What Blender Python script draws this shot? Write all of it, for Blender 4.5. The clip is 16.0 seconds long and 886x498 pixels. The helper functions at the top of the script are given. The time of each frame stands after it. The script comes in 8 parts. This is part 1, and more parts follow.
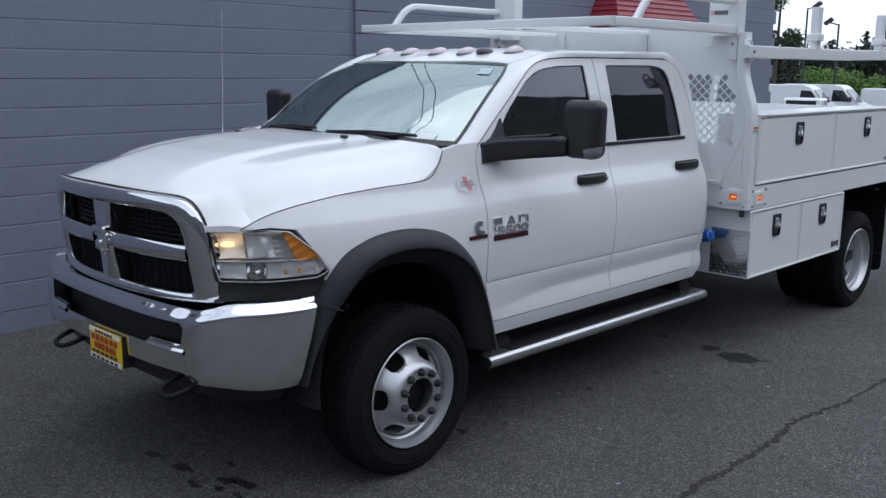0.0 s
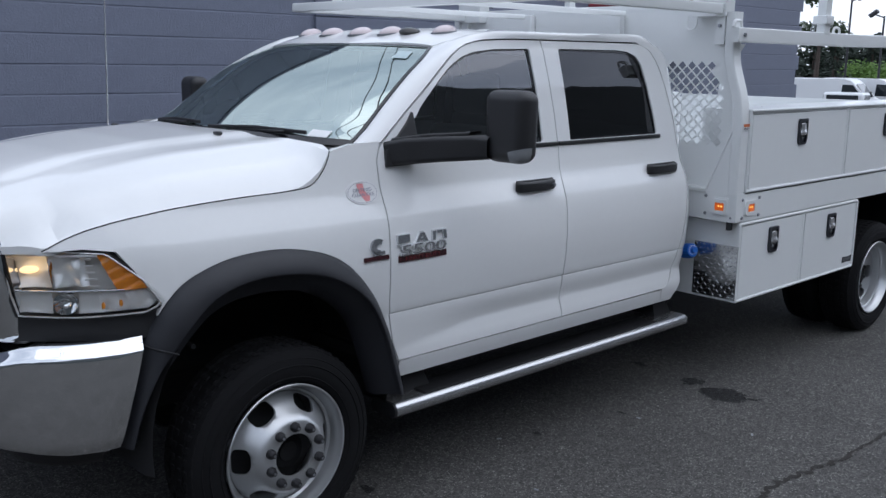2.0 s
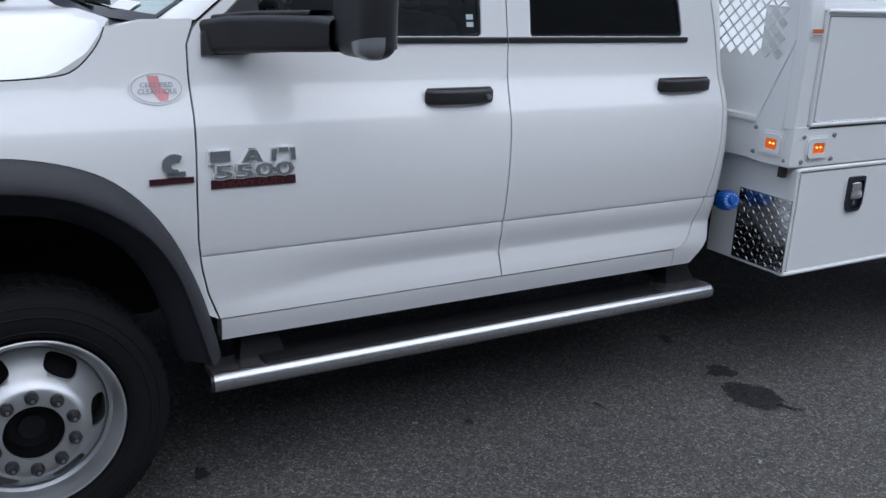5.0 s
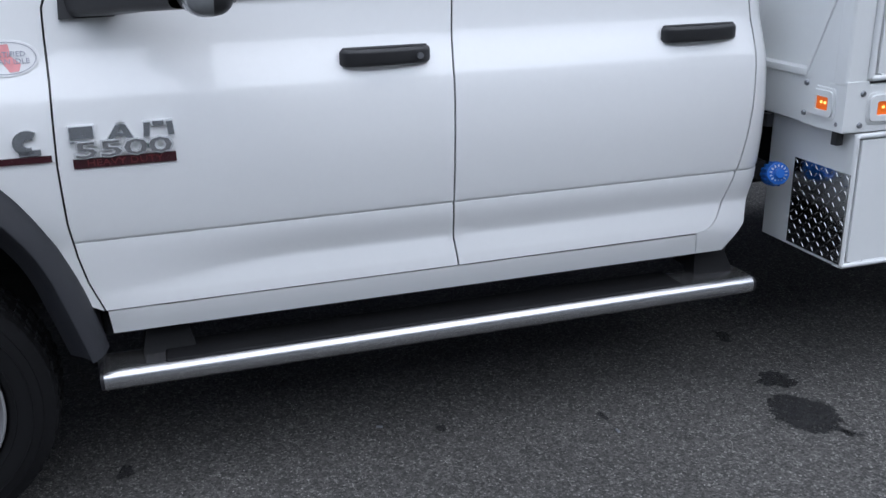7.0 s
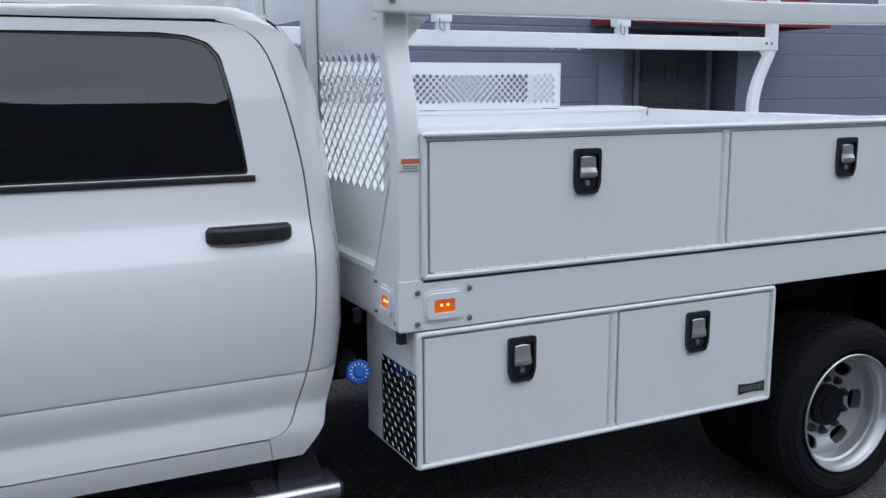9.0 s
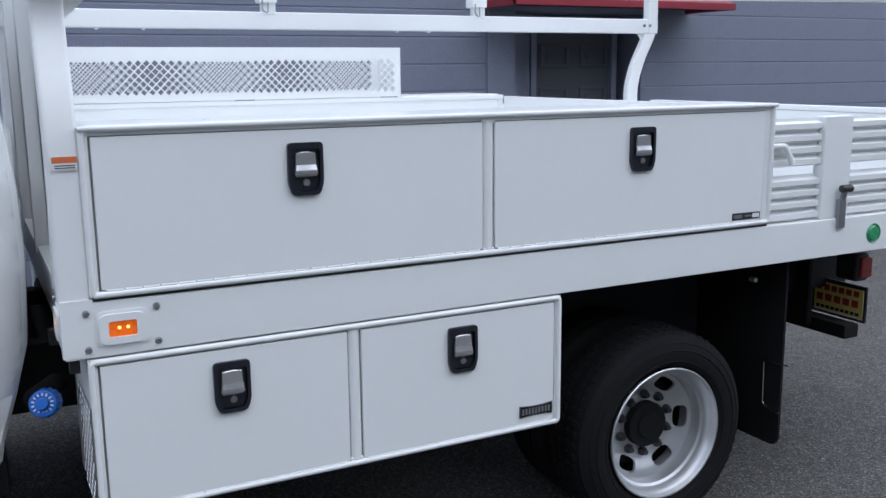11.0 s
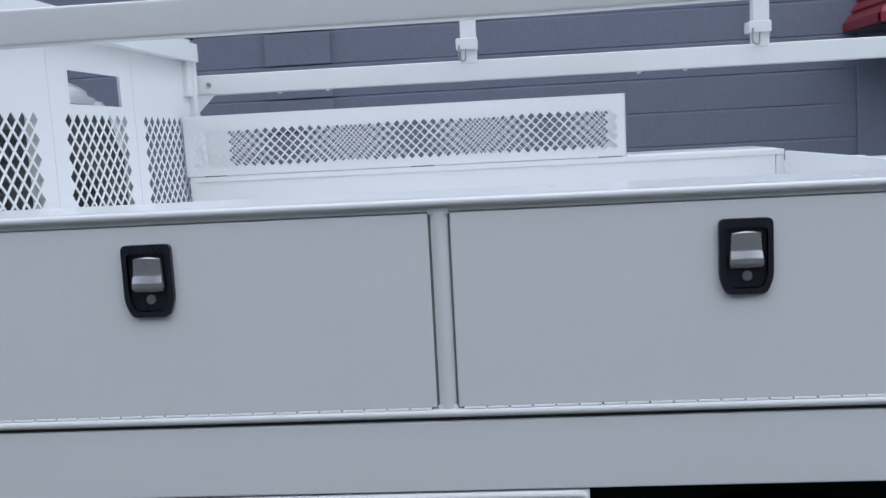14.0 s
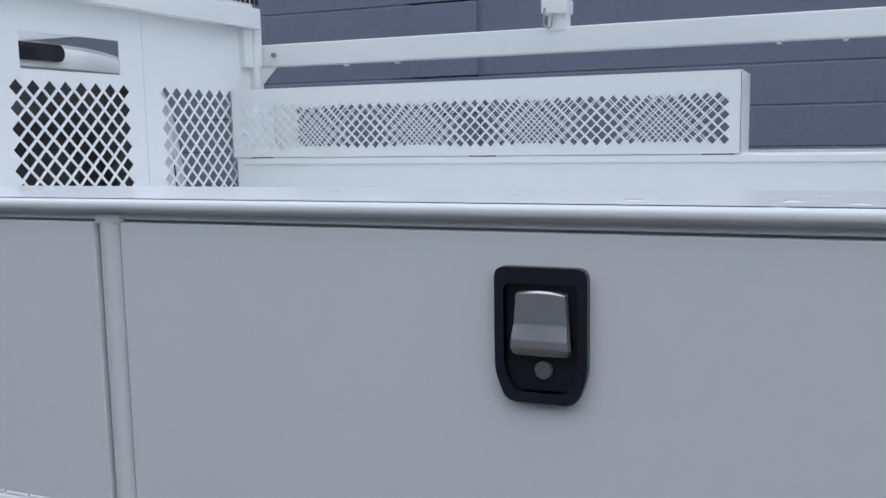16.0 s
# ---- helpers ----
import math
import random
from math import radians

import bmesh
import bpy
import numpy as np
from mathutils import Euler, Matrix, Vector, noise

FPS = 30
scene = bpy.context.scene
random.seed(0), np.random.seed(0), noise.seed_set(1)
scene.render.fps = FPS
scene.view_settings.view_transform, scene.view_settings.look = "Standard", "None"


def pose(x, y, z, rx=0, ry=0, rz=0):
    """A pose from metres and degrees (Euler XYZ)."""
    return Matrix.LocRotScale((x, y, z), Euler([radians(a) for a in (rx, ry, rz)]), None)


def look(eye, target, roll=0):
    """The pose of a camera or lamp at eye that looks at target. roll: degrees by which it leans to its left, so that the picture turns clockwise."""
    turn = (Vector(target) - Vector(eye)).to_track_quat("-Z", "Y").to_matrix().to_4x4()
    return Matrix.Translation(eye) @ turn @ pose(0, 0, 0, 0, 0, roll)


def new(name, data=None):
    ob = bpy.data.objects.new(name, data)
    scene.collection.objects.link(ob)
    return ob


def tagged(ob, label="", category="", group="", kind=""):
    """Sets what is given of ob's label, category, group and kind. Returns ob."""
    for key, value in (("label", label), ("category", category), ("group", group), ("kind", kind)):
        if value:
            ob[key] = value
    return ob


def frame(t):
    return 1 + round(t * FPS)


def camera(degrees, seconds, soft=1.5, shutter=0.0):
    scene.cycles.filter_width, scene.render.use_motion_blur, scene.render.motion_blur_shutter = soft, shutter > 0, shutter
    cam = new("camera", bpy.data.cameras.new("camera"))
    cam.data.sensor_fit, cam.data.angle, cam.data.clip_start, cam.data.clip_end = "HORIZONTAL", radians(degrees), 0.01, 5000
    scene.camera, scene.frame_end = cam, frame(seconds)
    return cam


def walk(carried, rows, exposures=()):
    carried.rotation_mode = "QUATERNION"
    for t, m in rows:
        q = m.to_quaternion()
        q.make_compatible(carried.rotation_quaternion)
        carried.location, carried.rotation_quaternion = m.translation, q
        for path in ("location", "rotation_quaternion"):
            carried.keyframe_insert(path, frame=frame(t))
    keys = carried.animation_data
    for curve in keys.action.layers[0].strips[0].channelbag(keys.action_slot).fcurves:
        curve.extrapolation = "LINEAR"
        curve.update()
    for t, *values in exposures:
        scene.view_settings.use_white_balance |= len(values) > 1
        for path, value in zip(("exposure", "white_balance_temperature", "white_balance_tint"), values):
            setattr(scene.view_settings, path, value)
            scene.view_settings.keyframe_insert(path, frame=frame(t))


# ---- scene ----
cam = camera(50.7, 16.0)
# seconds, eye, target, roll
ROWS = [
    (0, (3.996, -2.876, 1.885), (2.624, -1.471, 1.507), 0.5),
    (0.5, (3.979, -2.64, 1.888), (2.588, -1.254, 1.512), 0.9),
    (1, (3.864, -2.403, 1.857), (2.472, -1.014, 1.494), 1.5),
    (1.5, (3.787, -2.172, 1.867), (2.404, -0.775, 1.503), 1.0),
    (2, (3.795, -1.843, 1.852), (2.369, -0.496, 1.457), 0.8),
    (2.5, (3.756, -1.581, 1.832), (2.29, -0.281, 1.43), 1.4),
    (3, (3.653, -1.265, 1.823), (2.151, -0.014, 1.399), 1.5),
    (3.5, (3.674, -1.006, 1.805), (2.135, 0.18, 1.332), 1.1),
    (4, (3.729, -0.696, 1.799), (2.142, 0.418, 1.311), 1.4),
    (4.5, (3.674, -0.469, 1.764), (2.07, 0.601, 1.233), 2.4),
    (7, (3.589, 0.751, 1.659), (1.791, 1.32, 0.993), -1.1),
    (7.5, (3.664, 1.004, 1.669), (1.83, 1.589, 1.127), -1.2),
    (8, (3.739, 1.298, 1.753), (1.914, 2.015, 1.361), -0.6),
    (8.5, (3.717, 1.483, 1.754), (1.93, 2.315, 1.416), -0.6),
    (9, (3.785, 1.714, 1.767), (2.023, 2.591, 1.414), -0.2),
    (9.5, (3.88, 1.925, 1.792), (2.132, 2.83, 1.432), -0.4),
    (10, (3.846, 2.169, 1.776), (2.126, 3.126, 1.421), -0.6),
    (12.5, (3.635, 3.537, 1.733), (1.731, 4.012, 1.348), -1.5),
    (13, (3.503, 3.856, 1.758), (1.55, 4.103, 1.409), -2.1),
    (13.5, (3.293, 4.049, 1.734), (1.316, 4.127, 1.445), -2.5),
    (14, (3.09, 4.317, 1.747), (1.111, 4.168, 1.499), -3.0),
    (14.5, (2.904, 4.571, 1.749), (0.947, 4.242, 1.504), -3.2),
    (15, (2.647, 4.752, 1.715), (0.703, 4.328, 1.51), -2.1),
    (15.5, (2.419, 4.91, 1.727), (0.514, 4.324, 1.56), -1.7),
    (16, (2.175, 5.079, 1.696), (0.344, 4.311, 1.446), -1.1),
]
EXPOSE = [(t, v, 6060, 11) for t, v in ((0.0, 0.75), (3.0, 0.74), (4.0, 0.90), (4.5, 0.96), (7.0, 1.36), (7.5, 1.30), (8.0, 1.03), (8.5, 0.94), (9.5, 1.16), (12.5, 1.26), (14.0, 0.86), (16.0, 0.71))]
walk(cam, [(t, look(eye, target, roll)) for t, eye, target, roll in ROWS], EXPOSE)

# ---- world and light: bright overcast day ----
from mathutils import geometry


def nd(tree, kind, **inputs):
    n = tree.nodes.new(kind)
    for key, value in inputs.items():
        key = key.replace("_", " ")
        if key in n.inputs:
            n.inputs[key].default_value = value
    return n


SUN_AT = Vector((6.8, 5.6, 20)).normalized()
world = bpy.data.worlds.new("sky")
scene.world = world
world.use_nodes = True
wt = world.node_tree
wt.nodes.clear()
sky = nd(wt, "ShaderNodeTexSky")
sky.sky_type, sky.sun_disc = "NISHITA", False
sky.sun_elevation, sky.sun_rotation = radians(66), radians(50)
w_co = nd(wt, "ShaderNodeTexCoord")
w_map = nd(wt, "ShaderNodeMapping", Scale=(1.0, 1.0, 2.6))
w_noise = nd(wt, "ShaderNodeTexNoise", Scale=2.4, Detail=7.0, Roughness=0.62)
w_ramp = nd(wt, "ShaderNodeValToRGB")
w_ramp.color_ramp.elements[0].position, w_ramp.color_ramp.elements[0].color = 0.30, (5.0, 5.55, 6.5, 1)
w_ramp.color_ramp.elements[1].position, w_ramp.color_ramp.elements[1].color = 0.70, (8.7, 9.1, 9.9, 1)
w_sep = nd(wt, "ShaderNodeSeparateXYZ")
w_grad = nd(wt, "ShaderNodeValToRGB")
for at, v in ((0.0, 0.98), (0.30, 1.32), (0.6, 1.06), (1.0, 0.66)):
    stop = w_grad.color_ramp.elements[int(at)] if at in (0.0, 1.0) else w_grad.color_ramp.elements.new(at)
    stop.position, stop.color = at, (v, v, v, 1)
w_dot = nd(wt, "ShaderNodeVectorMath")
w_dot.operation = "DOT_PRODUCT"
w_dot.inputs[1].default_value = SUN_AT
w_lobe = nd(wt, "ShaderNodeMapRange", From_Min=0.25, From_Max=1.0, To_Min=0.0, To_Max=0.2)
w_lobe.interpolation_type = "SMOOTHSTEP"
w_sum = nd(wt, "ShaderNodeMath")
w_scale = nd(wt, "ShaderNodeVectorMath")
w_scale.operation = "SCALE"
w_mix = nd(wt, "ShaderNodeMix")
w_mix.data_type = "RGBA"
w_mix.inputs[0].default_value = 0.86
w_bg = nd(wt, "ShaderNodeBackground", Strength=0.1)
w_out = nd(wt, "ShaderNodeOutputWorld")
wl = wt.links.new
wl(w_co.outputs["Generated"], w_map.inputs["Vector"])
wl(w_map.outputs["Vector"], w_noise.inputs["Vector"])
wl(w_noise.outputs["Fac"], w_ramp.inputs["Fac"])
wl(sky.outputs["Color"], w_mix.inputs[6])
wl(w_co.outputs["Generated"], w_sep.inputs["Vector"])
wl(w_sep.outputs["Z"], w_grad.inputs["Fac"])
wl(w_ramp.outputs["Color"], w_scale.inputs[0])
wl(w_co.outputs["Generated"], w_dot.inputs[0])
wl(w_dot.outputs["Value"], w_lobe.inputs["Value"])
wl(w_grad.outputs["Color"], w_sum.inputs[0])
wl(w_lobe.outputs["Result"], w_sum.inputs[1])
wl(w_sum.outputs[0], w_scale.inputs["Scale"])
wl(w_scale.outputs["Vector"], w_mix.inputs[7])
wl(w_mix.outputs[2], w_bg.inputs["Color"])
wl(w_bg.outputs["Background"], w_out.inputs["Surface"])

sun_data = bpy.data.lights.new("sun", "SUN")
sun_data.energy, sun_data.angle, sun_data.color = 0.5, radians(90), (1.0, 0.97, 0.93)
sun = new("sun", sun_data)
sun.matrix_world = look(SUN_AT * 30, (0, 0, 0))


# ---- materials ----
def material(name, color, rough=0.5, metal=0.0, coat=0.0, vary=0.08, scale=6.0, bump=0.0, bump_scale=80.0, rough_vary=0.08, alpha_spec=0.5):
    """A principled surface with two scales of tone variation, uneven gloss and fine relief."""
    m = bpy.data.materials.new(name)
    m.use_nodes = True
    t = m.node_tree
    p = t.nodes["Principled BSDF"]
    p.inputs["Metallic"].default_value = metal
    p.inputs["Coat Weight"].default_value = coat
    p.inputs["Coat Roughness"].default_value = 0.04
    p.inputs["Specular IOR Level"].default_value = alpha_spec
    co = nd(t, "ShaderNodeTexCoord")
    big = nd(t, "ShaderNodeTexNoise", Scale=scale, Detail=4.0, Roughness=0.6)
    fine = nd(t, "ShaderNodeTexNoise", Scale=scale * 14, Detail=3.0, Roughness=0.7)
    add = nd(t, "ShaderNodeMath")
    add.operation = "MULTIPLY_ADD"
    add.inputs[1].default_value = 0.5
    t.links.new(co.outputs["Object"], big.inputs["Vector"])
    t.links.new(co.outputs["Object"], fine.inputs["Vector"])
    half = nd(t, "ShaderNodeMath")
    half.operation = "MULTIPLY"
    half.inputs[1].default_value = 0.5
    t.links.new(big.outputs["Fac"], half.inputs[0])
    t.links.new(fine.outputs["Fac"], add.inputs[0])
    t.links.new(half.outputs[0], add.inputs[2])
    tone = nd(t, "ShaderNodeMapRange", From_Min=0.3, From_Max=0.7, To_Min=1 - vary, To_Max=1 + vary)
    t.links.new(add.outputs[0], tone.inputs["Value"])
    mul = nd(t, "ShaderNodeVectorMath")
    mul.operation = "SCALE"
    mul.inputs[0].default_value = color
    t.links.new(tone.outputs["Result"], mul.inputs["Scale"])
    t.links.new(mul.outputs["Vector"], p.inputs["Base Color"])
    rr = nd(t, "ShaderNodeMapRange", From_Min=0.3, From_Max=0.7, To_Min=max(0.0, rough - rough_vary), To_Max=rough + rough_vary)
    t.links.new(add.outputs[0], rr.inputs["Value"])
    t.links.new(rr.outputs["Result"], p.inputs["Roughness"])
    if bump:
        grain = nd(t, "ShaderNodeTexNoise", Scale=bump_scale, Detail=4.0, Roughness=0.6)
        t.links.new(co.outputs["Object"], grain.inputs["Vector"])
        b = nd(t, "ShaderNodeBump", Strength=bump, Distance=0.01)
        t.links.new(grain.outputs["Fac"], b.inputs["Height"])
        t.links.new(b.outputs["Normal"], p.inputs["Normal"])
    return m


def glass(name, tint, ior=1.5, gloss=(0.96, 0.96, 1.0)):
    """A pane: tinted see-through sheet with mirror gloss by Fresnel."""
    m = bpy.data.materials.new(name)
    m.use_nodes = True
    t = m.node_tree
    t.nodes.clear()
    out = nd(t, "ShaderNodeOutputMaterial")
    tr = nd(t, "ShaderNodeBsdfTransparent", Color=(*tint, 1))
    gl = nd(t, "ShaderNodeBsdfGlossy", Color=(*gloss, 1), Roughness=0.004)
    fr = nd(t, "ShaderNodeFresnel", IOR=ior)
    mx = nd(t, "ShaderNodeMixShader")
    t.links.new(fr.outputs["Fac"], mx.inputs["Fac"])
    t.links.new(tr.outputs["BSDF"], mx.inputs[1])
    t.links.new(gl.outputs["BSDF"], mx.inputs[2])
    t.links.new(mx.outputs["Shader"], out.inputs["Surface"])
    return m


def glow(name, color, strength):
    m = material(name, color, 0.3)
    p = m.node_tree.nodes["Principled BSDF"]
    p.inputs["Emission Color"].default_value = (*color, 1)
    p.inputs["Emission Strength"].default_value = strength
    return m


PAINT = material("white_car_paint", (0.81, 0.815, 0.81), 0.5, 0, 1.0, 0.012, 3.0, 0.01, 260.0, 0.03, 0.05)
PAINT.node_tree.nodes["Principled BSDF"].inputs["Coat IOR"].default_value = 1.58
PAINT.node_tree.nodes["Principled BSDF"].inputs["Coat Roughness"].default_value = 0.05
COAT = material("white_powder_coat", (0.79, 0.805, 0.80), 0.42, 0, 0.12, 0.014, 2.5, 0.03, 180.0, 0.03)
TOPCOAT = material("glossy_white_top", (0.79, 0.805, 0.80), 0.34, 0, 0.3, 0.02, 5.0, 0.006, 30.0, 0.05)
# door seals in two tones: gap shade put into colour, deeper at the sides
SEALDARK = material("door_seal_deep_shade", (0.24, 0.24, 0.245), 0.7, 0, 0, 0.1, 10.0)
SEALGREY = material("door_seal_light_shade", (0.30, 0.305, 0.31), 0.7, 0, 0, 0.1, 10.0)
LATCHBLACK = material("blue_black_latch_plastic", (0.014, 0.016, 0.024), 0.32, 0, 0, 0.2, 12.0, 0.1, 320, 0.08)
PADDLE = material("dull_chrome_paddle", (0.55, 0.55, 0.56), 0.2, 0.75, 0, 0.04, 12.0, 0, 80, 0.05)
MESHBLACK = material("black_grille_mesh", (0.006, 0.006, 0.007), 0.7, 0, 0, 0.2, 10.0)
CHROME = material("chrome", (0.78, 0.79, 0.80), 0.07, 1.0, 0, 0.02, 5.0, 0, 80, 0.03)
BRUSHED = material("polished_steel_tube", (0.57, 0.57, 0.58), 0.27, 0.94, 0, 0.03, 9.0, 0.0, 200, 0.0)
RIMMETAL = material("silver_wheel_paint", (0.56, 0.57, 0.58), 0.36, 0.75, 0.2, 0.05, 8.0, 0.02, 150, 0.08)
HUBBLACK = material("greasy_black_hub", (0.007, 0.007, 0.008), 0.7, 0, 0, 0.2, 20.0, 0.2, 200, 0.1, 0.2)
BLACK = material("black_plastic", (0.018, 0.018, 0.02), 0.45, 0, 0, 0.2, 12.0, 0.15, 320, 0.1)
GLOSSBLACK = material("gloss_black_plastic", (0.012, 0.012, 0.014), 0.2, 0, 0.2, 0.2, 12.0, 0, 320, 0.05)
FLARE = material("textured_dark_grey_plastic", (0.023, 0.024, 0.029), 0.52, 0, 0, 0.15, 10.0, 0.25, 420, 0.08, 0.4)
RUBBER = material("tyre_rubber", (0.0085, 0.0085, 0.0095), 0.85, 0, 0, 0.25, 14.0, 0.2, 220, 0.1, 0.2)
UNDER = material("chassis_black", (0.012, 0.012, 0.013), 0.65, 0, 0, 0.3, 8.0, 0.1, 60, 0.1, 0.2)
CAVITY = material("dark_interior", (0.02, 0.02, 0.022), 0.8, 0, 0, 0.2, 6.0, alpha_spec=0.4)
TRIM = material("grey_cabin_trim", (0.10, 0.105, 0.11), 0.7, 0, 0, 0.15, 8.0, 0.1, 180)
CABINCLOTH = material("grey_seat_cloth", (0.075, 0.078, 0.085), 0.9, 0, 0, 0.2, 10.0, 0.3, 400)
AMBER = material("amber_lens", (0.88, 0.30, 0.02), 0.2, 0, 0.6, 0.05, 20.0)
AMBERLIT = glow("amber_lit_lens", (0.80, 0.14, 0.008), 0.13)
DIODE = glow("amber_diode", (1.0, 0.55, 0.12), 0.9)
NUT = material("dark_nut_cap", (0.035, 0.035, 0.038), 0.4, 0.3, 0, 0.2, 20.0)
BULB = glow("warm_bulb", (1.0, 0.66, 0.32), 0.9)
RED = material("red_plastic", (0.42, 0.03, 0.03), 0.3, 0, 0.3, 0.08, 20.0)
DIMRED = material("dim_red_print", (0.14, 0.014, 0.016), 0.4, 0, 0.2, 0.1, 20.0)
DARKRED = material("dark_red_badge", (0.045, 0.008, 0.012), 0.25, 0, 0.4, 0.1, 20.0)
BLUE = material("blue_cap_plastic", (0.02, 0.15, 0.58), 0.35, 0, 0.2, 0.1, 30.0)
WHITE = material("white_print", (0.80, 0.80, 0.80), 0.5, 0, 0, 0.03, 30.0)
ORANGE = material("orange_print", (0.62, 0.16, 0.05), 0.5, 0, 0, 0.05, 30.0)
PLATERED = material("red_plate_print", (0.42, 0.05, 0.03), 0.5, 0, 0, 0.1, 30.0)
YELLOW = material("yellow_plate", (0.82, 0.56, 0.02), 0.4, 0, 0.2, 0.04, 20.0)
PALEYELLOW = material("faded_yellow_plate", (0.86, 0.70, 0.20), 0.4, 0, 0.2, 0.04, 20.0)
INK = material("black_print", (0.02, 0.02, 0.02), 0.5, 0, 0, 0.1, 30.0)
# chrome shine put into colour: pale edges for sky, grey faces for ground
BADGE = material("badge_edge_sky_shine", (0.80, 0.81, 0.82), 0.2, 0.25, 0.5, 0.05, 30.0)
BADGEFACE = material("badge_face_dark_reflection", (0.42, 0.43, 0.45), 0.16, 0.75, 0.3, 0.15, 30.0)
PINKINK = material("red_print", (0.74, 0.30, 0.31), 0.5, 0, 0, 0.1, 30.0)
GREEN = material("green_lens", (0.03, 0.28, 0.12), 0.25, 0, 0.4, 0.1, 30.0)
CLEARGREY = material("clear_grey_lens", (0.22, 0.23, 0.24), 0.12, 0, 0.6, 0.1, 30.0)
PALEINK = material("grey_blue_print", (0.30, 0.30, 0.36), 0.5, 0, 0, 0.1, 30.0)
PINKLENS = material("clear_pink_marker_lens", (0.62, 0.53, 0.54), 0.15, 0, 0.6, 0.1, 30.0)
TREAD = material("bright_tread_plate", (0.62, 0.63, 0.64), 0.16, 1.0, 0, 0.05, 14.0, 0.03, 90, 0.06)
STEELBOLT = material("zinc_bolt", (0.30, 0.31, 0.33), 0.4, 0.8, 0, 0.1, 20.0)
WINDSHIELD = glass("windshield_glass", (0.52, 0.64, 0.62), 7.5, (0.88, 1.0, 0.95))
BADGEBLUE = material("pale_blue_print", (0.45, 0.55, 0.56), 0.5, 0, 0, 0.03, 30.0)
LAMPSILVER = material("bright_lamp_reflector", (0.93, 0.93, 0.92), 0.14, 0.22, 0, 0.05, 12.0, 0.05, 60, 0.1)
SIDEGLASS = glass("side_window_glass", (0.55, 0.66, 0.66), 2.1)
PRIVACY = glass("privacy_glass", (0.06, 0.065, 0.07), 1.6)
LAMPBOWL = material("grey_mirror_reflector", (0.90, 0.90, 0.88), 0.22, 0.25, 0, 0.04, 12.0, 0.02, 60, 0.05)
RIMCLEAR = material("bright_lamp_rim", (0.80, 0.81, 0.82), 0.25, 0.3, 0.3, 0.05, 30.0)
DROP = material("rain_water", (0.80, 0.82, 0.84), 0.06, 0, 0.6, 0.02, 20.0)
LENS = glass("headlamp_lens", (0.97, 0.98, 0.98), 1.35)
BLOCKPAINT = material("blue_grey_wall_paint", (0.192, 0.210, 0.277), 0.62, 0, 0, 0.10, 1.6, 0.35, 60, 0.1)
DOORPAINT = material("dark_grey_door_paint", (0.075, 0.080, 0.095), 0.5, 0, 0, 0.1, 3.0, 0.1, 60)
AWNING = material("red_awning_metal", (0.27, 0.025, 0.04), 0.45, 0, 0.1, 0.12, 2.0, 0.05, 30)
VANPAINT = material("white_van_paint", (0.78, 0.79, 0.80), 0.35, 0, 0.5, 0.02, 2.0)
VANGLASS = material("dark_van_glass", (0.02, 0.025, 0.03), 0.08, 0, 0.5, 0.1, 2.0)
BARK = material("tree_bark", (0.07, 0.055, 0.045), 0.9, 0, 0, 0.3, 3.0, 0.5, 20)
LEAF = material("tree_leaf", (0.035, 0.060, 0.022), 0.6, 0, 0, 0.5, 0.8)
NEEDLE = material("conifer_needle", (0.016, 0.030, 0.018), 0.7, 0, 0, 0.5, 0.7)
BUSHLEAF = material("bright_bush_leaf", (0.11, 0.20, 0.035), 0.6, 0, 0, 0.4, 0.9)
POLE = material("lamp_pole_paint", (0.04, 0.04, 0.045), 0.5, 0.3, 0, 0.1, 4.0)
BEYOND = material("dark_reflected_wall", (0.125, 0.135, 0.135), 0.85, 0, 0, 0.1, 0.6, 0.1, 12)


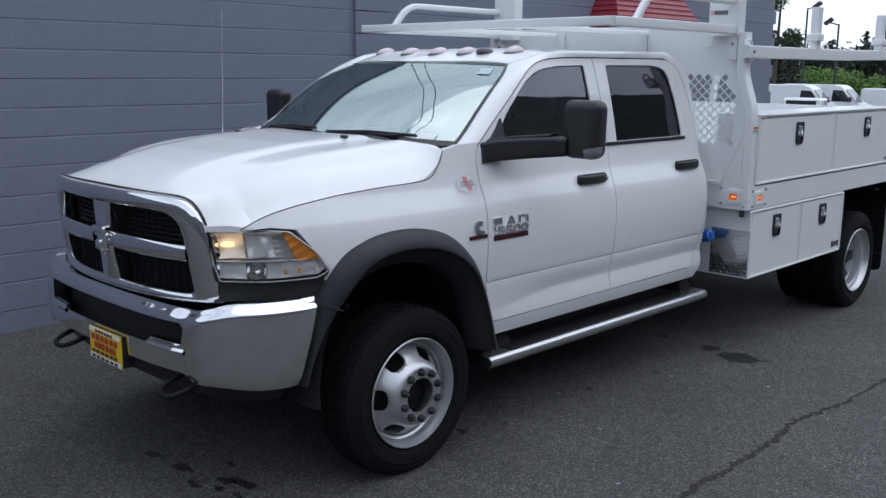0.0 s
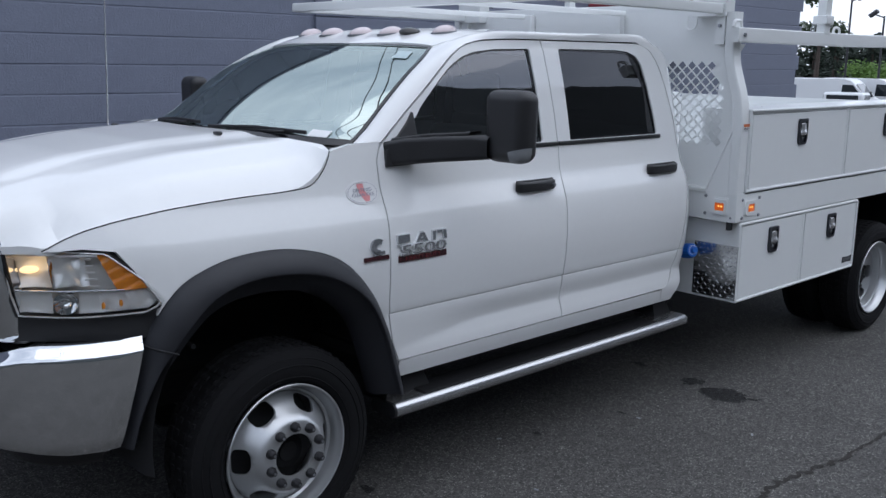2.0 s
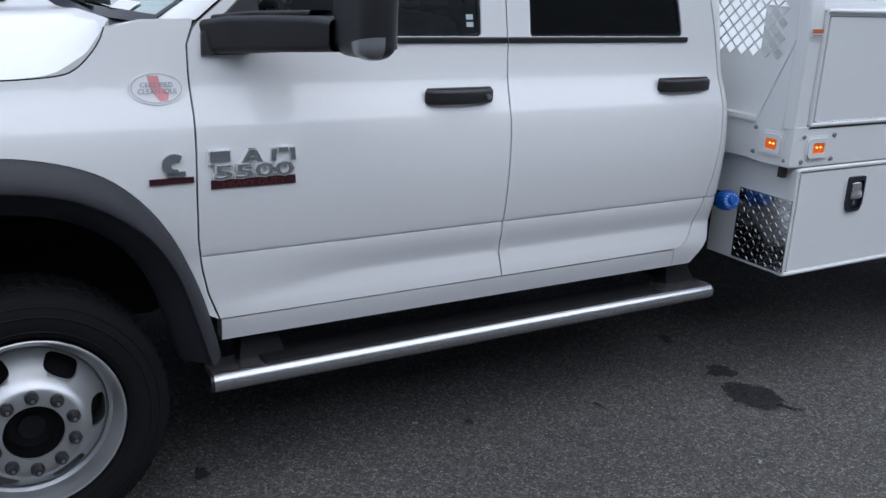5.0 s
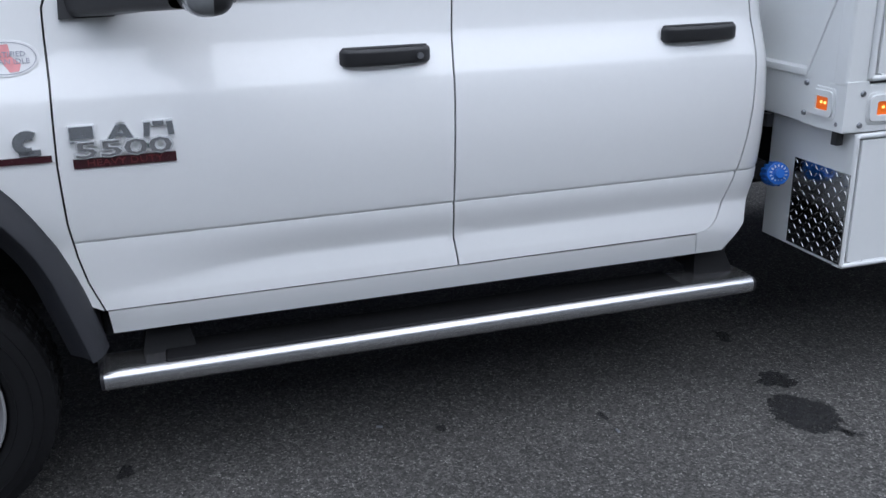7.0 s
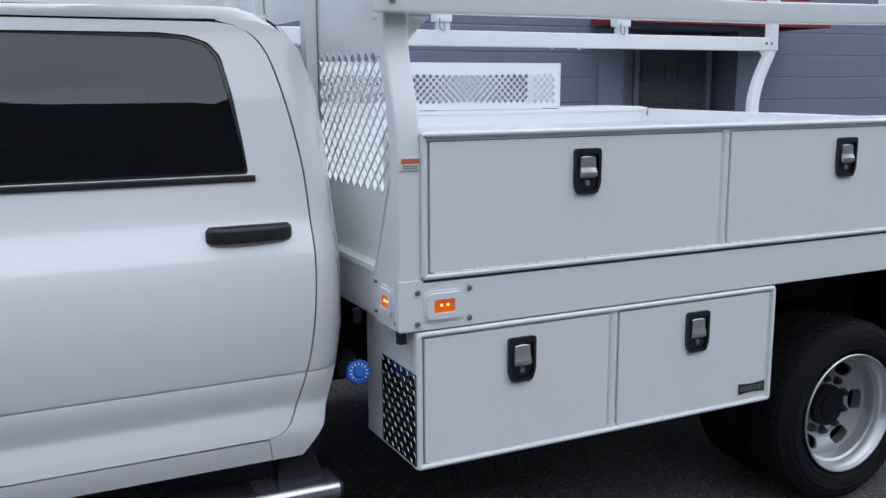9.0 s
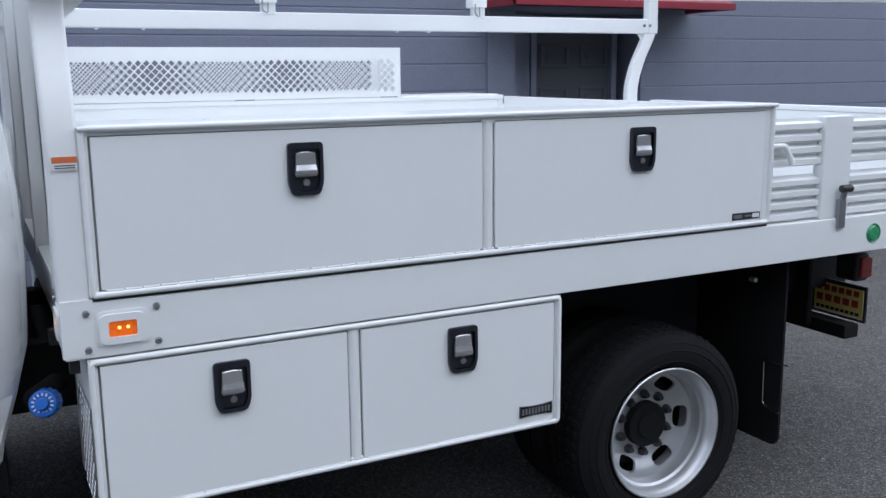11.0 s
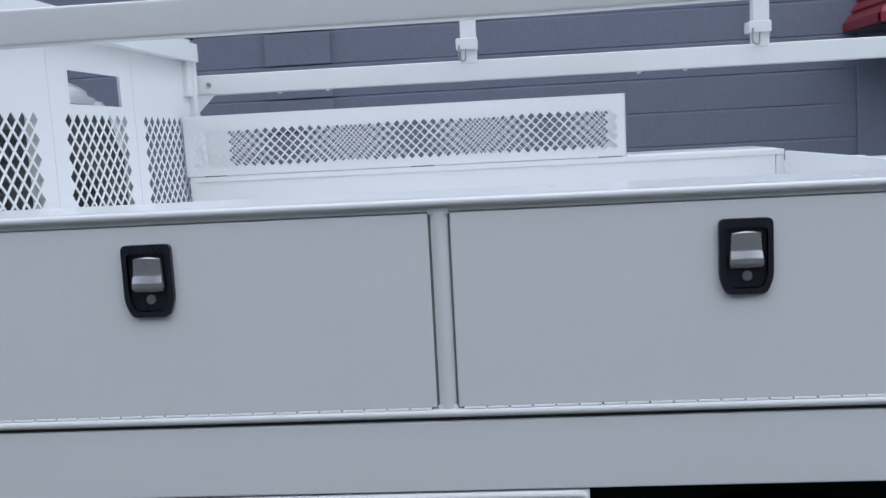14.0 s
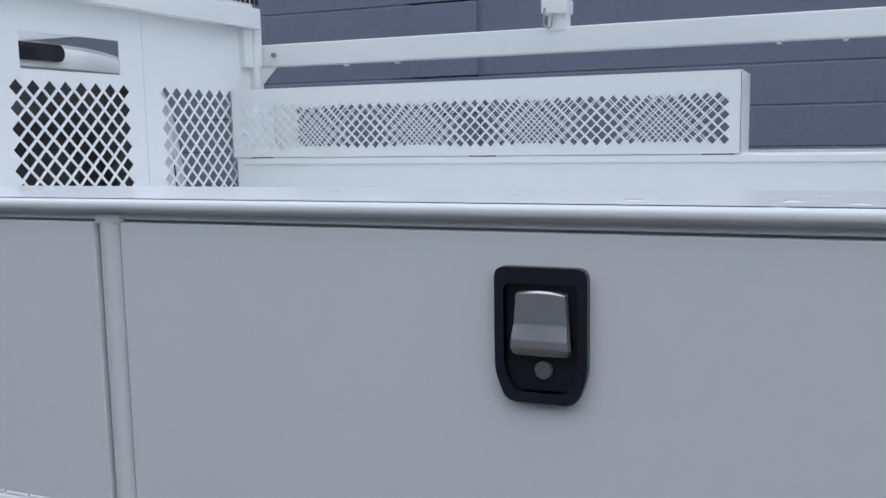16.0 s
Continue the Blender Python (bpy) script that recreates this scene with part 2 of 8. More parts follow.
def asphalt():
    """Old asphalt: dark binder with pale and dark aggregate, patches, fine cracks and relief."""
    m = material("asphalt", (0.05, 0.05, 0.052), 0.85)
    t = m.node_tree
    p = t.nodes["Principled BSDF"]
    co = nd(t, "ShaderNodeTexCoord")
    stones = nd(t, "ShaderNodeTexVoronoi", Scale=110.0, Randomness=1.0)
    chips = nd(t, "ShaderNodeTexVoronoi", Scale=46.0, Randomness=1.0)
    patch = nd(t, "ShaderNodeTexNoise", Scale=0.9, Detail=6.0, Roughness=0.65)
    grit = nd(t, "ShaderNodeTexNoise", Scale=130.0, Detail=4.0, Roughness=0.85)
    for n in (stones, chips, patch, grit):
        t.links.new(co.outputs["Object"], n.inputs["Vector"])
    bw = nd(t, "ShaderNodeRGBToBW")
    t.links.new(stones.outputs["Color"], bw.inputs["Color"])
    spread = nd(t, "ShaderNodeMapRange", From_Min=0.32, From_Max=0.68, To_Min=-0.30, To_Max=0.55)
    t.links.new(grit.outputs["Fac"], spread.inputs["Value"])
    mixg = nd(t, "ShaderNodeMath")
    mixg.operation = "MULTIPLY_ADD"
    mixg.inputs[1].default_value = 0.72
    t.links.new(bw.outputs["Val"], mixg.inputs[0])
    t.links.new(spread.outputs["Result"], mixg.inputs[2])
    ramp = nd(t, "ShaderNodeValToRGB")
    e = ramp.color_ramp.elements
    e[0].position, e[0].color = 0.12, (0.018, 0.017, 0.0165, 1)
    e[1].position, e[1].color = 1.0, (0.30, 0.29, 0.272, 1)
    for at, c in ((0.50, (0.058, 0.0555, 0.052, 1)), (0.78, (0.105, 0.101, 0.094, 1))):
        ramp.color_ramp.elements.new(at).color = c
    t.links.new(mixg.outputs[0], ramp.inputs["Fac"])
    tone = nd(t, "ShaderNodeMapRange", From_Min=0.25, From_Max=0.75, To_Min=0.88, To_Max=1.5)
    t.links.new(patch.outputs["Fac"], tone.inputs["Value"])
    sc = nd(t, "ShaderNodeVectorMath")
    sc.operation = "SCALE"
    t.links.new(ramp.outputs["Color"], sc.inputs[0])
    t.links.new(tone.outputs["Result"], sc.inputs["Scale"])
    far = nd(t, "ShaderNodeMath")
    far.operation = "LESS_THAN"
    far.inputs[1].default_value = 0.09
    t.links.new(chips.outputs["Distance"], far.inputs[0])
    pick = nd(t, "ShaderNodeRGBToBW")
    t.links.new(chips.outputs["Color"], pick.inputs["Color"])
    some = nd(t, "ShaderNodeMath")
    some.operation = "GREATER_THAN"
    some.inputs[1].default_value = 0.60
    t.links.new(pick.outputs["Val"], some.inputs[0])
    both = nd(t, "ShaderNodeMath")
    both.operation = "MULTIPLY"
    t.links.new(far.outputs[0], both.inputs[0])
    t.links.new(some.outputs[0], both.inputs[1])
    pale = nd(t, "ShaderNodeMix")
    pale.data_type = "RGBA"
    pale.inputs[7].default_value = (0.60, 0.59, 0.56, 1)
    t.links.new(both.outputs[0], pale.inputs[0])
    t.links.new(sc.outputs["Vector"], pale.inputs[6])
    t.links.new(pale.outputs[2], p.inputs["Base Color"])
    b = nd(t, "ShaderNodeBump", Strength=0.7, Distance=0.004)
    t.links.new(mixg.outputs[0], b.inputs["Height"])
    t.links.new(b.outputs["Normal"], p.inputs["Normal"])
    return m


def stain():
    """Soaked-in oil: dark film with bare pale stones showing through."""
    m = material("oil_stain", (0.008, 0.008, 0.009), 0.7, 0, 0, 0.3, 20.0, 0.5, 120, 0.15)
    t = m.node_tree
    co = nd(t, "ShaderNodeTexCoord")
    n = nd(t, "ShaderNodeTexNoise", Scale=75.0, Detail=6.0, Roughness=0.8)
    t.links.new(co.outputs["Object"], n.inputs["Vector"])
    k = nd(t, "ShaderNodeMapRange", From_Min=0.47, From_Max=0.60, To_Min=0.02, To_Max=0.75)
    t.links.new(n.outputs["Fac"], k.inputs["Value"])
    clear = nd(t, "ShaderNodeBsdfTransparent")
    mx = nd(t, "ShaderNodeMixShader")
    t.links.new(k.outputs["Result"], mx.inputs["Fac"])
    t.links.new(t.nodes["Principled BSDF"].outputs["BSDF"], mx.inputs[1])
    t.links.new(clear.outputs["BSDF"], mx.inputs[2])
    t.links.new(mx.outputs["Shader"], t.nodes["Material Output"].inputs["Surface"])
    return m


STAIN = stain()
CRACK = material("dirt_filled_crack", (0.022, 0.019, 0.016), 0.9, 0, 0, 0.5, 30.0, 0.4, 150, 0.1)
ASPHALT = asphalt()


# ---- building helpers ----
def part(name, bm, mat, parent=None, label="", smooth=True, angle=40):
    """One mesh object from a bmesh, under a thing or a part."""
    me = bpy.data.meshes.new(name)
    bmesh.ops.recalc_face_normals(bm, faces=bm.faces) if len(bm.faces) < 60000 else None
    bm.to_mesh(me)
    bm.free()
    for m in (mat if isinstance(mat, (list, tuple)) else [mat]):
        me.materials.append(m)
    if smooth:
        me.polygons.foreach_set("use_smooth", [True] * len(me.polygons))
        me.set_sharp_from_angle(angle=radians(angle))
    ob = new(name, me)
    if smooth and len(me.polygons) < 4000:
        ob.modifiers.new("flat_faces", "WEIGHTED_NORMAL").keep_sharp = True
    if parent:
        ob.parent = parent
    if label:
        ob["label"] = label
    return ob


def thing(name, label, category, group="", kind="", at=(0, 0, 0)):
    ob = new(name)
    ob.location = at
    return tagged(ob, label, category, group, kind)


def block(x0, x1, y0, y1, z0, z1, bevel=0.004, seg=2, bm=None):
    """A box with rounded edges."""
    b = bmesh.new()
    bmesh.ops.create_cube(b, size=1)
    for v in b.verts:
        v.co = ((x0 + x1) / 2 + v.co.x * (x1 - x0), (y0 + y1) / 2 + v.co.y * (y1 - y0), (z0 + z1) / 2 + v.co.z * (z1 - z0))
    if bevel:
        bmesh.ops.bevel(b, geom=b.edges[:], offset=bevel, segments=seg, affect="EDGES", profile=0.5)
    if bm is None:
        return b
    merge(bm, b)
    return bm


def merge(bm, other, m=None):
    """Adds another bmesh to bm and frees it."""
    vs = [bm.verts.new(m @ v.co if m else v.co) for v in other.verts]
    other.verts.index_update()
    for f in other.faces:
        nf = bm.faces.new([vs[v.index] for v in f.verts])
        nf.material_index = f.material_index
    other.free()
    return bm


def mirrored(bm):
    for v in bm.verts:
        v.co.x = -v.co.x
    bmesh.ops.reverse_faces(bm, faces=bm.faces)
    return bm


def cylinder(p0, p1, r, r1=None, segs=16, bevel=0.0):
    p0, p1 = Vector(p0), Vector(p1)
    b = bmesh.new()
    bmesh.ops.create_cone(b, cap_ends=True, segments=segs, radius1=r, radius2=r if r1 is None else r1, depth=(p1 - p0).length)
    if bevel:
        caps = [e for e in b.edges if any(len(f.verts) > 4 for f in e.link_faces)]
        bmesh.ops.bevel(b, geom=caps, offset=bevel, segments=2, affect="EDGES", profile=0.5)
    m = Matrix.Translation((p0 + p1) / 2) @ (p1 - p0).to_track_quat("Z", "Y").to_matrix().to_4x4()
    bmesh.ops.transform(b, matrix=m, verts=b.verts)
    return b


def sweep(path, profile, closed_ends=True, up=(0, 0, 1)):
    """Sweeps a closed 2D profile (across, up) along a path."""
    b = bmesh.new()
    path = [Vector(p) for p in path]
    rings = []
    for i, p in enumerate(path):
        d = (path[min(i + 1, len(path) - 1)] - path[max(i - 1, 0)]).normalized()
        side = d.cross(Vector(up))
        side = side.normalized() if side.length > 1e-5 else Vector((1, 0, 0))
        top = side.cross(d).normalized()
        rings.append([b.verts.new(p + side * a + top * c) for a, c in profile])
    n = len(profile)
    for r0, r1 in zip(rings, rings[1:]):
        for i in range(n):
            b.faces.new((r0[i], r0[(i + 1) % n], r1[(i + 1) % n], r1[i]))
    if closed_ends:
        b.faces.new(rings[0])
        b.faces.new(rings[-1][::-1])
    return b


def circle(r, n=12, rz=None):
    return [(r * math.cos(2 * math.pi * i / n), (rz or r) * math.sin(2 * math.pi * i / n)) for i in range(n)]


def rounded(w, h, r, n=3):
    """A rounded rectangle profile, centred."""
    pts = []
    for cx, cy, a0 in ((w / 2 - r, h / 2 - r, 0), (-w / 2 + r, h / 2 - r, 90), (-w / 2 + r, -h / 2 + r, 180), (w / 2 - r, -h / 2 + r, 270)):
        for i in range(n + 1):
            a = radians(a0 + 90 * i / n)
            pts.append((cx + r * math.cos(a), cy + r * math.sin(a)))
    return pts


def bend(points, r=0.06, n=6):
    """Rounds the corners of a polyline."""
    pts = [Vector(p) for p in points]
    out = [pts[0]]
    for a, b, c in zip(pts, pts[1:], pts[2:]):
        k0, k1 = b + (a - b).normalized() * min(r, (a - b).length * 0.49), b + (c - b).normalized() * min(r, (c - b).length * 0.49)
        for i in range(n + 1):
            s = i / n
            out.append(k0 * (1 - s) ** 2 + b * 2 * s * (1 - s) + k1 * s * s)
    out.append(pts[-1])
    return out


def soften(poly, r=0.045, n=4):
    """Rounds every corner of a closed flat outline."""
    out = []
    for k, b in enumerate(poly):
        a, c = Vector(poly[k - 1]), Vector(poly[(k + 1) % len(poly)])
        b = Vector(b)
        k0, k1 = b + (a - b).normalized() * min(r, (a - b).length * 0.47), b + (c - b).normalized() * min(r, (c - b).length * 0.47)
        for i in range(n + 1):
            s = i / n
            q = k0 * (1 - s) ** 2 + b * 2 * s * (1 - s) + k1 * s * s
            out.append((q.x, q.y))
    return out


def lathe(profile, segs=48, closed=False):
    """Turns (radius, outward) pairs round the x axis."""
    b = bmesh.new()
    rings = [[b.verts.new((a, r * math.cos(2 * math.pi * i / segs), r * math.sin(2 * math.pi * i / segs))) for i in range(segs)] for r, a in profile]
    pairs = list(zip(rings, rings[1:])) + ([(rings[-1], rings[0])] if closed else [])
    for r0, r1 in pairs:
        for i in range(segs):
            b.faces.new((r0[i], r0[(i + 1) % segs], r1[(i + 1) % segs], r1[i]))
    return b


def dense(poly, step):
    """A closed outline with extra points so that no edge is longer than step."""
    out = []
    for (a0, b0), (a1, b1) in zip(poly, poly[1:] + poly[:1]):
        n = max(1, int(math.hypot(a1 - a0, b1 - b0) / step + 0.5))
        out += [(a0 + (a1 - a0) * i / n, b0 + (b1 - b0) * i / n) for i in range(n)]
    return out


def smooth_line(pts, n=4):
    """A Catmull-Rom line through the points (open)."""
    p = [pts[0]] + list(pts) + [pts[-1]]
    out = []
    for a, b, c, d in zip(p, p[1:], p[2:], p[3:]):
        for i in range(n):
            s = i / n
            out.append(tuple(0.5 * (2 * q + (r - o) * s + (2 * o - 5 * q + 4 * r - u) * s * s + (3 * q - o - 3 * r + u) * s ** 3) for o, q, r, u in zip(a, b, c, d)))
    return out + [tuple(pts[-1])]


def inside(P, poly):
    x, y = P[:, 0], P[:, 1]
    hit = np.zeros(len(P), bool)
    q = np.array(poly)
    for (x0, y0), (x1, y1) in zip(q, np.roll(q, -1, 0)):
        if y0 != y1:
            cross = (y0 > y) != (y1 > y)
            hit ^= cross & (x < (x1 - x0) * (y - y0) / (y1 - y0) + x0)
    return hit


def sheet(outline, to3d, holes=(), step=0.05, rows=None, depth=(0, 0, 0), edge=None):
    """A flat outline with holes, meshed finely and carried into space by to3d(u, v); its rims are folded back by depth."""
    edge = edge or step
    loops = [dense(list(outline), edge)] + [list(h) for h in holes]
    verts, edges = [], []
    for lp in loops:
        k = len(verts)
        verts += lp
        edges += [(k + i, k + (i + 1) % len(lp)) for i in range(len(lp))]
    rim = np.array(verts)
    u0, v0 = rim.min(0)
    u1, v1 = rim.max(0)
    us = np.linspace(u0, u1, max(2, int((u1 - u0) / step) + 1))
    vs = np.array(rows) if rows is not None else np.linspace(v0, v1, max(2, int((v1 - v0) / step) + 1))
    G = np.array([(a, c) for c in vs for a in us])
    keep = inside(G, loops[0])
    for h in loops[1:]:
        keep &= ~inside(G, h)
    G = G[keep]
    if len(G):
        far = np.min(np.hypot(G[:, None, 0] - rim[None, :, 0], G[:, None, 1] - rim[None, :, 1]), axis=1) > 0.35 * edge
        G = G[far]
    pts = [Vector(p) for p in verts] + [Vector((float(a), float(c))) for a, c in G]
    ov, _, of, *_ = geometry.delaunay_2d_cdt(pts, edges, [], 0, 1e-6)
    P = np.array([(p.x, p.y) for p in ov])
    tri = [f for f in of if len(f) == 3]
    C = np.array([P[list(f)].mean(0) for f in tri])
    ok = inside(C, loops[0])
    for h in loops[1:]:
        ok &= ~inside(C, h)
    b = bmesh.new()
    bv = [b.verts.new(to3d(float(p[0]), float(p[1]))) for p in P]
    for f, k in zip(tri, ok):
        if k:
            b.faces.new([bv[i] for i in f])
    bmesh.ops.delete(b, geom=[v for v in b.verts if not v.link_faces], context="VERTS")
    if any(depth):
        border = [e for e in b.edges if len(e.link_faces) == 1]
        made = bmesh.ops.extrude_edge_only(b, edges=border)
        bmesh.ops.translate(b, verts=[g for g in made["geom"] if isinstance(g, bmesh.types.BMVert)], vec=depth)
    return b


def loft(curves, close=False):
    """A skin over curves of equal point count."""
    b = bmesh.new()
    rings = [[b.verts.new(p) for p in c] for c in curves]
    for r0, r1 in zip(rings, rings[1:]):
        n = len(r0)
        for i in range(n if close else n - 1):
            b.faces.new((r0[i], r0[(i + 1) % n], r1[(i + 1) % n], r1[i]))
    return b


def resample(pts, n):
    """n points evenly along a polyline."""
    P = np.array(pts, float)
    d = np.r_[0, np.cumsum(np.linalg.norm(np.diff(P, axis=0), axis=1))]
    s = np.linspace(0, d[-1], n)
    return [tuple(float(np.interp(q, d, P[:, k])) for k in range(P.shape[1])) for q in s]


def lettering(text, size, depth, m, mat, name, parent, label="", bold=0.0):
    """Raised letters in the built-in font as a mesh part; m carries the text plane into space."""
    cu = bpy.data.curves.new(name, "FONT")
    cu.body, cu.size, cu.extrude, cu.align_x, cu.align_y, cu.resolution_u = text, size, depth, "CENTER", "CENTER", 2
    cu.offset = bold
    ob = bpy.data.objects.new(name, cu)
    me = bpy.data.meshes.new_from_object(ob)
    bpy.data.objects.remove(ob)
    bpy.data.curves.remove(cu)
    me.transform(m)
    me.materials.clear()
    me.materials.append(mat)
    made = new(name, me)
    made.parent = parent
    if label:
        made["label"] = label
    return made


def facing_x(y, z, x):
    """Text plane on a face that looks to +x: read along +y... from the +x side."""
    return Matrix(((0, 0, 1, x), (1, 0, 0, y), (0, 1, 0, z), (0, 0, 0, 1)))


def smoothstep(a, b, v):
    t = min(1.0, max(0.0, (v - a) / (b - a)))
    return t * t * (3 - 2 * t)


# ---- ground: lot beside the building, falling away to a lower lot far behind ----
def ground_z(x, y):
    return -0.045 * smoothstep(2.9, 4.7, y) - 1.305 * smoothstep(16, 42, y)


gb = bmesh.new()
xs = [-400, -150, -70, -40, -25, -15, -8, -4, 0, 4, 8, 15, 25, 50, 150, 400]
ys = [-400, -150, -60, -25, -12, -6, 0, 2.9, 3.3, 3.7, 4.0, 4.4, 4.7, 6, 12, 16, 19, 22, 25, 28, 31, 34, 37, 40, 44, 60, 90, 150, 400]
grid = [[gb.verts.new((x, y, ground_z(x, y))) for y in ys] for x in xs]
for i in range(len(xs) - 1):
    for j in range(len(ys) - 1):
        gb.faces.new((grid[i][j], grid[i + 1][j], grid[i + 1][j + 1], grid[i][j + 1]))
tagged(part("ground", gb, ASPHALT), "worn dark grey asphalt of a parking lot", "ground", kind="structure")

# ---- building beside the truck: painted block wall with a recessed doorway ----
WALL_X, WALL_END, WALL_TOP, COURSE, BLOCK = -2.75, 11.33, 3.425, 0.2045, 0.407
DOOR_Y0, DOOR_Y1, DOOR_TOP = 6.66, 7.95, 2.20
wall = tagged(new("wall_west"), "blue-grey painted concrete block wall of a building", "wall", kind="structure")
core = bmesh.new()
block(WALL_X - 0.30, WALL_X - 0.004, -14, DOOR_Y0, -0.3, WALL_TOP, 0, bm=core)
block(WALL_X - 0.30, WALL_X - 0.004, DOOR_Y1, WALL_END - 0.02, -0.3, WALL_TOP, 0, bm=core)
block(WALL_X - 0.30, WALL_X - 0.004, DOOR_Y0, DOOR_Y1, DOOR_TOP, WALL_TOP, 0, bm=core)
block(-14, WALL_X - 0.30, WALL_END - 0.32, WALL_END - 0.02, -0.3, WALL_TOP, 0, bm=core)
block(-14, WALL_X - 0.30, -14, -13.7, -0.3, WALL_TOP, 0, bm=core)
part("wall_core", core, BLOCKPAINT, wall, "painted mortar joints", smooth=False)
rb = bmesh.new()
block(-14, WALL_X + 0.03, -14, WALL_END, WALL_TOP + 0.002, WALL_TOP + 0.09, 0.01, bm=rb)
tagged(part("roof", rb, BLOCKPAINT), "flat roof of the block building", "roof", kind="structure")

# recessed doorway with panelled double doors
rec = bmesh.new()
block(WALL_X - 0.5, WALL_X - 0.30, DOOR_Y0 - 0.2, DOOR_Y0, -0.1, 2.6, 0, bm=rec)
block(WALL_X - 0.5, WALL_X - 0.30, DOOR_Y1, DOOR_Y1 + 0.2, -0.1, 2.6, 0, bm=rec)
block(WALL_X - 0.5, WALL_X - 0.30, DOOR_Y0, DOOR_Y1, DOOR_TOP, 2.6, 0, bm=rec)
block(WALL_X - 0.45, WALL_X - 0.36, DOOR_Y0, DOOR_Y1, -0.1, DOOR_TOP, 0, bm=rec)
tagged(part("wall_recess", rec, BLOCKPAINT, smooth=False), "blue-grey painted reveal of a doorway", "wall", kind="structure")


def panelled_door(name, y0, y1):
    d = thing(name, "dark grey panelled entrance door, closed, in a recess", "door", kind="structure")
    x = WALL_X - 0.255
    part("door_leaf", block(x - 0.05, x, y0, y1, 0.02, 2.08, 0.004), DOORPAINT, d)
    w = y1 - y0
    for k in (0, 1):
        ya, yb = y0 + w * (0.05 + 0.535 * k), y0 + w * (0.43 + 0.52 * k)
        for z0, z1 in ((0.20, 0.78), (0.92, 1.595), (1.757, 1.958)):
            pb = bmesh.new()
            for a, c, e, f in ((ya, yb, z0, z0 + 0.03), (ya, yb, z1 - 0.03, z1), (ya, ya + 0.03, z0 + 0.03, z1 - 0.03), (yb - 0.03, yb, z0 + 0.03, z1 - 0.03)):
                block(x, x + 0.014, a, c, e, f, 0.005, 1, pb)
            block(x, x + 0.008, ya + 0.07, yb - 0.07, z0 + 0.07, z1 - 0.07, 0.006, 1, pb)
            part("panel", pb, DOORPAINT, d)
    part("door_handle", cylinder((x, y1 - 0.07, 1.0), (x + 0.06, y1 - 0.07, 1.0), 0.025, bevel=0.006), STEELBOLT, d)
    fb = bmesh.new()
    block(x - 0.06, x + 0.03, y0 - 0.06, y0 - 0.004, 0, 2.14, 0.004, bm=fb)
    block(x - 0.06, x + 0.03, y1 + 0.004, y1 + 0.06, 0, 2.14, 0.004, bm=fb)
    block(x - 0.06, x + 0.03, y0 - 0.004, y1 + 0.004, 2.085, 2.14, 0.004, bm=fb)
    part("door_frame", fb, BLOCKPAINT, d)
    return d


panelled_door("door_1", 7.03, 7.80)
sb = bmesh.new()
block(WALL_X - 0.002, WALL_X + 0.022, 6.41, DOOR_Y0 + 0.004, 0, DOOR_TOP, 0.004, bm=sb)
block(WALL_X - 0.30, WALL_X - 0.24, DOOR_Y0 + 0.002, 6.965, 0, DOOR_TOP, 0.004, bm=sb)
tagged(part("trim", sb, BLOCKPAINT), "blue-grey painted boards beside the door", "trim", kind="structure")

# shallow pilaster on the wall
pb = bmesh.new()
for k in range(17):
    block(WALL_X - 0.004, WALL_X + 0.03, 2.835, 3.25, k * COURSE - 0.046, (k + 1) * COURSE - 0.054, 0.006, 2, pb)
tagged(part("pilaster", pb, BLOCKPAINT), "shallow blue-grey painted block pilaster", "wall", kind="structure")

# red metal awning over the doorway, hipped at both ends
aw = thing("awning", "red ribbed metal awning with hipped ends over a doorway", "awning", kind="structure", at=(WALL_X, 0, 0))
AW0, AW1, AWZ, AWOUT, AWH = 6.35, 8.43, 2.255, 0.55, 0.95


def awning_point(s, u):
    """Point on the hipped skin: s along the run (end, front, end), u from eave to top."""
    z = AWZ + AWH * u
    inset = 0.50 * u
    out = AWOUT * (1 - u)
    y0, y1 = AW0 + inset, AW1 - inset
    if s < 1:
        return (max(0.01, out * s), y0, z)
    if s < 2:
        return (max(0.01, out), y0 + (y1 - y0) * (s - 1), z)
    return (max(0.01, out * (3 - s)), y1, z)


n_rib = 15
for k in range(n_rib):
    u0, u1 = k / n_rib, (k + 1) / n_rib
    ab = bmesh.new()
    ring = []
    for u, lift in ((u0, 0.0), (u0 + 0.15 / n_rib, 0.016), (u1 - 0.35 / n_rib, 0.016), (u1 - 0.2 / n_rib, 0.0), (u1, 0.0)):
        row = []
        for s in (0, 0.999, 1.0, 1.999, 2.0, 3.0):
            p = awning_point(s, u)
            row.append((p[0] + (lift if 0.5 < s < 2.5 else 0), p[1] + (-lift if s < 1 else lift if s >= 2 else 0), p[2]))
        ring.append([row[0], row[1], row[3], row[5]])
    merge(ab, loft(ring))
    part("rib", ab, AWNING, aw, smooth=False)
eb = bmesh.new()
block(0.0, AWOUT + 0.02, AW0 - 0.02, AW0 + 0.02, AWZ - 0.045, AWZ + 0.01, 0.004, bm=eb)
block(0.0, AWOUT + 0.02, AW1 - 0.02, AW1 + 0.02, AWZ - 0.045, AWZ + 0.01, 0.004, bm=eb)
block(AWOUT - 0.02, AWOUT + 0.03, AW0 - 0.02, AW1 + 0.02, AWZ - 0.045, AWZ + 0.01, 0.004, bm=eb)
part("eave", eb, AWNING, aw)
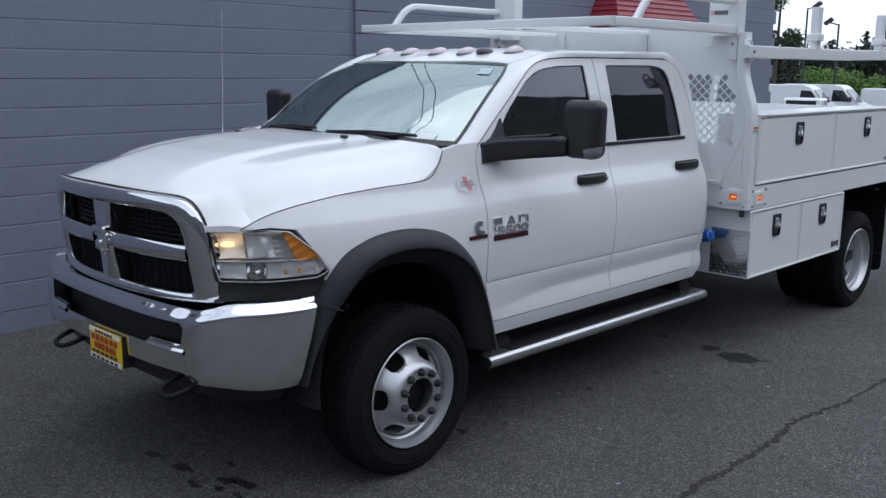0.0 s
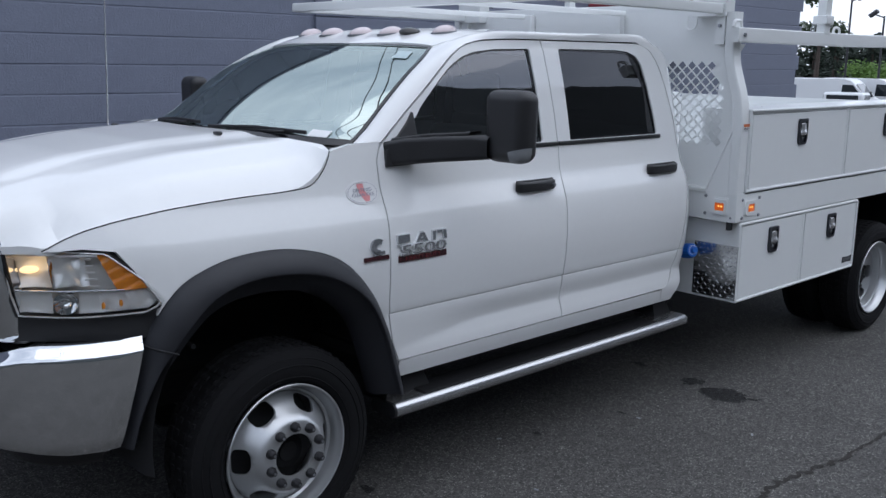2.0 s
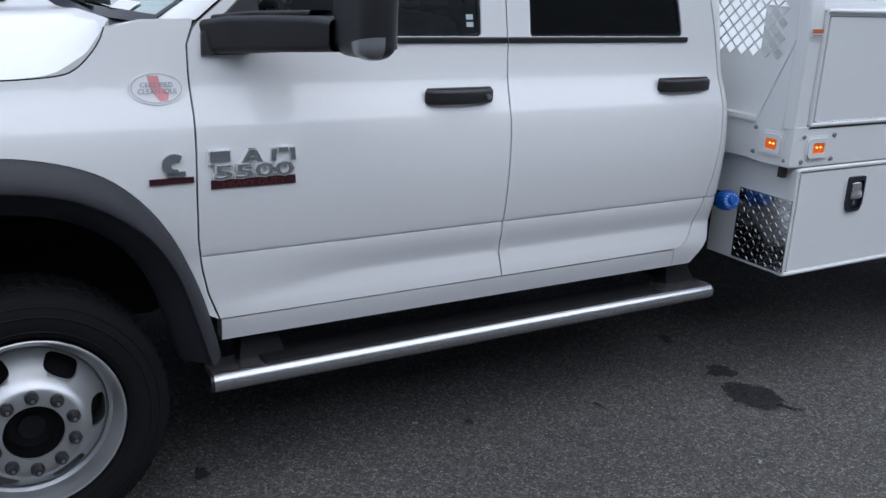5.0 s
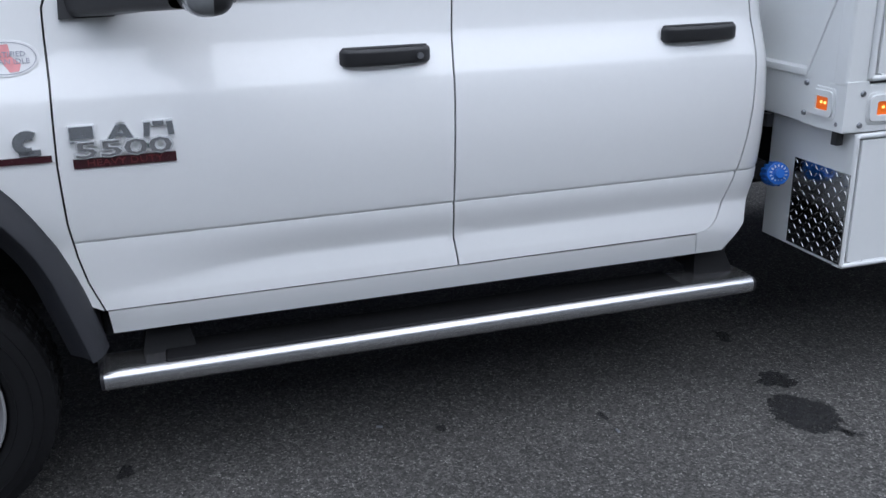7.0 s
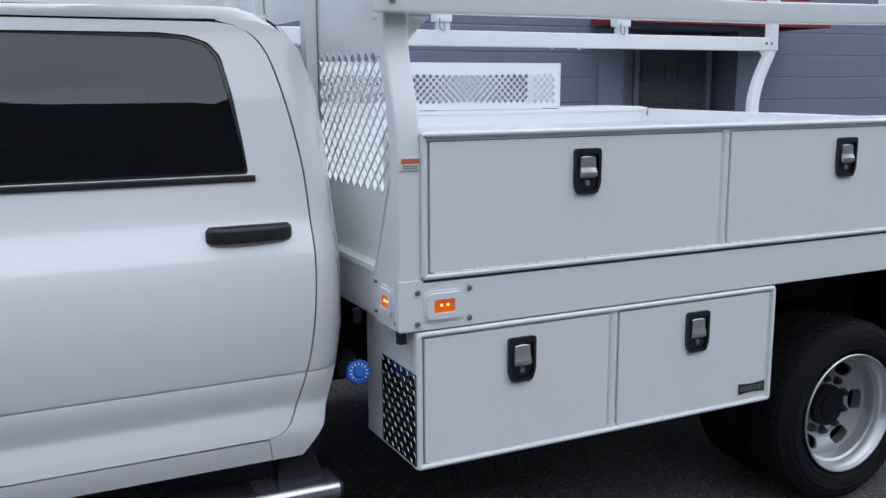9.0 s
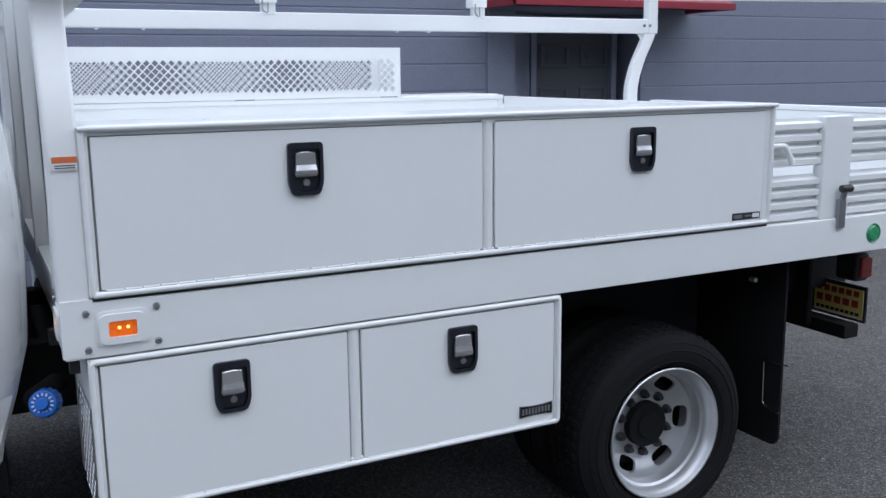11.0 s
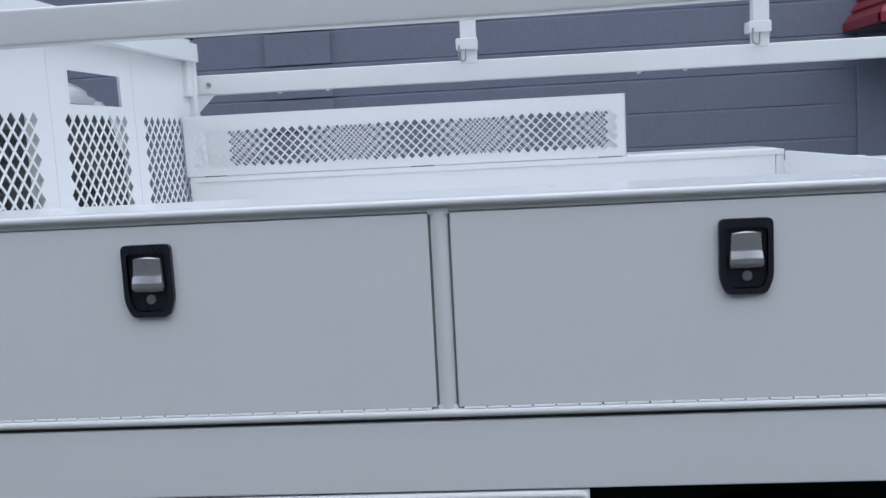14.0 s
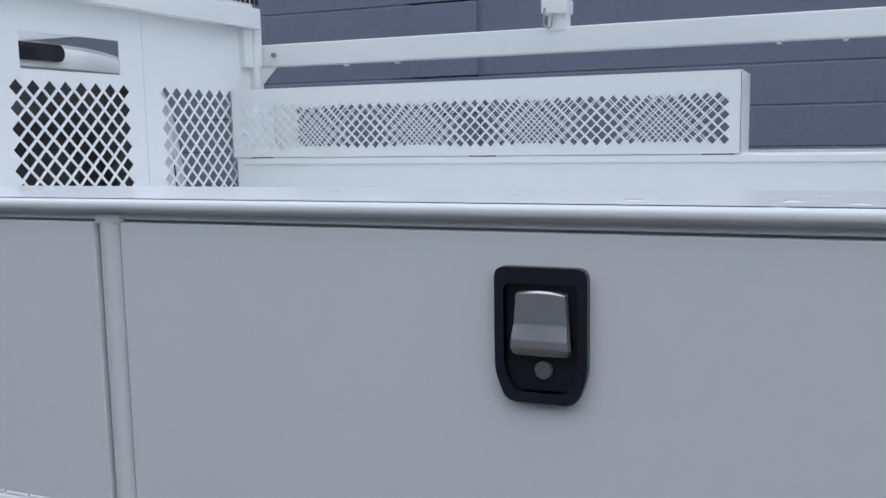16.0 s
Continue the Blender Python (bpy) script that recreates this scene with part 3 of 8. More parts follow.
part("soffit", block(0.01, AWOUT - 0.03, AW0 + 0.03, AW1 - 0.03, AWZ - 0.01, AWZ, 0), CAVITY, aw, "dark underside")

# plain boundary round the open sides of the lot, unseen, added for dark reflections
for name, box in (("wall_east", (21, 21.3, -40, 60, -2, 12.5)), ("wall_north", (-40, 20.9, -22.3, -22, -1, 7.2))):
    cb = bmesh.new()
    block(*box, 0, bm=cb)
    tagged(part(name, cb, BEYOND, smooth=False), "plain wall out of view, added for dark reflections", "wall", kind="structure")


# ---- the truck: crew cab ----
truck = thing("work_truck", "white crew-cab work truck with a white contractor body, parked on asphalt", "truck")
AXLE_F, AXLE_R, AXLE_Z = 0.015, 4.988, 0.40
ZK = [0.55, 0.60, 0.635, 0.66, 0.834, 0.8385, 0.843, 0.848, 0.95, 1.06, 1.16, 1.22, 1.27, 1.337, 1.42, 1.48, 1.60, 1.75, 1.90, 1.965]
XK = [0.955, 0.970, 0.976, 0.978, 0.9798, 0.9768, 0.9805, 0.985, 0.996, 1.0, 0.99, 0.978, 0.957, 0.925, 0.905, 0.893, 0.868, 0.83, 0.785, 0.762]
ROWS_Z = [0.56, 0.585, 0.61, 0.635, 0.66, 0.672, 0.685, 0.698, 0.710, 0.720, 0.727, 0.734, 0.742, 0.755, 0.77, 0.785, 0.81, 0.834, 0.8385, 0.843, 0.848, 0.88, 0.92, 0.96, 1.0, 1.04, 1.08, 1.12, 1.16, 1.19, 1.22, 1.245, 1.27, 1.30, 1.337, 1.38, 1.42, 1.45, 1.48, 1.52, 1.56, 1.60, 1.65, 1.70, 1.75, 1.80, 1.85, 1.90, 1.93]


def side(y, z):
    """Half-width of the cab's side at a length and a height."""
    x = float(np.interp(z, ZK, XK))
    if z < 0.836:
        # hollow above the kicked-out foot of the doors, running out towards the front wheel
        run = smoothstep(0.42, 1.15, y)
        zk = 0.665 + 0.065 * run
        hollow = 1 - smoothstep(zk - 0.01, 0.825, z) if z >= zk else max(0.0, (z - 0.640) / (zk - 0.640))
        x -= (0.003 + 0.016 * run) * hollow
    x -= float(np.interp(y, [-0.90, -0.86, -0.74, -0.60, -0.45, -0.30, 0.05], [0.31, 0.275, 0.165, 0.095, 0.042, 0.018, 0.0]))
    if y > 2.60:
        x -= 0.15 * (max(0.0, y - 2.635) / 0.15) ** 2.4
    return x


def skin(off=0.0):
    return lambda y, z: (side(y, z) + off, y, z)


def both_sides(name, make, mat, parent=truck, label="", **kw):
    """The same part on the driver's side and mirrored on the other."""
    a = part(name, make(), mat, parent, label, **kw)
    b = part(name, mirrored(make()), mat, parent, label, **kw)
    return a, b


HOOD_EDGE = [(-0.765, 1.232), (-0.70, 1.268), (-0.60, 1.303), (-0.45, 1.333), (-0.30, 1.351), (-0.10, 1.363), (0.06, 1.368), (0.165, 1.376), (0.213, 1.393), (0.255, 1.430), (0.285, 1.47), (0.300, 1.505)]
ARCH_OUT = [(-0.595, 0.560), (-0.565, 0.70), (-0.52, 0.86), (-0.475, 0.98), (-0.42, 1.062), (-0.34, 1.122), (-0.22, 1.163), (-0.08, 1.178), (0.06, 1.170), (0.20, 1.134), (0.30, 1.078), (0.39, 0.985), (0.46, 0.87), (0.515, 0.74), (0.55, 0.62), (0.572, 0.525)]
ARCH_IN = [(-0.572, 0.560), (-0.538, 0.68), (-0.482, 0.80), (-0.420, 0.90), (-0.36, 0.98), (-0.285, 1.045), (-0.20, 1.078), (-0.10, 1.092), (0.0, 1.091), (0.10, 1.077), (0.183, 1.052), (0.268, 1.006), (0.35, 0.938), (0.409, 0.854), (0.448, 0.77), (0.482, 0.66), (0.505, 0.58), (0.525, 0.510)]
DOOR_FRONT_EDGE = [(0.578, 0.632), (0.545, 0.72), (0.528, 0.80), (0.516, 0.90), (0.514, 1.06), (0.523, 1.27), (0.523, 1.38), (0.526, 1.46), (0.545, 1.503)]
FRAME_TOP = [(0.56, 1.520), (0.69, 1.622), (0.85, 1.738), (1.0, 1.850), (1.06, 1.890), (1.12, 1.918), (1.22, 1.939), (1.40, 1.949), (1.632, 1.951)]
B_EDGE = [(1.640, 1.90), (1.642, 1.70), (1.642, 1.45), (1.621, 1.25), (1.613, 1.05), (1.611, 0.84), (1.615, 0.72), (1.626, 0.632)]
R_EDGE = [(2.40, 1.953), (2.47, 1.945), (2.530, 1.912), (2.572, 1.848), (2.604, 1.739), (2.636, 1.58), (2.654, 1.43), (2.655, 1.227), (2.638, 1.0), (2.614, 0.85), (2.569, 0.70), (2.53, 0.648), (2.48, 0.634)]
WIN_F = [(0.655, 1.482), (0.70, 1.556), (0.80, 1.665), (0.92, 1.766), (1.0, 1.826), (1.08, 1.868), (1.16, 1.892), (1.30, 1.907), (1.545, 1.913), (1.545, 1.70), (1.538, 1.482)]
WIN_R = [(1.742, 1.482), (1.748, 1.70), (1.756, 1.916), (2.24, 1.918), (2.33, 1.910), (2.39, 1.888), (2.424, 1.845), (2.448, 1.72), (2.463, 1.60), (2.472, 1.520), (2.474, 1.482)]


WIN_F, WIN_R = soften(WIN_F, 0.014), soften(WIN_R, 0.014)


def fender():
    line = smooth_line(HOOD_EDGE, 3)
    back = [(0.40, 1.526), (0.548, 1.533), (0.540, 1.510)] + [(y - 0.006, z) for y, z in reversed(DOOR_FRONT_EDGE[:-1])]
    arch = [p for p in reversed(smooth_line(ARCH_OUT, 4)) if -0.47 < p[0] < 0.545 and p[1] > 0.6]
    lamp = [(-0.448, 1.045), (-0.506, 1.135), (-0.568, 1.226), (-0.66, 1.238)]
    return sheet(line + back + arch + lamp, skin(), step=0.045, rows=ROWS_Z, depth=(-0.025, 0, 0), edge=0.035)


both_sides("fender", fender, PAINT, label="white front fender")


def creased(pts):
    """Adds outline points where an edge crosses the body crease."""
    out = []
    for (a, b), (c, d) in zip(pts, pts[1:] + pts[:1]):
        out.append((a, b))
        cuts = [z for z in (0.834, 0.8385, 0.843, 0.848) if min(b, d) < z < max(b, d)]
        for z in sorted(cuts, reverse=d < b):
            out.append((a + (c - a) * (z - b) / (d - b), z))
    return out


def door_panel(outline, window):
    hole = dense(window, 0.04)
    return sheet(creased(outline), skin(), [hole], 0.045, ROWS_Z, (-0.03, 0, 0), 0.035)


def front_door():
    return door_panel(DOOR_FRONT_EDGE + smooth_line(FRAME_TOP, 4) + B_EDGE, WIN_F)


def rear_door():
    left = [(y + 0.006, z) for y, z in reversed(B_EDGE)]
    return door_panel(left + [(1.641, 1.952)] + smooth_line(R_EDGE, 4), WIN_R)


fd = both_sides("front_door", front_door, PAINT, label="white front door, closed")
rd = both_sides("rear_door", rear_door, PAINT, label="white rear door, closed")


def gasket(window, w=0.012):
    """Black rubber round a pane: a band just inside the opening."""
    c = np.mean(window, axis=0)
    outer = [(a, b) for a, b in window]
    inner = [tuple(Vector(p) + (Vector(c) - Vector(p)).normalized() * w) for p in window]
    return lambda: sheet(outer, skin(-0.008), [dense(inner, 0.05)], 0.06, depth=(-0.015, 0, 0), edge=0.05)


for k, (doors, win, mat, lab) in enumerate(((fd, WIN_F, SIDEGLASS, "lightly tinted side window"), (rd, WIN_R, PRIVACY, "dark privacy glass window"))):
    for s, d in enumerate(doors):
        bm = sheet(win, skin(-0.012), (), 0.08, edge=0.05)
        bmesh.ops.dissolve_degenerate(bm, dist=0.004, edges=bm.edges)
        part("window_pane", mirrored(bm) if s else bm, mat, d, lab).visible_shadow = False
        bm = gasket(win)()
        part("window_seal", mirrored(bm) if s else bm, GLOSSBLACK, d, "black rubber seal")
        y0, y1 = ((0.60, 1.640), (1.650, 2.492))[k]
        path = [(side(y, 1.468) + 0.003, y, 1.470) for y in np.linspace(y0, y1, 12)]
        bm = sweep(path, rounded(0.012, 0.020, 0.004))
        part("belt_moulding", mirrored(bm) if s else bm, BLACK, d, "black belt moulding")
        # pull handle with its finger recess
        h0, h1, hz = ((1.300, 1.545, 1.291), (2.330, 2.578, 1.302))[k]
        bm = bmesh.new()
        px = side(h0, hz) + 0.002
        prof = [(px + 0.030 * math.sin(math.pi * min(1, max(0, q)) ** 0.8) ** 0.35, h0 + (h1 - h0) * q, hz) for q in (0.0, 0.03, 0.08, 0.2, 0.4, 0.6, 0.8, 0.92, 0.97, 1.0)]
        merge(bm, sweep(prof, rounded(0.026, 0.048, 0.011)))
        block(px - 0.004, px + 0.008, h0 - 0.004, h1 + 0.004, hz - 0.029, hz + 0.029, 0.0055, 3, bm)
        part("door_handle", mirrored(bm) if s else bm, BLACK, d, "black pull handle")
        if k == 0:
            lx = px + 0.044
            bm = cylinder((lx - 0.01, h1 - 0.028, hz), (lx + 0.002, h1 - 0.028, hz), 0.009, segs=14)
            part("key_lock", mirrored(bm) if s else bm, STEELBOLT, d, "round metal key lock")

# dark shut lines
def shut_line(pts, off=-0.010, r=0.0024, extra=lambda y, z: 0.0):
    return sweep([(side(y, z) + off, y, z) for y, z in smooth_line(pts, 3)], circle(r, 6), True, up=(1, 0, 0.02))


for pts in ([(y - 0.003, z) for y, z in DOOR_FRONT_EDGE], [(y + 0.003, z) for y, z in B_EDGE], [(y + 0.003, z) for y, z in R_EDGE], [(y, z + 0.004) for y, z in FRAME_TOP], [(0.58, 0.6285), (1.0, 0.6285), (1.6, 0.6285), (2.0, 0.629), (2.48, 0.630)], [(1.65, 1.956), (2.0, 1.957), (2.40, 1.958)]):
    both_sides("shut_line", lambda: shut_line(pts), GLOSSBLACK, label="dark rubber seal in a shut line")
both_sides("hood_seal", lambda: shut_line([(y, z + 0.002) for y, z in HOOD_EDGE], -0.004, 0.0024), GLOSSBLACK, label="dark seal along the hood edge")

# rear corner of the cab, and the sill below the doors


def cab_corner():
    left = [(y + 0.006, z) for y, z in smooth_line(R_EDGE[1:], 4)]
    rear = [(2.50, 0.552), (2.602, 0.552), (2.672, 0.649), (2.682, 0.70), (2.728, 0.832), (2.768, 0.96), (2.782, 1.14), (2.785, 1.22), (2.783, 1.40), (2.762, 1.60), (2.728, 1.74), (2.68, 1.872), (2.660, 1.895), (2.622, 1.932), (2.56, 1.957), (2.49, 1.964), (2.42, 1.964)]
    left = [(2.42, 1.9595)] + left
    return sheet(creased(left + rear), skin(), (), 0.03, ROWS_Z, (-0.02, 0, 0), 0.03)


both_sides("cab_corner", cab_corner, PAINT, label="white rear corner of the cab")
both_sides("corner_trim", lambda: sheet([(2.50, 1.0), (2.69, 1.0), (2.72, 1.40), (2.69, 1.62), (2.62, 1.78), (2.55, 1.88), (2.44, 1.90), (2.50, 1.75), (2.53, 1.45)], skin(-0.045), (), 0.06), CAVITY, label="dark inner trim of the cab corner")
both_sides("sill_panel", lambda: sheet([(0.588, 0.552), (2.498, 0.552), (2.486, 0.626), (0.582, 0.626)], skin(), (), 0.05, [0.56, 0.58, 0.60, 0.615], (-0.05, 0, 0)), PAINT, label="white sill panel")

# roof, pillars, windshield
WS_SIDE = [(0.825, 0.44, 1.509), (0.822, 0.49, 1.545), (0.808, 0.545, 1.580), (0.790, 0.655, 1.675), (0.757, 0.805, 1.787), (0.71, 0.935, 1.858), (0.64, 1.05, 1.912)]


def roof_front(x):
    return 0.955 + 0.095 * (x / 0.64) ** 2


def roof_z(x, y):
    edge = 0.05 * (1 - min(1, abs(x) / 0.75) ** 5)
    d = max(0.0, y - roof_front(min(0.64, abs(x))))
    front = -(0.08 - 0.012 * min(1, abs(x) / 0.6) ** 2) * max(0.0, 1 - d / 0.38) ** 2
    return 1.958 + edge + front


def roof():
    ol = [(x, roof_front(x)) for x in np.linspace(-0.64, 0.64, 17)]
    ol += [(0.665, 1.16), (0.685, 1.32), (0.698, 1.50), (0.70, 1.8), (0.70, 2.45), (0.66, 2.615), (0.4, 2.665), (0.0, 2.69), (-0.4, 2.665), (-0.66, 2.615), (-0.70, 2.45), (-0.70, 1.8), (-0.698, 1.50), (-0.685, 1.32), (-0.665, 1.16)]

    def up(x, y):
        ribs = 0.006 * (math.sin(x * 15) > 0.2) * smoothstep(1.5, 1.6, y) * (1 - smoothstep(2.4, 2.5, y)) * (abs(x) < 0.6)
        return (x, y, roof_z(x, y) + ribs)
    return sheet(ol, up, (), 0.04, depth=(0, 0, -0.02), edge=0.03)


part("roof", roof(), PAINT, truck, "white cab roof")


def pillar():
    """From the windshield's side and the roof's edge out to the door frames."""
    inner = smooth_line(WS_SIDE, 4) + [(0.665, 1.16, roof_z(0.665, 1.16)), (0.685, 1.32, roof_z(0.685, 1.32)), (0.698, 1.50, roof_z(0.698, 1.5)), (0.70, 1.8, roof_z(0.70, 1.8)), (0.70, 2.45, roof_z(0.7, 2.45)), (0.69, 2.55, roof_z(0.69, 2.55)), (0.66, 2.622, 1.944), (side(2.68, 1.87) - 0.05, 2.698, 1.87)]
    outer = [(side(y, z), y - 0.006 if y < 1.1 else y, z + 0.008) for y, z in FRAME_TOP] + [(side(y, z) - 0.002 * smoothstep(2.2, 2.5, y), y, z + 0.007) for y, z in ((2.0, 1.952), (2.40, 1.956), (2.49, 1.956), (2.56, 1.950), (2.622, 1.925), (2.660, 1.888), (2.681, 1.864))]
    a, b = resample(inner, 40), resample(outer, 40)
    rows = []
    for q in (0, 0.17, 0.33, 0.5, 0.67, 0.8, 0.9, 0.96, 1.0):
        row = []
        for p0, p1 in zip(a, b):
            lift = (0.013 + 0.016 * smoothstep(1.05, 1.35, p1[1]) + 0.012 * smoothstep(1.8, 2.3, p1[1])) * math.sin(math.pi * q ** (1.0 + 0.5 * smoothstep(1.9, 2.3, p1[1]))) * (1 - 0.85 * smoothstep(2.44, 2.64, p1[1]))
            row.append((p0[0] + (p1[0] - p0[0]) * q + lift * (0.7 - 0.62 * smoothstep(1.9, 2.4, p1[1])), p0[1] + (p1[1] - p0[1]) * q, p0[2] + (p1[2] - p0[2]) * q + lift * 0.9))
        rows.append(row)
    return loft(rows)


both_sides("roof_pillar", pillar, PAINT, label="white windshield pillar and roof rail")


WS_CURVE = smooth_line(WS_SIDE, 4)
WS_ROWS = resample(WS_CURVE, 28)


def windshield(off=0.0, inset=0.0):
    rows = []
    for q in np.linspace(0, 1, 28):
        row = []
        ex = WS_ROWS[int(round(q * 27))]
        yc, zc = 0.20 + 0.755 * q, 1.525 + 0.40 * q
        for s in np.linspace(-1, 1, 25):
            k = abs(s) ** 2.2
            bow = 0.035 * math.sin(math.pi * q)
            row.append((ex[0] * s * (1 - inset), yc + (ex[1] - yc) * k - bow * 0.4 * (1 - k) + off, zc + (ex[2] - zc) * k + bow * (1 - k)))
        rows.append(row)
    return loft(rows)


part("windshield", windshield(), WINDSHIELD, truck, "windshield reflecting a cloudy sky").visible_shadow = False


def ws_point(q, s):
    ex = resample(WS_CURVE, 40)[int(round(q * 39))]
    yc, zc = 0.20 + 0.755 * q, 1.525 + 0.40 * q
    k, bow = abs(s) ** 2.2, 0.035 * math.sin(math.pi * q)
    return Vector((ex[0] * s, yc + (ex[1] - yc) * k - bow * 0.4 * (1 - k) - 0.002, zc + (ex[2] - zc) * k + bow * (1 - k) + 0.004))


def ws_band(q0, q1, s0, s1, n=16):
    return loft([[ws_point(q0 + (q1 - q0) * i, s0 + (s1 - s0) * j) for j in np.linspace(0, 1, n)] for i in np.linspace(0, 1, n)])


ws_trim = bmesh.new()
for band in ((0.0, 0.05, -1, 1), (0.985, 1.0, -1, 1), (0.0, 1.0, -1.0, -0.985), (0.0, 1.0, 0.983, 1.0)):
    merge(ws_trim, ws_band(*band))
part("windshield_edge", ws_trim, GLOSSBLACK, truck, "black ceramic edge of the windshield")
part("window_sticker", ws_band(0.055, 0.115, 0.77, 0.87, 3), WHITE, truck, "white paper sticker on the windshield")
for z0, z1 in ((1.512, 1.528), (1.536, 1.553)):
    part("window_label", sheet([(1.484, z0), (1.512, z0), (1.512, z1), (1.484, z1)], skin(-0.009), (), 0.05), BADGEBLUE, fd[0], "small pale label in the window corner")
part("toll_tag", ws_band(0.80, 0.90, 0.80, 0.90, 3), BADGEBLUE, truck, "small pale blue sticker inside the windshield")


def cowl_side():
    a, d, e = (side(0.30, 1.5) - 0.004, 0.303, 1.500), (side(0.40, 1.522) - 0.002, 0.405, 1.519), (side(0.56, 1.52), 0.554, 1.528)
    return loft([[a, d, e], [(0.845, 0.335, 1.512), (0.85, 0.41, 1.518), (0.852, 0.50, 1.535)], [(0.80, 0.33, 1.500), (0.818, 0.39, 1.500), WS_SIDE[0]]])


both_sides("cowl_side", cowl_side, PAINT, label="white panel at the windshield's foot")

# hood with a raised centre
def hood_z(x, y):
    xe = side(y, 1.36) - 0.006 if y > -0.74 else side(-0.74, 1.25)
    zc = float(np.interp(y, [-1.0, -0.94, -0.86, -0.72, -0.5, -0.2, 0.1, 0.45], [1.325, 1.36, 1.397, 1.438, 1.480, 1.515, 1.535, 1.545]))
    ze = float(np.interp(y, [-0.95, -0.86, -0.765, -0.70, -0.60, -0.45, -0.30, -0.10, 0.06, 0.15, 0.25, 0.30], [1.22, 1.23, 1.238, 1.27, 1.305, 1.335, 1.353, 1.365, 1.37, 1.378, 1.43, 1.50]))
    s = min(1.0, abs(x) / max(0.3, xe))
    bulge = 0.016 * (1 - smoothstep(0.36, 0.46, abs(x) - 0.06 * y)) * smoothstep(-0.92, -0.6, y)
    top = zc - (zc - ze) * s ** (4.3 + 1.7 * smoothstep(-0.62, -0.30, y))
    top += bulge * (1 - smoothstep(0.2, 0.45, y)) + 0.006 * (1 - smoothstep(0.0, 0.1, abs(abs(x) - 0.62))) * smoothstep(-0.8, -0.5, y)
    lip = float(np.interp(abs(x), [0, 0.356, 0.517, 0.59, 0.634, 0.667, 0.70, 0.80], [1.372, 1.369, 1.364, 1.353, 1.312, 1.246, 1.238, 1.236]))
    d = max(0.0, y - nose_y(min(0.80, abs(x))))
    near = 1 - max(0.0, 1 - d / 0.20) ** 2.4
    return lip + (top - lip) * near


def nose_y(x):
    return -0.993 + 0.142 * (abs(x) / 0.69) ** 2.6


def hood():
    e = [(side(y, z) - 0.006, y) for y, z in smooth_line(HOOD_EDGE, 3)]
    rear = [(x, 0.20 + 0.13 * (x / 0.80) ** 2) for x in np.linspace(0.80, -0.80, 13)]
    ol = e + rear + [(-x, y) for x, y in reversed(e)] + [(x, nose_y(x)) for x in np.linspace(-0.67, 0.67, 25)]
    return sheet(ol, lambda x, y: (x, y, hood_z(x, y)), (), 0.035, depth=(0, 0, -0.025), edge=0.035)


part("hood", hood(), PAINT, truck, "white hood with a raised centre", angle=24)
for x, y in ((-0.47, 0.06), (0.40, 0.10)):
    part("washer_nozzle", block(x - 0.02, x + 0.02, y - 0.012, y + 0.012, hood_z(x, y), hood_z(x, y) + 0.014, 0.005), BLACK, truck, "black washer nozzle")

# cowl, wipers, antenna
part("cowl", loft([[(x, 0.215 + 0.13 * (x / 0.8) ** 2 - 0.02, hood_z(min(0.8, abs(x)) * (1 if x > 0 else -1), 0.2) - 0.012 - 0.03 * (abs(x) > 0.74)) for x in np.linspace(-0.80, 0.80, 21)], [(x, 0.36 + 0.10 * (x / 0.8) ** 2, 1.515) for x in np.linspace(-0.80, 0.80, 21)]]), BLACK, truck, "black plastic cowl")
for x0, x1 in ((0.02, 0.52), (-0.62, -0.08)):
    wb = bmesh.new()
    base = Vector((x0, 0.235 + 0.09 * (x0 / 0.8) ** 2, 1.520))
    tip = ws_point(0.055, x1 / 0.78) + Vector((0, -0.012, 0.010))
    mid = (base + tip) / 2 + Vector((0, -0.005, 0.016))
    merge(wb, sweep([base, mid, tip], rounded(0.016, 0.010, 0.004)))
    a, c = ws_point(0.035, (x1 - 0.42) / 0.78), ws_point(0.06, (x1 + 0.08) / 0.78)
    merge(wb, sweep([a + Vector((0, 0, 0.012)), (a + c) / 2 + Vector((0, -0.01, 0.022)), c + Vector((0, 0, 0.012))], rounded(0.010, 0.016, 0.004)))
    merge(wb, cylinder(base - Vector((0, 0, 0.03)), base + Vector((0, 0, 0.014)), 0.018, bevel=0.004))
    part("wiper", wb, BLACK, truck, "black wiper arm and blade")
part("antenna", merge(cylinder((-0.80, 0.17, 1.46), (-0.80, 0.17, 1.50), 0.012, 0.007), cylinder((-0.80, 0.17, 1.50), (-0.80, 0.19, 2.21), 0.0042, 0.003, 8)), BRUSHED, truck, "thin whip antenna")

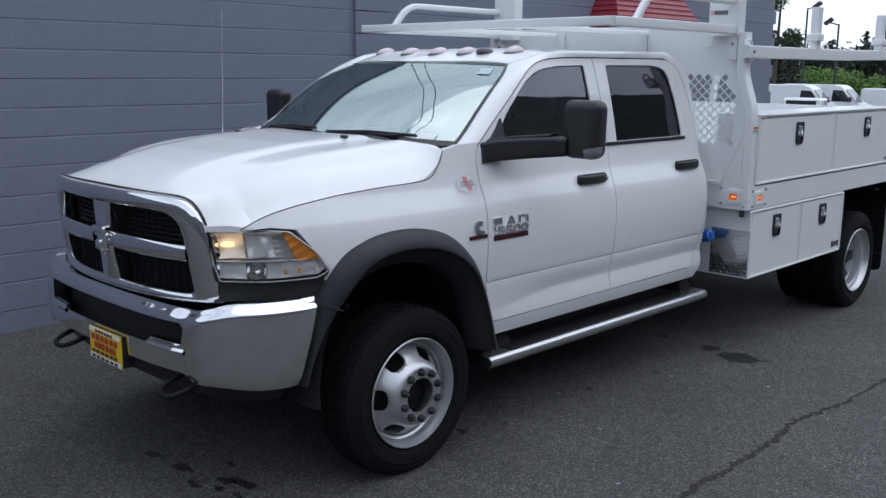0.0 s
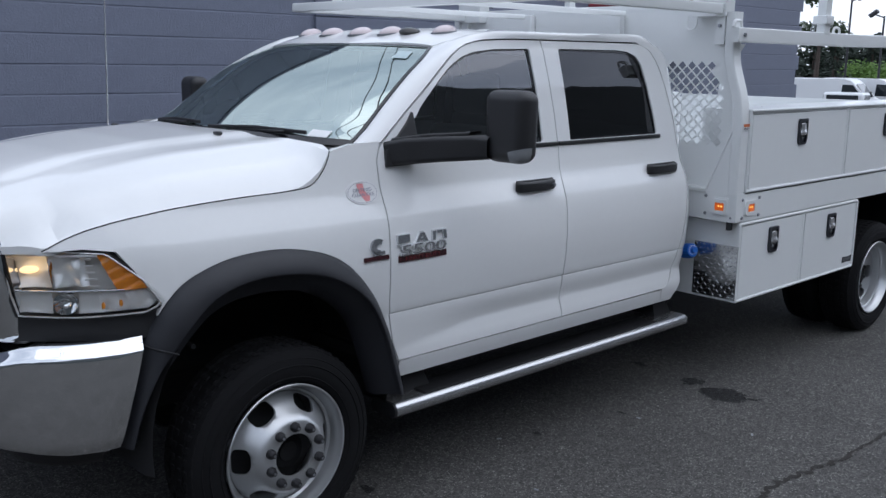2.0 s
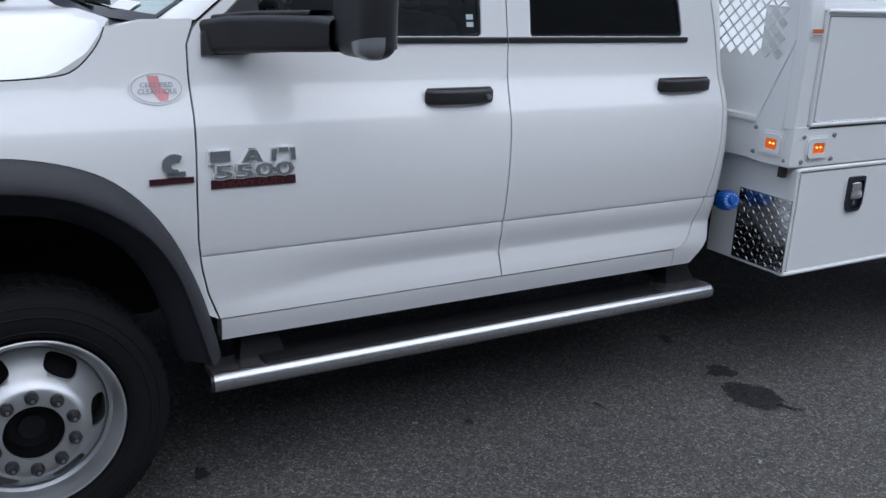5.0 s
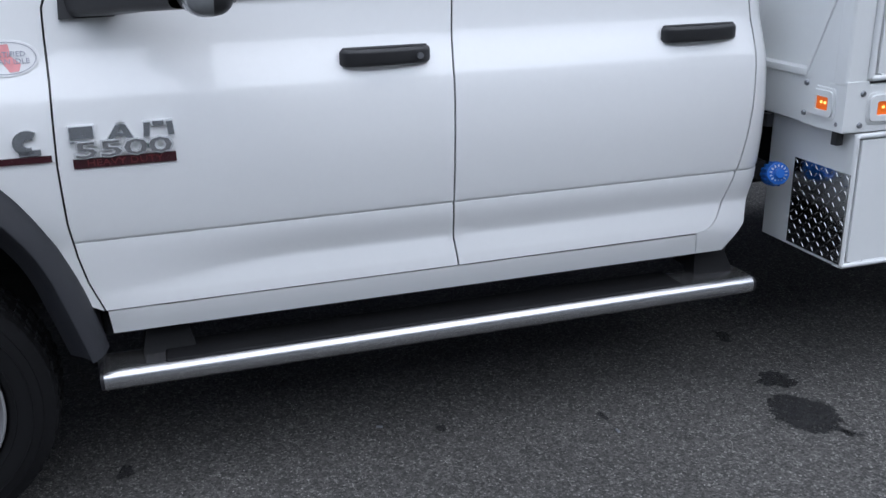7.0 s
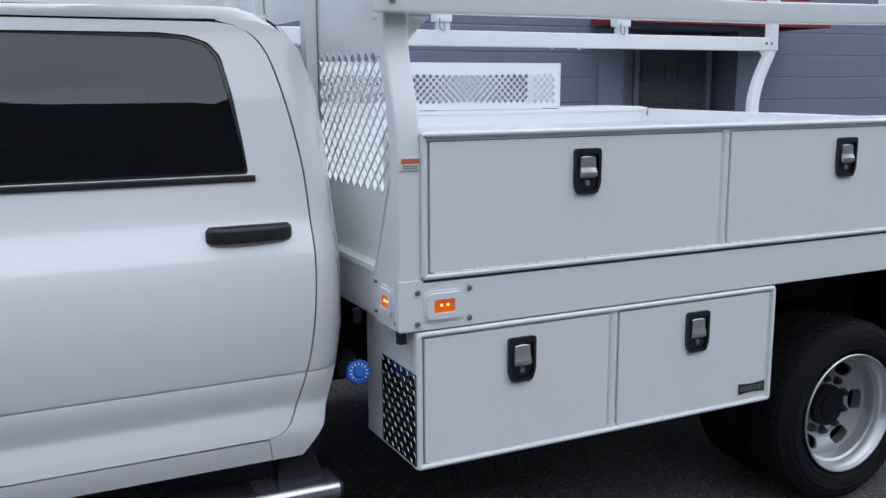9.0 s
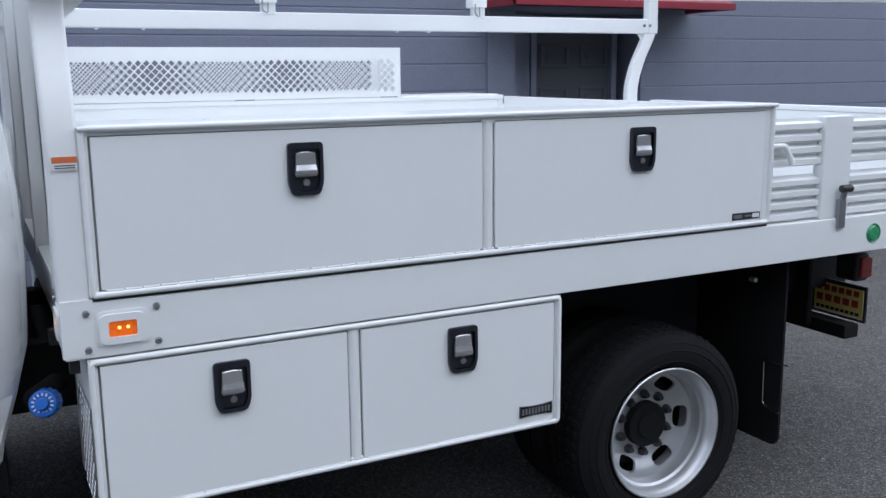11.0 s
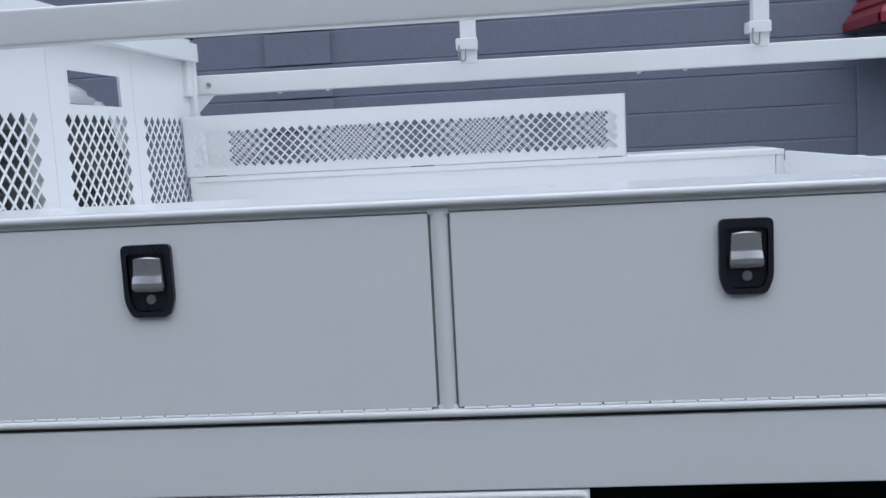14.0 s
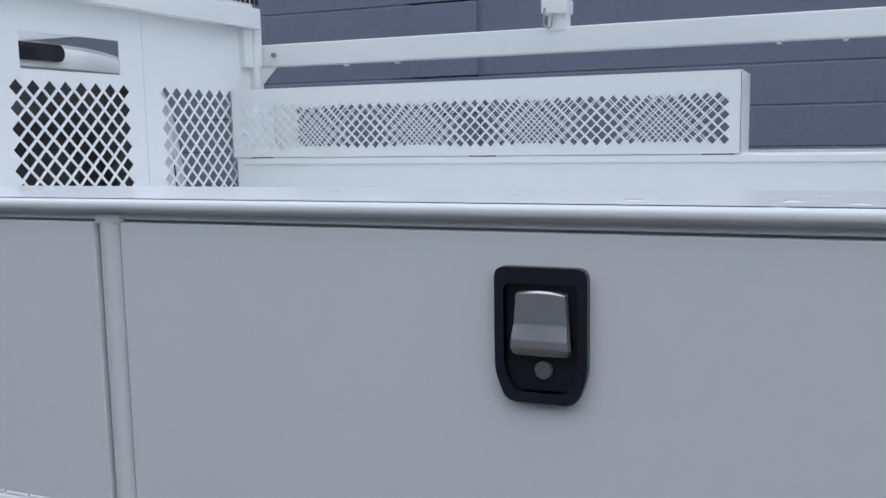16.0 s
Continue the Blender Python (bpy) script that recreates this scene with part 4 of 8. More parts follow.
# clearance lamps on the roof
for k, x in enumerate((-0.55, -0.19, 0.055, 0.265, 0.525)):
    y = roof_front(x) + 0.135 + 0.06 * (abs(x) > 0.5)
    z = roof_z(x, y + 0.01) - 0.006
    lb = bmesh.new()
    bmesh.ops.create_uvsphere(lb, u_segments=20, v_segments=10, radius=1)
    bmesh.ops.delete(lb, geom=[v for v in lb.verts if v.co.z < -0.15], context="VERTS")
    bmesh.ops.transform(lb, matrix=Matrix.Translation((x, y + 0.02, z + 0.006)) @ Matrix.Rotation(radians(10), 4, "X") @ Matrix.Diagonal((0.043, 0.068, 0.032, 1)), verts=lb.verts)
    lamp = part("clearance_lamp", lb, PINKLENS, truck, "clear pinkish roof marker lamp")
    part("base", sweep([(x, y + 0.02, z - 0.004), (x, y + 0.019, z + 0.007)], circle(0.050, 20, 0.075), up=(0, 1, 0)), STEELBOLT, lamp)
fb = bmesh.new()
bmesh.ops.create_uvsphere(fb, u_segments=16, v_segments=8, radius=1)
bmesh.ops.transform(fb, matrix=Matrix.Translation((0.39, roof_front(0.39) + 0.15, roof_z(0.39, roof_front(0.39) + 0.15) + 0.002)) @ Matrix.Diagonal((0.045, 0.06, 0.024, 1)), verts=fb.verts)
part("roof_antenna", fb, GLOSSBLACK, truck, "small black roof antenna")

# wheel-arch flares and liners
def flare():
    a, b = resample(smooth_line(ARCH_OUT, 6), 90), resample(smooth_line(ARCH_IN, 6), 90)
    rows = []
    for q, out in ((0.0, -0.012), (0.05, 0.010), (0.28, 0.040), (0.62, 0.060), (0.90, 0.066), (0.97, 0.064), (1.0, 0.056), (1.02, 0.045)):
        rows.append([(flare_x(p) + out, p[0] + (r[0] - p[0]) * q, p[1] + (r[1] - p[1]) * q) for p, r in zip(a, b)])
    for k, out in ((0.95, 0.01), (0.88, -0.03), (0.87, -0.08)):
        rows.append([(flare_x(p) + out, AXLE_F + (r[0] - AXLE_F) * k, 0.46 + (r[1] - 0.46) * k) for p, r in zip(a, b)])
    return loft(rows)


def flare_x(p):
    return max(side(p[0], max(0.86, p[1])), 0.945 - 0.055 * (1 - smoothstep(-0.60, -0.30, p[0])))


both_sides("wheel_flare", flare, FLARE, label="dark grey textured plastic wheel flare")
both_sides("flare_seam", lambda: sweep([(flare_x((y, 0.91)) + out, y, 0.905 - 0.01 * k) for k, (y, out) in enumerate(((-0.508, 0.007), (-0.487, 0.0365), (-0.450, 0.0575), (-0.424, 0.0630)))], rounded(0.006, 0.007, 0.002, 1)), CAVITY, label="dark seam across the wheel flare")
both_sides("wheel_liner", lambda: loft([[(x, AXLE_F + (0.52 if x > 0.9 else 0.54) * math.cos(a), 0.52 + 0.575 * math.sin(a)) for a in np.linspace(-0.15, math.pi + 0.15, 24)] for x in (0.95, 0.90, 0.7, 0.5)]), CAVITY, label="black wheel-arch liner")
# dark slab added under the hood to hold the wheel arches in shade
part("engine_bay_shadow_shield", block(-0.60, 0.60, -0.70, 0.5, 1.10, 1.19, 0.01), CAVITY, truck, "dark slab added to block light above the engine")

# front end: grille, headlamps, bumper
def front_y(x):
    return -0.955 + 0.135 * (abs(x) / 0.69) ** 2.6


def grille_y(x, z):
    return front_y(x) - 0.085 * (z - 0.92) - 0.010 * math.sin(min(1, max(0, (z - 0.92) / 0.43)) * math.pi)


def both_halves(half):
    return half + [(-x, z) for x, z in reversed(half)]


GR_OUT = both_halves([(0.20, 0.905), (0.45, 0.907), (0.66, 0.912), (0.702, 0.922), (0.694, 0.975), (0.688, 1.06), (0.684, 1.13), (0.677, 1.19), (0.667, 1.237), (0.652, 1.275), (0.634, 1.308), (0.612, 1.333), (0.58, 1.349), (0.517, 1.357), (0.356, 1.362), (0.12, 1.366)])
GR_IN = both_halves([(0.17, 0.955), (0.36, 0.955), (0.54, 0.955), (0.577, 0.962), (0.578, 1.00), (0.577, 1.05), (0.573, 1.10), (0.568, 1.15), (0.561, 1.20), (0.549, 1.236), (0.53, 1.260), (0.508, 1.274), (0.475, 1.283), (0.43, 1.288), (0.30, 1.290), (0.10, 1.290)])
a_, b_ = resample(smooth_line(GR_OUT + GR_OUT[:1], 2), 120), resample(smooth_line(GR_IN + GR_IN[:1], 2), 120)
ring_rows = []
for q, out in ((0.0, -0.045), (0.0, -0.004), (0.05, 0.008), (0.18, 0.018), (0.40, 0.024), (0.62, 0.022), (0.82, 0.013), (0.95, 0.0), (1.0, -0.016), (1.0, -0.055)):
    ring_rows.append([(p0[0] + (p1[0] - p0[0]) * q, grille_y(p0[0] + (p1[0] - p0[0]) * q, p0[1] + (p1[1] - p0[1]) * q) - out, p0[1] + (p1[1] - p0[1]) * q) for p0, p1 in zip(a_, b_)])
grille = part("grille", loft(ring_rows), CHROME, truck, "chrome crosshair grille with black mesh")
part("grille_seal", sweep([(p0[0] * 1.004, grille_y(p0[0], p0[1]) + 0.012, p0[1] + 0.006) for p0 in a_ if p0[1] > 1.0], circle(0.006, 8)), GLOSSBLACK, grille, "thin black seal")


def bar_section(w, d):
    return [(w / 2 * math.cos(a), d * math.sin(a) ** 0.8 if math.sin(a) > 0 else 0.0) for a in np.linspace(0, math.pi, 9)] + [(-w / 2, -0.04), (w / 2, -0.04)]


def bar(points, w0, w1, d, upright):
    """A rounded grille bar along points, w0 wide at its ends and w1 in the middle."""
    rows = []
    for k, (x, z) in enumerate(points):
        w = w0 + (w1 - w0) * math.sin(math.pi * k / (len(points) - 1)) ** 2
        rows.append([(x + u, grille_y(x + u, z) - v, z) if upright else (x, grille_y(x, z) - v, z + u) for u, v in bar_section(w, d)] )
    return loft(rows, True)


part("upright_bar", bar([(0.030, z) for z in np.linspace(0.945, 1.300, 15)], 0.150, 0.125, 0.014, True), CHROME, grille, "chrome upright bar")
for s in (1, -1):
    part("cross_bar", bar([(x, 1.124 + 0.012 * (1 - abs(x) / 0.6)) for x in np.linspace(s * 0.06, s * 0.585, 14)], 0.068, 0.074, 0.016, False), CHROME, grille, "chrome cross bar")
for s in (1, -1):
    for z0, z1 in ((0.94, 1.09), (1.16, 1.30)):
        mb = bmesh.new()
        for z in np.arange(z0, z1 + 0.01, 0.022):
            merge(mb, sweep([(x, grille_y(x, z) + 0.075, z) for x in np.linspace(s * 0.05, s * 0.60, 8)], rounded(0.010, 0.007, 0.003, 1)))
        for x in np.arange(0.08, 0.60, 0.045):
            block(s * x - 0.003, s * x + 0.003, grille_y(x, 1.1) + 0.075, grille_y(x, 1.1) + 0.085, z0, z1, 0, bm=mb)
        part("mesh_insert", mb, MESHBLACK, grille, "black mesh")
part("grille_backing", loft([[(x, front_y(x) + 0.10, 0.91) for x in np.linspace(-0.67, 0.67, 12)], [(x, front_y(x) + 0.08, 1.34) for x in np.linspace(-0.62, 0.62, 12)]]), CAVITY, grille, "black backing")
em = bmesh.new()
for zc, w, h, d in ((1.130, 0.070, 0.100, 0.030), (1.172, 0.115, 0.038, 0.040), (1.150, 0.13, 0.030, 0.030), (1.105, 0.052, 0.05, 0.048), (1.080, 0.036, 0.045, 0.036)):
    block(0.04 - w / 2, 0.04 + w / 2, grille_y(0, zc) - d, grille_y(0, zc) + 0.02, zc - h / 2, zc + h / 2, 0.014, 3, em)
part("emblem", em, CHROME, grille, "plain chrome emblem shape")

LAMP_U = [(0.672, -0.868), (0.735, -0.810), (0.80, -0.742), (0.86, -0.665), (0.905, -0.590), (0.938, -0.515), (0.962, -0.440)]
LAMP_S = np.r_[0, np.cumsum([math.hypot(b[0] - a[0], b[1] - a[1]) for a, b in zip(LAMP_U, LAMP_U[1:])])]


def wrap(off, dz=0.0):
    """From distance along the lamp's plan curve and height into space."""
    def f(u, z):
        x, y = float(np.interp(u, LAMP_S, [p[0] for p in LAMP_U])), float(np.interp(u, LAMP_S, [p[1] for p in LAMP_U]))
        n = Vector((0.72, -0.69, 0)).normalized() if u < 0.25 else Vector((0.9, -0.45, 0)).normalized()
        lean = 0.08 * (z - 1.02)
        return (x + n.x * off - lean * 0.7, y + n.y * off + lean * 0.7, z)
    return f


LU = float(LAMP_S[-1])
LAMP_OUT = [(0.0, 1.232), (0.20, 1.236), (LU - 0.180, 1.226), (LU - 0.052, 1.125), (LU + 0.004, 1.055), (LU - 0.005, 1.038), (LU - 0.05, 1.016), (0.25, 1.008), (0.045, 1.012), (0.02, 1.08)]


def inset_poly(poly, k):
    c = np.mean(poly, axis=0)
    return [(c[0] + (a - c[0]) * k, c[1] + (b - c[1]) * k) for a, b in poly]


def lamp_side(sgn):
    fix = mirrored if sgn < 0 else (lambda b: b)
    inner = inset_poly(LAMP_OUT, 0.965)
    head = part("headlamp", fix(sheet(LAMP_OUT, wrap(-0.004), [dense(inner, 0.04)], 0.05, depth=(-0.05 , 0.05, 0), edge=0.04)), BLACK, truck, "large clear headlamp with amber corner, lit faintly")
    part("lens", fix(sheet(LAMP_OUT, wrap(0.006), (), 0.04)), LENS, head, "clear lens").visible_shadow = False
    part("reflector_bowl", fix(sheet(inner, wrap(-0.060), (), 0.04)), LAMPBOWL, head, "bright satin reflector")
    def mirror_panel(poly, off, dish, wob, mat, lab, freq=90.0):
        """A reflector panel: dished, with faceted ripples where wob is given."""
        c = np.mean(poly, axis=0)
        r = max(math.dist(c, q) for q in poly)

        def place(u, z):
            d = min(1.0, math.dist(c, (u, z)) / r)
            facet = wob * (math.sin(u * freq) * math.cos(z * freq * 1.3) + 0.6 * math.sin(u * freq * 1.7 + z * freq * 0.8))
            return wrap(off - dish * (1 - d * d) + facet)(u, z)
        part("reflector", fix(sheet(poly, place, (), 0.008, edge=0.008)), mat, head, lab)

    mirror_panel([(0.035, 1.105), (0.160, 1.110), (0.150, 1.218), (0.030, 1.218)], -0.016, 0.030, 0.0, LAMPBOWL, "large dished reflector")
    mirror_panel([(0.160, 1.108), (0.290, 1.112), (0.270, 1.216), (0.150, 1.218)], -0.022, 0.014, 0.0060, LAMPSILVER, "faceted bright reflector", 48.0)
    mirror_panel([(0.050, 1.026), (0.165, 1.022), (0.160, 1.096), (0.040, 1.098)], -0.018, 0.020, 0.0, LAMPBOWL, "lower dished reflector")
    mirror_panel([(0.245, 1.022), (0.330, 1.024), (0.325, 1.094), (0.245, 1.096)], -0.022, 0.012, 0.0, LAMPBOWL, "plain lower reflector")
    mirror_panel([(0.320, 1.026), (LU - 0.055, 1.030), (LU - 0.02, 1.056), (LU - 0.065, 1.092), (0.315, 1.094)], -0.026, 0.004, 0.0045, LAMPSILVER, "faceted corner reflector", 70.0)
    for u, z, r, d, m, lab in ((0.205, 1.056, 0.037, 0.03, CHROME, "round chrome projector"),):
        b = bmesh.new()
        rings = []
        for k in range(6):
            q = k / 5
            rings.append([wrap(-0.046 + d * q * q)(u + r * q * math.cos(a) * 1.05, z + r * q * math.sin(a)) for a in np.linspace(0, 2 * math.pi, 25)])
        rings.append([wrap(-0.052 + d)(u + r * 1.08 * math.cos(a) * 1.05, z + r * 1.08 * math.sin(a)) for a in np.linspace(0, 2 * math.pi, 25)])
        merge(b, loft(rings))
        part("projector", fix(b), m, head, lab)
    rim = inset_poly(LAMP_OUT, 0.945)
    part("bright_rim", fix(sweep([wrap(-0.004)(p[0], p[1]) for p in resample([(u, z, 0.0) for u, z in rim + rim[:1]], 60)], rounded(0.008, 0.005, 0.0015, 1))), RIMCLEAR, head, "bright inner rim")
    for k in range(5):
        z = 1.115 + 0.022 * k
        part("lens_rib", fix(sweep([wrap(-0.012)(u, z) for u in np.linspace(0.275, 0.318 - 0.006 * k, 3)], rounded(0.004, 0.006, 0.001, 1))), WHITE, head)
    part("trim_fin", fix(sweep([wrap(-0.02)(u, z) for u, z in ((0.155, 1.212), (0.160, 1.16), (0.172, 1.105))], rounded(0.016, 0.004, 0.0015))), CHROME, head, "bright trim fin")
    part("top_trim", fix(sweep([wrap(-0.012)(u, 1.219 - 0.004 * (u > 0.2)) for u in np.linspace(0.03, LU - 0.21, 6)], rounded(0.02, 0.008, 0.002))), WHITE, head, "bright upper trim")
    part("divider", fix(sweep([wrap(-0.02)(u, 1.098) for u in np.linspace(0.03, LU - 0.11, 8)], rounded(0.02, 0.007, 0.003))), CHROME, head, "chrome bar")
    part("corner_lens", fix(sheet([(LU - 0.215, 1.218), (LU - 0.180, 1.219), (LU - 0.052, 1.117), (LU - 0.040, 1.099), (LU - 0.150, 1.098)], lambda u, z: wrap(-0.010 + 0.0035 * math.sin((z - 0.5 * u) * 150))(u, z), (), 0.008, depth=(-0.02, 0.02, 0), edge=0.008)), AMBER, head, "amber corner lens")
    for u, z in ((0.33, 1.048), (0.385, 1.055)):
        lit = bmesh.new()
        bmesh.ops.create_uvsphere(lit, u_segments=10, v_segments=6, radius=0.0065, matrix=Matrix.Translation(wrap(-0.012)(u, z)) @ Matrix.Diagonal((1, 1, 1.9, 1)))
        part("amber_bulb", fix(lit), AMBER, head, "amber bulb")
    warm = bmesh.new()
    bmesh.ops.create_uvsphere(warm, u_segments=12, v_segments=8, radius=0.020, matrix=Matrix.Translation(wrap(-0.030)(0.085, 1.165)) @ Matrix.Diagonal((1.5, 1.5, 0.55, 1)))
    part("bulb", fix(warm), BULB, head, "warm glowing bulb")
    part("lamp_filler", fix(sheet([(0.045, 1.008), (LU - 0.05, 1.012), (LU + 0.0, 1.034), (LU - 0.04, 0.93), (0.02, 0.93)], wrap(-0.02), (), 0.05, depth=(-0.03, 0.03, 0))), BLACK, truck, "black filler below the headlamp")


lamp_side(1)
lamp_side(-1)

# chrome bumper: plan curve from the middle round to the fender
BUMP = [(0.0, -1.018), (0.20, -1.016), (0.40, -1.006), (0.56, -0.988), (0.68, -0.956), (0.78, -0.908), (0.85, -0.848), (0.905, -0.768), (0.942, -0.68), (0.960, -0.61), (0.966, -0.565)]
BS = np.r_[0, np.cumsum([math.hypot(b[0] - a[0], b[1] - a[1]) for a, b in zip(BUMP, BUMP[1:])])]
BU = float(BS[-1])


def bump_at(u, z, off=0.0):
    s, u = (1 if u >= 0 else -1), min(abs(u), BU)
    x, y = float(np.interp(u, BS, [p[0] for p in BUMP])), float(np.interp(u, BS, [p[1] for p in BUMP]))
    x1, y1 = float(np.interp(u + 0.02, BS, [p[0] for p in BUMP])), float(np.interp(u + 0.02, BS, [p[1] for p in BUMP]))
    x0, y0 = float(np.interp(max(0, u - 0.02), BS, [p[0] for p in BUMP])), float(np.interp(max(0, u - 0.02), BS, [p[1] for p in BUMP]))
    n = Vector((y1 - y0, -(x1 - x0), 0)).normalized() * -1
    n = -n if n.y > 0 and u < 0.6 else n
    bulge = 0.012 * math.sin(math.pi * min(1, max(0, (z - 0.52) / 0.40))) - 0.038 * smoothstep(-0.040, 0.0, z - bump_top(u)) - 0.018 * (1 - smoothstep(0.56, 0.62, z)) - 0.022 * (1 - smoothstep(0.62, 0.74, abs(u)))
    nx, ny = (y1 - y0), -(x1 - x0)
    ln = math.hypot(nx, ny) or 1
    return (s * (x + nx / ln * (bulge + off)), y + ny / ln * (bulge + off), z)


def bump_top(u):
    return 0.897 + 0.042 * smoothstep(0.66, 0.90, abs(u))


def bump_low(u):
    return 0.595 + 0.036 * (1 - smoothstep(0.66, 0.78, abs(u))) - 0.022 * smoothstep(0.85, 1.10, abs(u))


def bump_v(u, z):
    return (z - bump_low(u)) / (bump_top(u) - bump_low(u))


def bump_uv(u, v):
    z = bump_low(u) + (bump_top(u) - bump_low(u)) * v
    return bump_at(u * (1 - 0.100 / BU * (1 - v)), z)


SLOT = [(-0.645, 0.82), (-0.62, 0.842), (0.62, 0.842), (0.645, 0.82), (0.648, 0.755), (0.625, 0.745), (0.43, 0.745), (0.39, 0.725), (-0.39, 0.725), (-0.43, 0.745), (-0.625, 0.745), (-0.648, 0.755)]
VS = [0.02, 0.05, 0.09, 0.14, 0.2, 0.28, 0.36, 0.44, 0.52, 0.60, 0.68, 0.76, 0.82, 0.86, 0.89, 0.915, 0.935, 0.955, 0.972, 0.986]
bumper = part("bumper", sheet([(-BU, 0), (BU, 0), (BU, 1), (-BU, 1)], bump_uv, [dense([(u, bump_v(u, z)) for u, z in SLOT], 0.04)], 0.025, VS, depth=(0, 0.05, 0), edge=0.025), CHROME, truck, "chrome front bumper with a wide slot")
part("slot_backing", loft([[bump_at(u, z, -0.09) for u in np.linspace(-0.66, 0.66, 25)] for z in (0.70, 0.88)]), CAVITY, bumper, "black slot backing")
for s in (1, -1):
    part("slot_tab", loft([[bump_at(s * u, z, o) for u in np.linspace(0.40, 0.635, 8)] for z, o in ((0.705, -0.004), (0.708, 0.006), (0.722, 0.008), (0.748, -0.012), (0.752, -0.04))]), CHROME, bumper, "bright chrome tab in the slot")
part("step_pad", loft([[(*bump_at(u, 0.80, -0.045 - 0.12 * q)[:2], bump_top(u) - 0.012) for u in np.linspace(-0.9, 0.9, 41)] for q in (0, 0.5, 1)]), BLACK, bumper, "black pad behind the bumper top")
part("air_dam", loft([[(bump_at(u, 0.54, -0.03 - k)[0], bump_at(u, 0.54, -0.03 - k)[1], z) for u in np.linspace(-BU + 0.1, BU - 0.1, 31)] for z, k in ((0.60, 0), (0.52, 0.04), (0.49, 0.08))]), BLACK, truck, "black air dam")
for s in (1, -1):
    c = 0.59 if s > 0 else -0.42
    pts = [(c - 0.06, -0.88, 0.60), (c - 0.065, -0.98, 0.575), (c - 0.04, -1.045, 0.552), (c + 0.04, -1.045, 0.545), (c + 0.065, -0.98, 0.562), (c + 0.06, -0.88, 0.59)]
    part("tow_hook", sweep(bend(pts, 0.04), circle(0.012, 10)), UNDER, truck, "black forged tow hook")
# dealer plate under the bumper: unlettered bars
pl = part("front_plate", block(-0.100, 0.202, -1.024, -1.018, 0.558, 0.709, 0.002), YELLOW, truck, "yellow dealer plate with white edges")
part("plate_bracket", block(-0.095, 0.197, -1.0175, -0.96, 0.562, 0.706, 0), BLACK, pl, "black plate bracket")
for z0, z1, m in ((0.687, 0.705, WHITE), (0.562, 0.582, WHITE)):
    part("plate_band", block(-0.097, 0.199, -1.027, -1.0245, z0, z1, 0), m, pl)
for z, h, x0, x1, m in ((0.696, 0.012, 0.045, 0.215, INK), (0.665, 0.026, 0.005, 0.262, PLATERED), (0.628, 0.028, 0.03, 0.242, PLATERED), (0.597, 0.013, 0.005, 0.26, INK), (0.572, 0.012, 0.005, 0.262, INK)):
    n = 6
    for i in range(n):
        a = x0 - 0.077 + (x1 - x0) * i / n
        part("print_bar", block(a, a + (x1 - x0) / n * 0.62, -1.0295, -1.0272, z - h / 2, z + h / 2, 0), m, pl)

# door mirrors
def mirror(sgn):
    fix = mirrored if sgn < 0 else (lambda b: b)
    foot = sheet([(0.562, 1.430), (0.70, 1.432), (0.745, 1.470), (0.745, 1.55), (0.736, 1.642), (0.70, 1.600), (0.645, 1.550), (0.585, 1.512), (0.566, 1.490)], skin(0.014), (), 0.03, depth=(-0.03, 0, 0))
    mr = part("door_mirror", fix(foot), BLACK, truck, "black tall towing mirror on an arm")
    arm = loft([[(x, y + a, z + b) for a, b in rounded(w, h, 0.02)] for x, y, z, w, h in ((0.88, 0.620, 1.480, 0.12, 0.098), (0.95, 0.67, 1.492, 0.11, 0.108), (1.05, 0.75, 1.504, 0.10, 0.105), (1.16, 0.845, 1.512, 0.10, 0.10), (1.21, 0.875, 1.513, 0.09, 0.09))], True)
    part("arm", fix(arm), BLACK, mr)
    part("arm_ridge", fix(loft([[(x, y + a, z + b) for a, b in rounded(w, 0.020, 0.008)] for x, y, z, w in ((0.90, 0.64, 1.534, 0.09), (1.00, 0.715, 1.553, 0.08), (1.14, 0.835, 1.566, 0.07))], True)), BLACK, mr)
    hb = block(1.165, 1.365, 0.845, 0.960, 1.456, 1.742, 0.045, 5)
    for v in hb.verts:
        q = (v.co.z - 1.445) / 0.295
        v.co.x += 0.012 * (q - 0.5) * (1 if v.co.x > 1.26 else -1) * 0.6
        v.co.y += 0.10 * (v.co.x - 1.27) + 0.01
    part("housing", fix(hb), BLACK, mr)
    gb2 = block(1.195, 1.335, 0.956, 0.964, 1.485, 1.715, 0.003)
    for v in gb2.verts:
        v.co.y += 0.10 * (v.co.x - 1.27) + 0.008
    part("mirror_glass", fix(gb2), CHROME, mr, "mirror glass")
    lamp_b = block(1.1635, 1.3665, 0.8435, 0.9615, 1.4545, 1.7435, 0.045, 5)
    for v in lamp_b.verts:
        q = (v.co.z - 1.445) / 0.295
        v.co.x += 0.012 * (q - 0.5) * (1 if v.co.x > 1.26 else -1) * 0.6
        v.co.y += 0.10 * (v.co.x - 1.27) + 0.01
    for co, no in (((1.33, 0, 1.512), (-0.25, 0, 1)), ((1.298, 0, 0), (-1, 0, 0)), ((0, 0.925, 0), (0, 1, 0))):
        bmesh.ops.bisect_plane(lamp_b, geom=lamp_b.verts[:] + lamp_b.edges[:] + lamp_b.faces[:], plane_co=co, plane_no=no, clear_outer=True)
    part("marker", fix(lamp_b), CLEARGREY, mr, "clear lamp in the mirror's foot")


mirror(1)
mirror(-1)

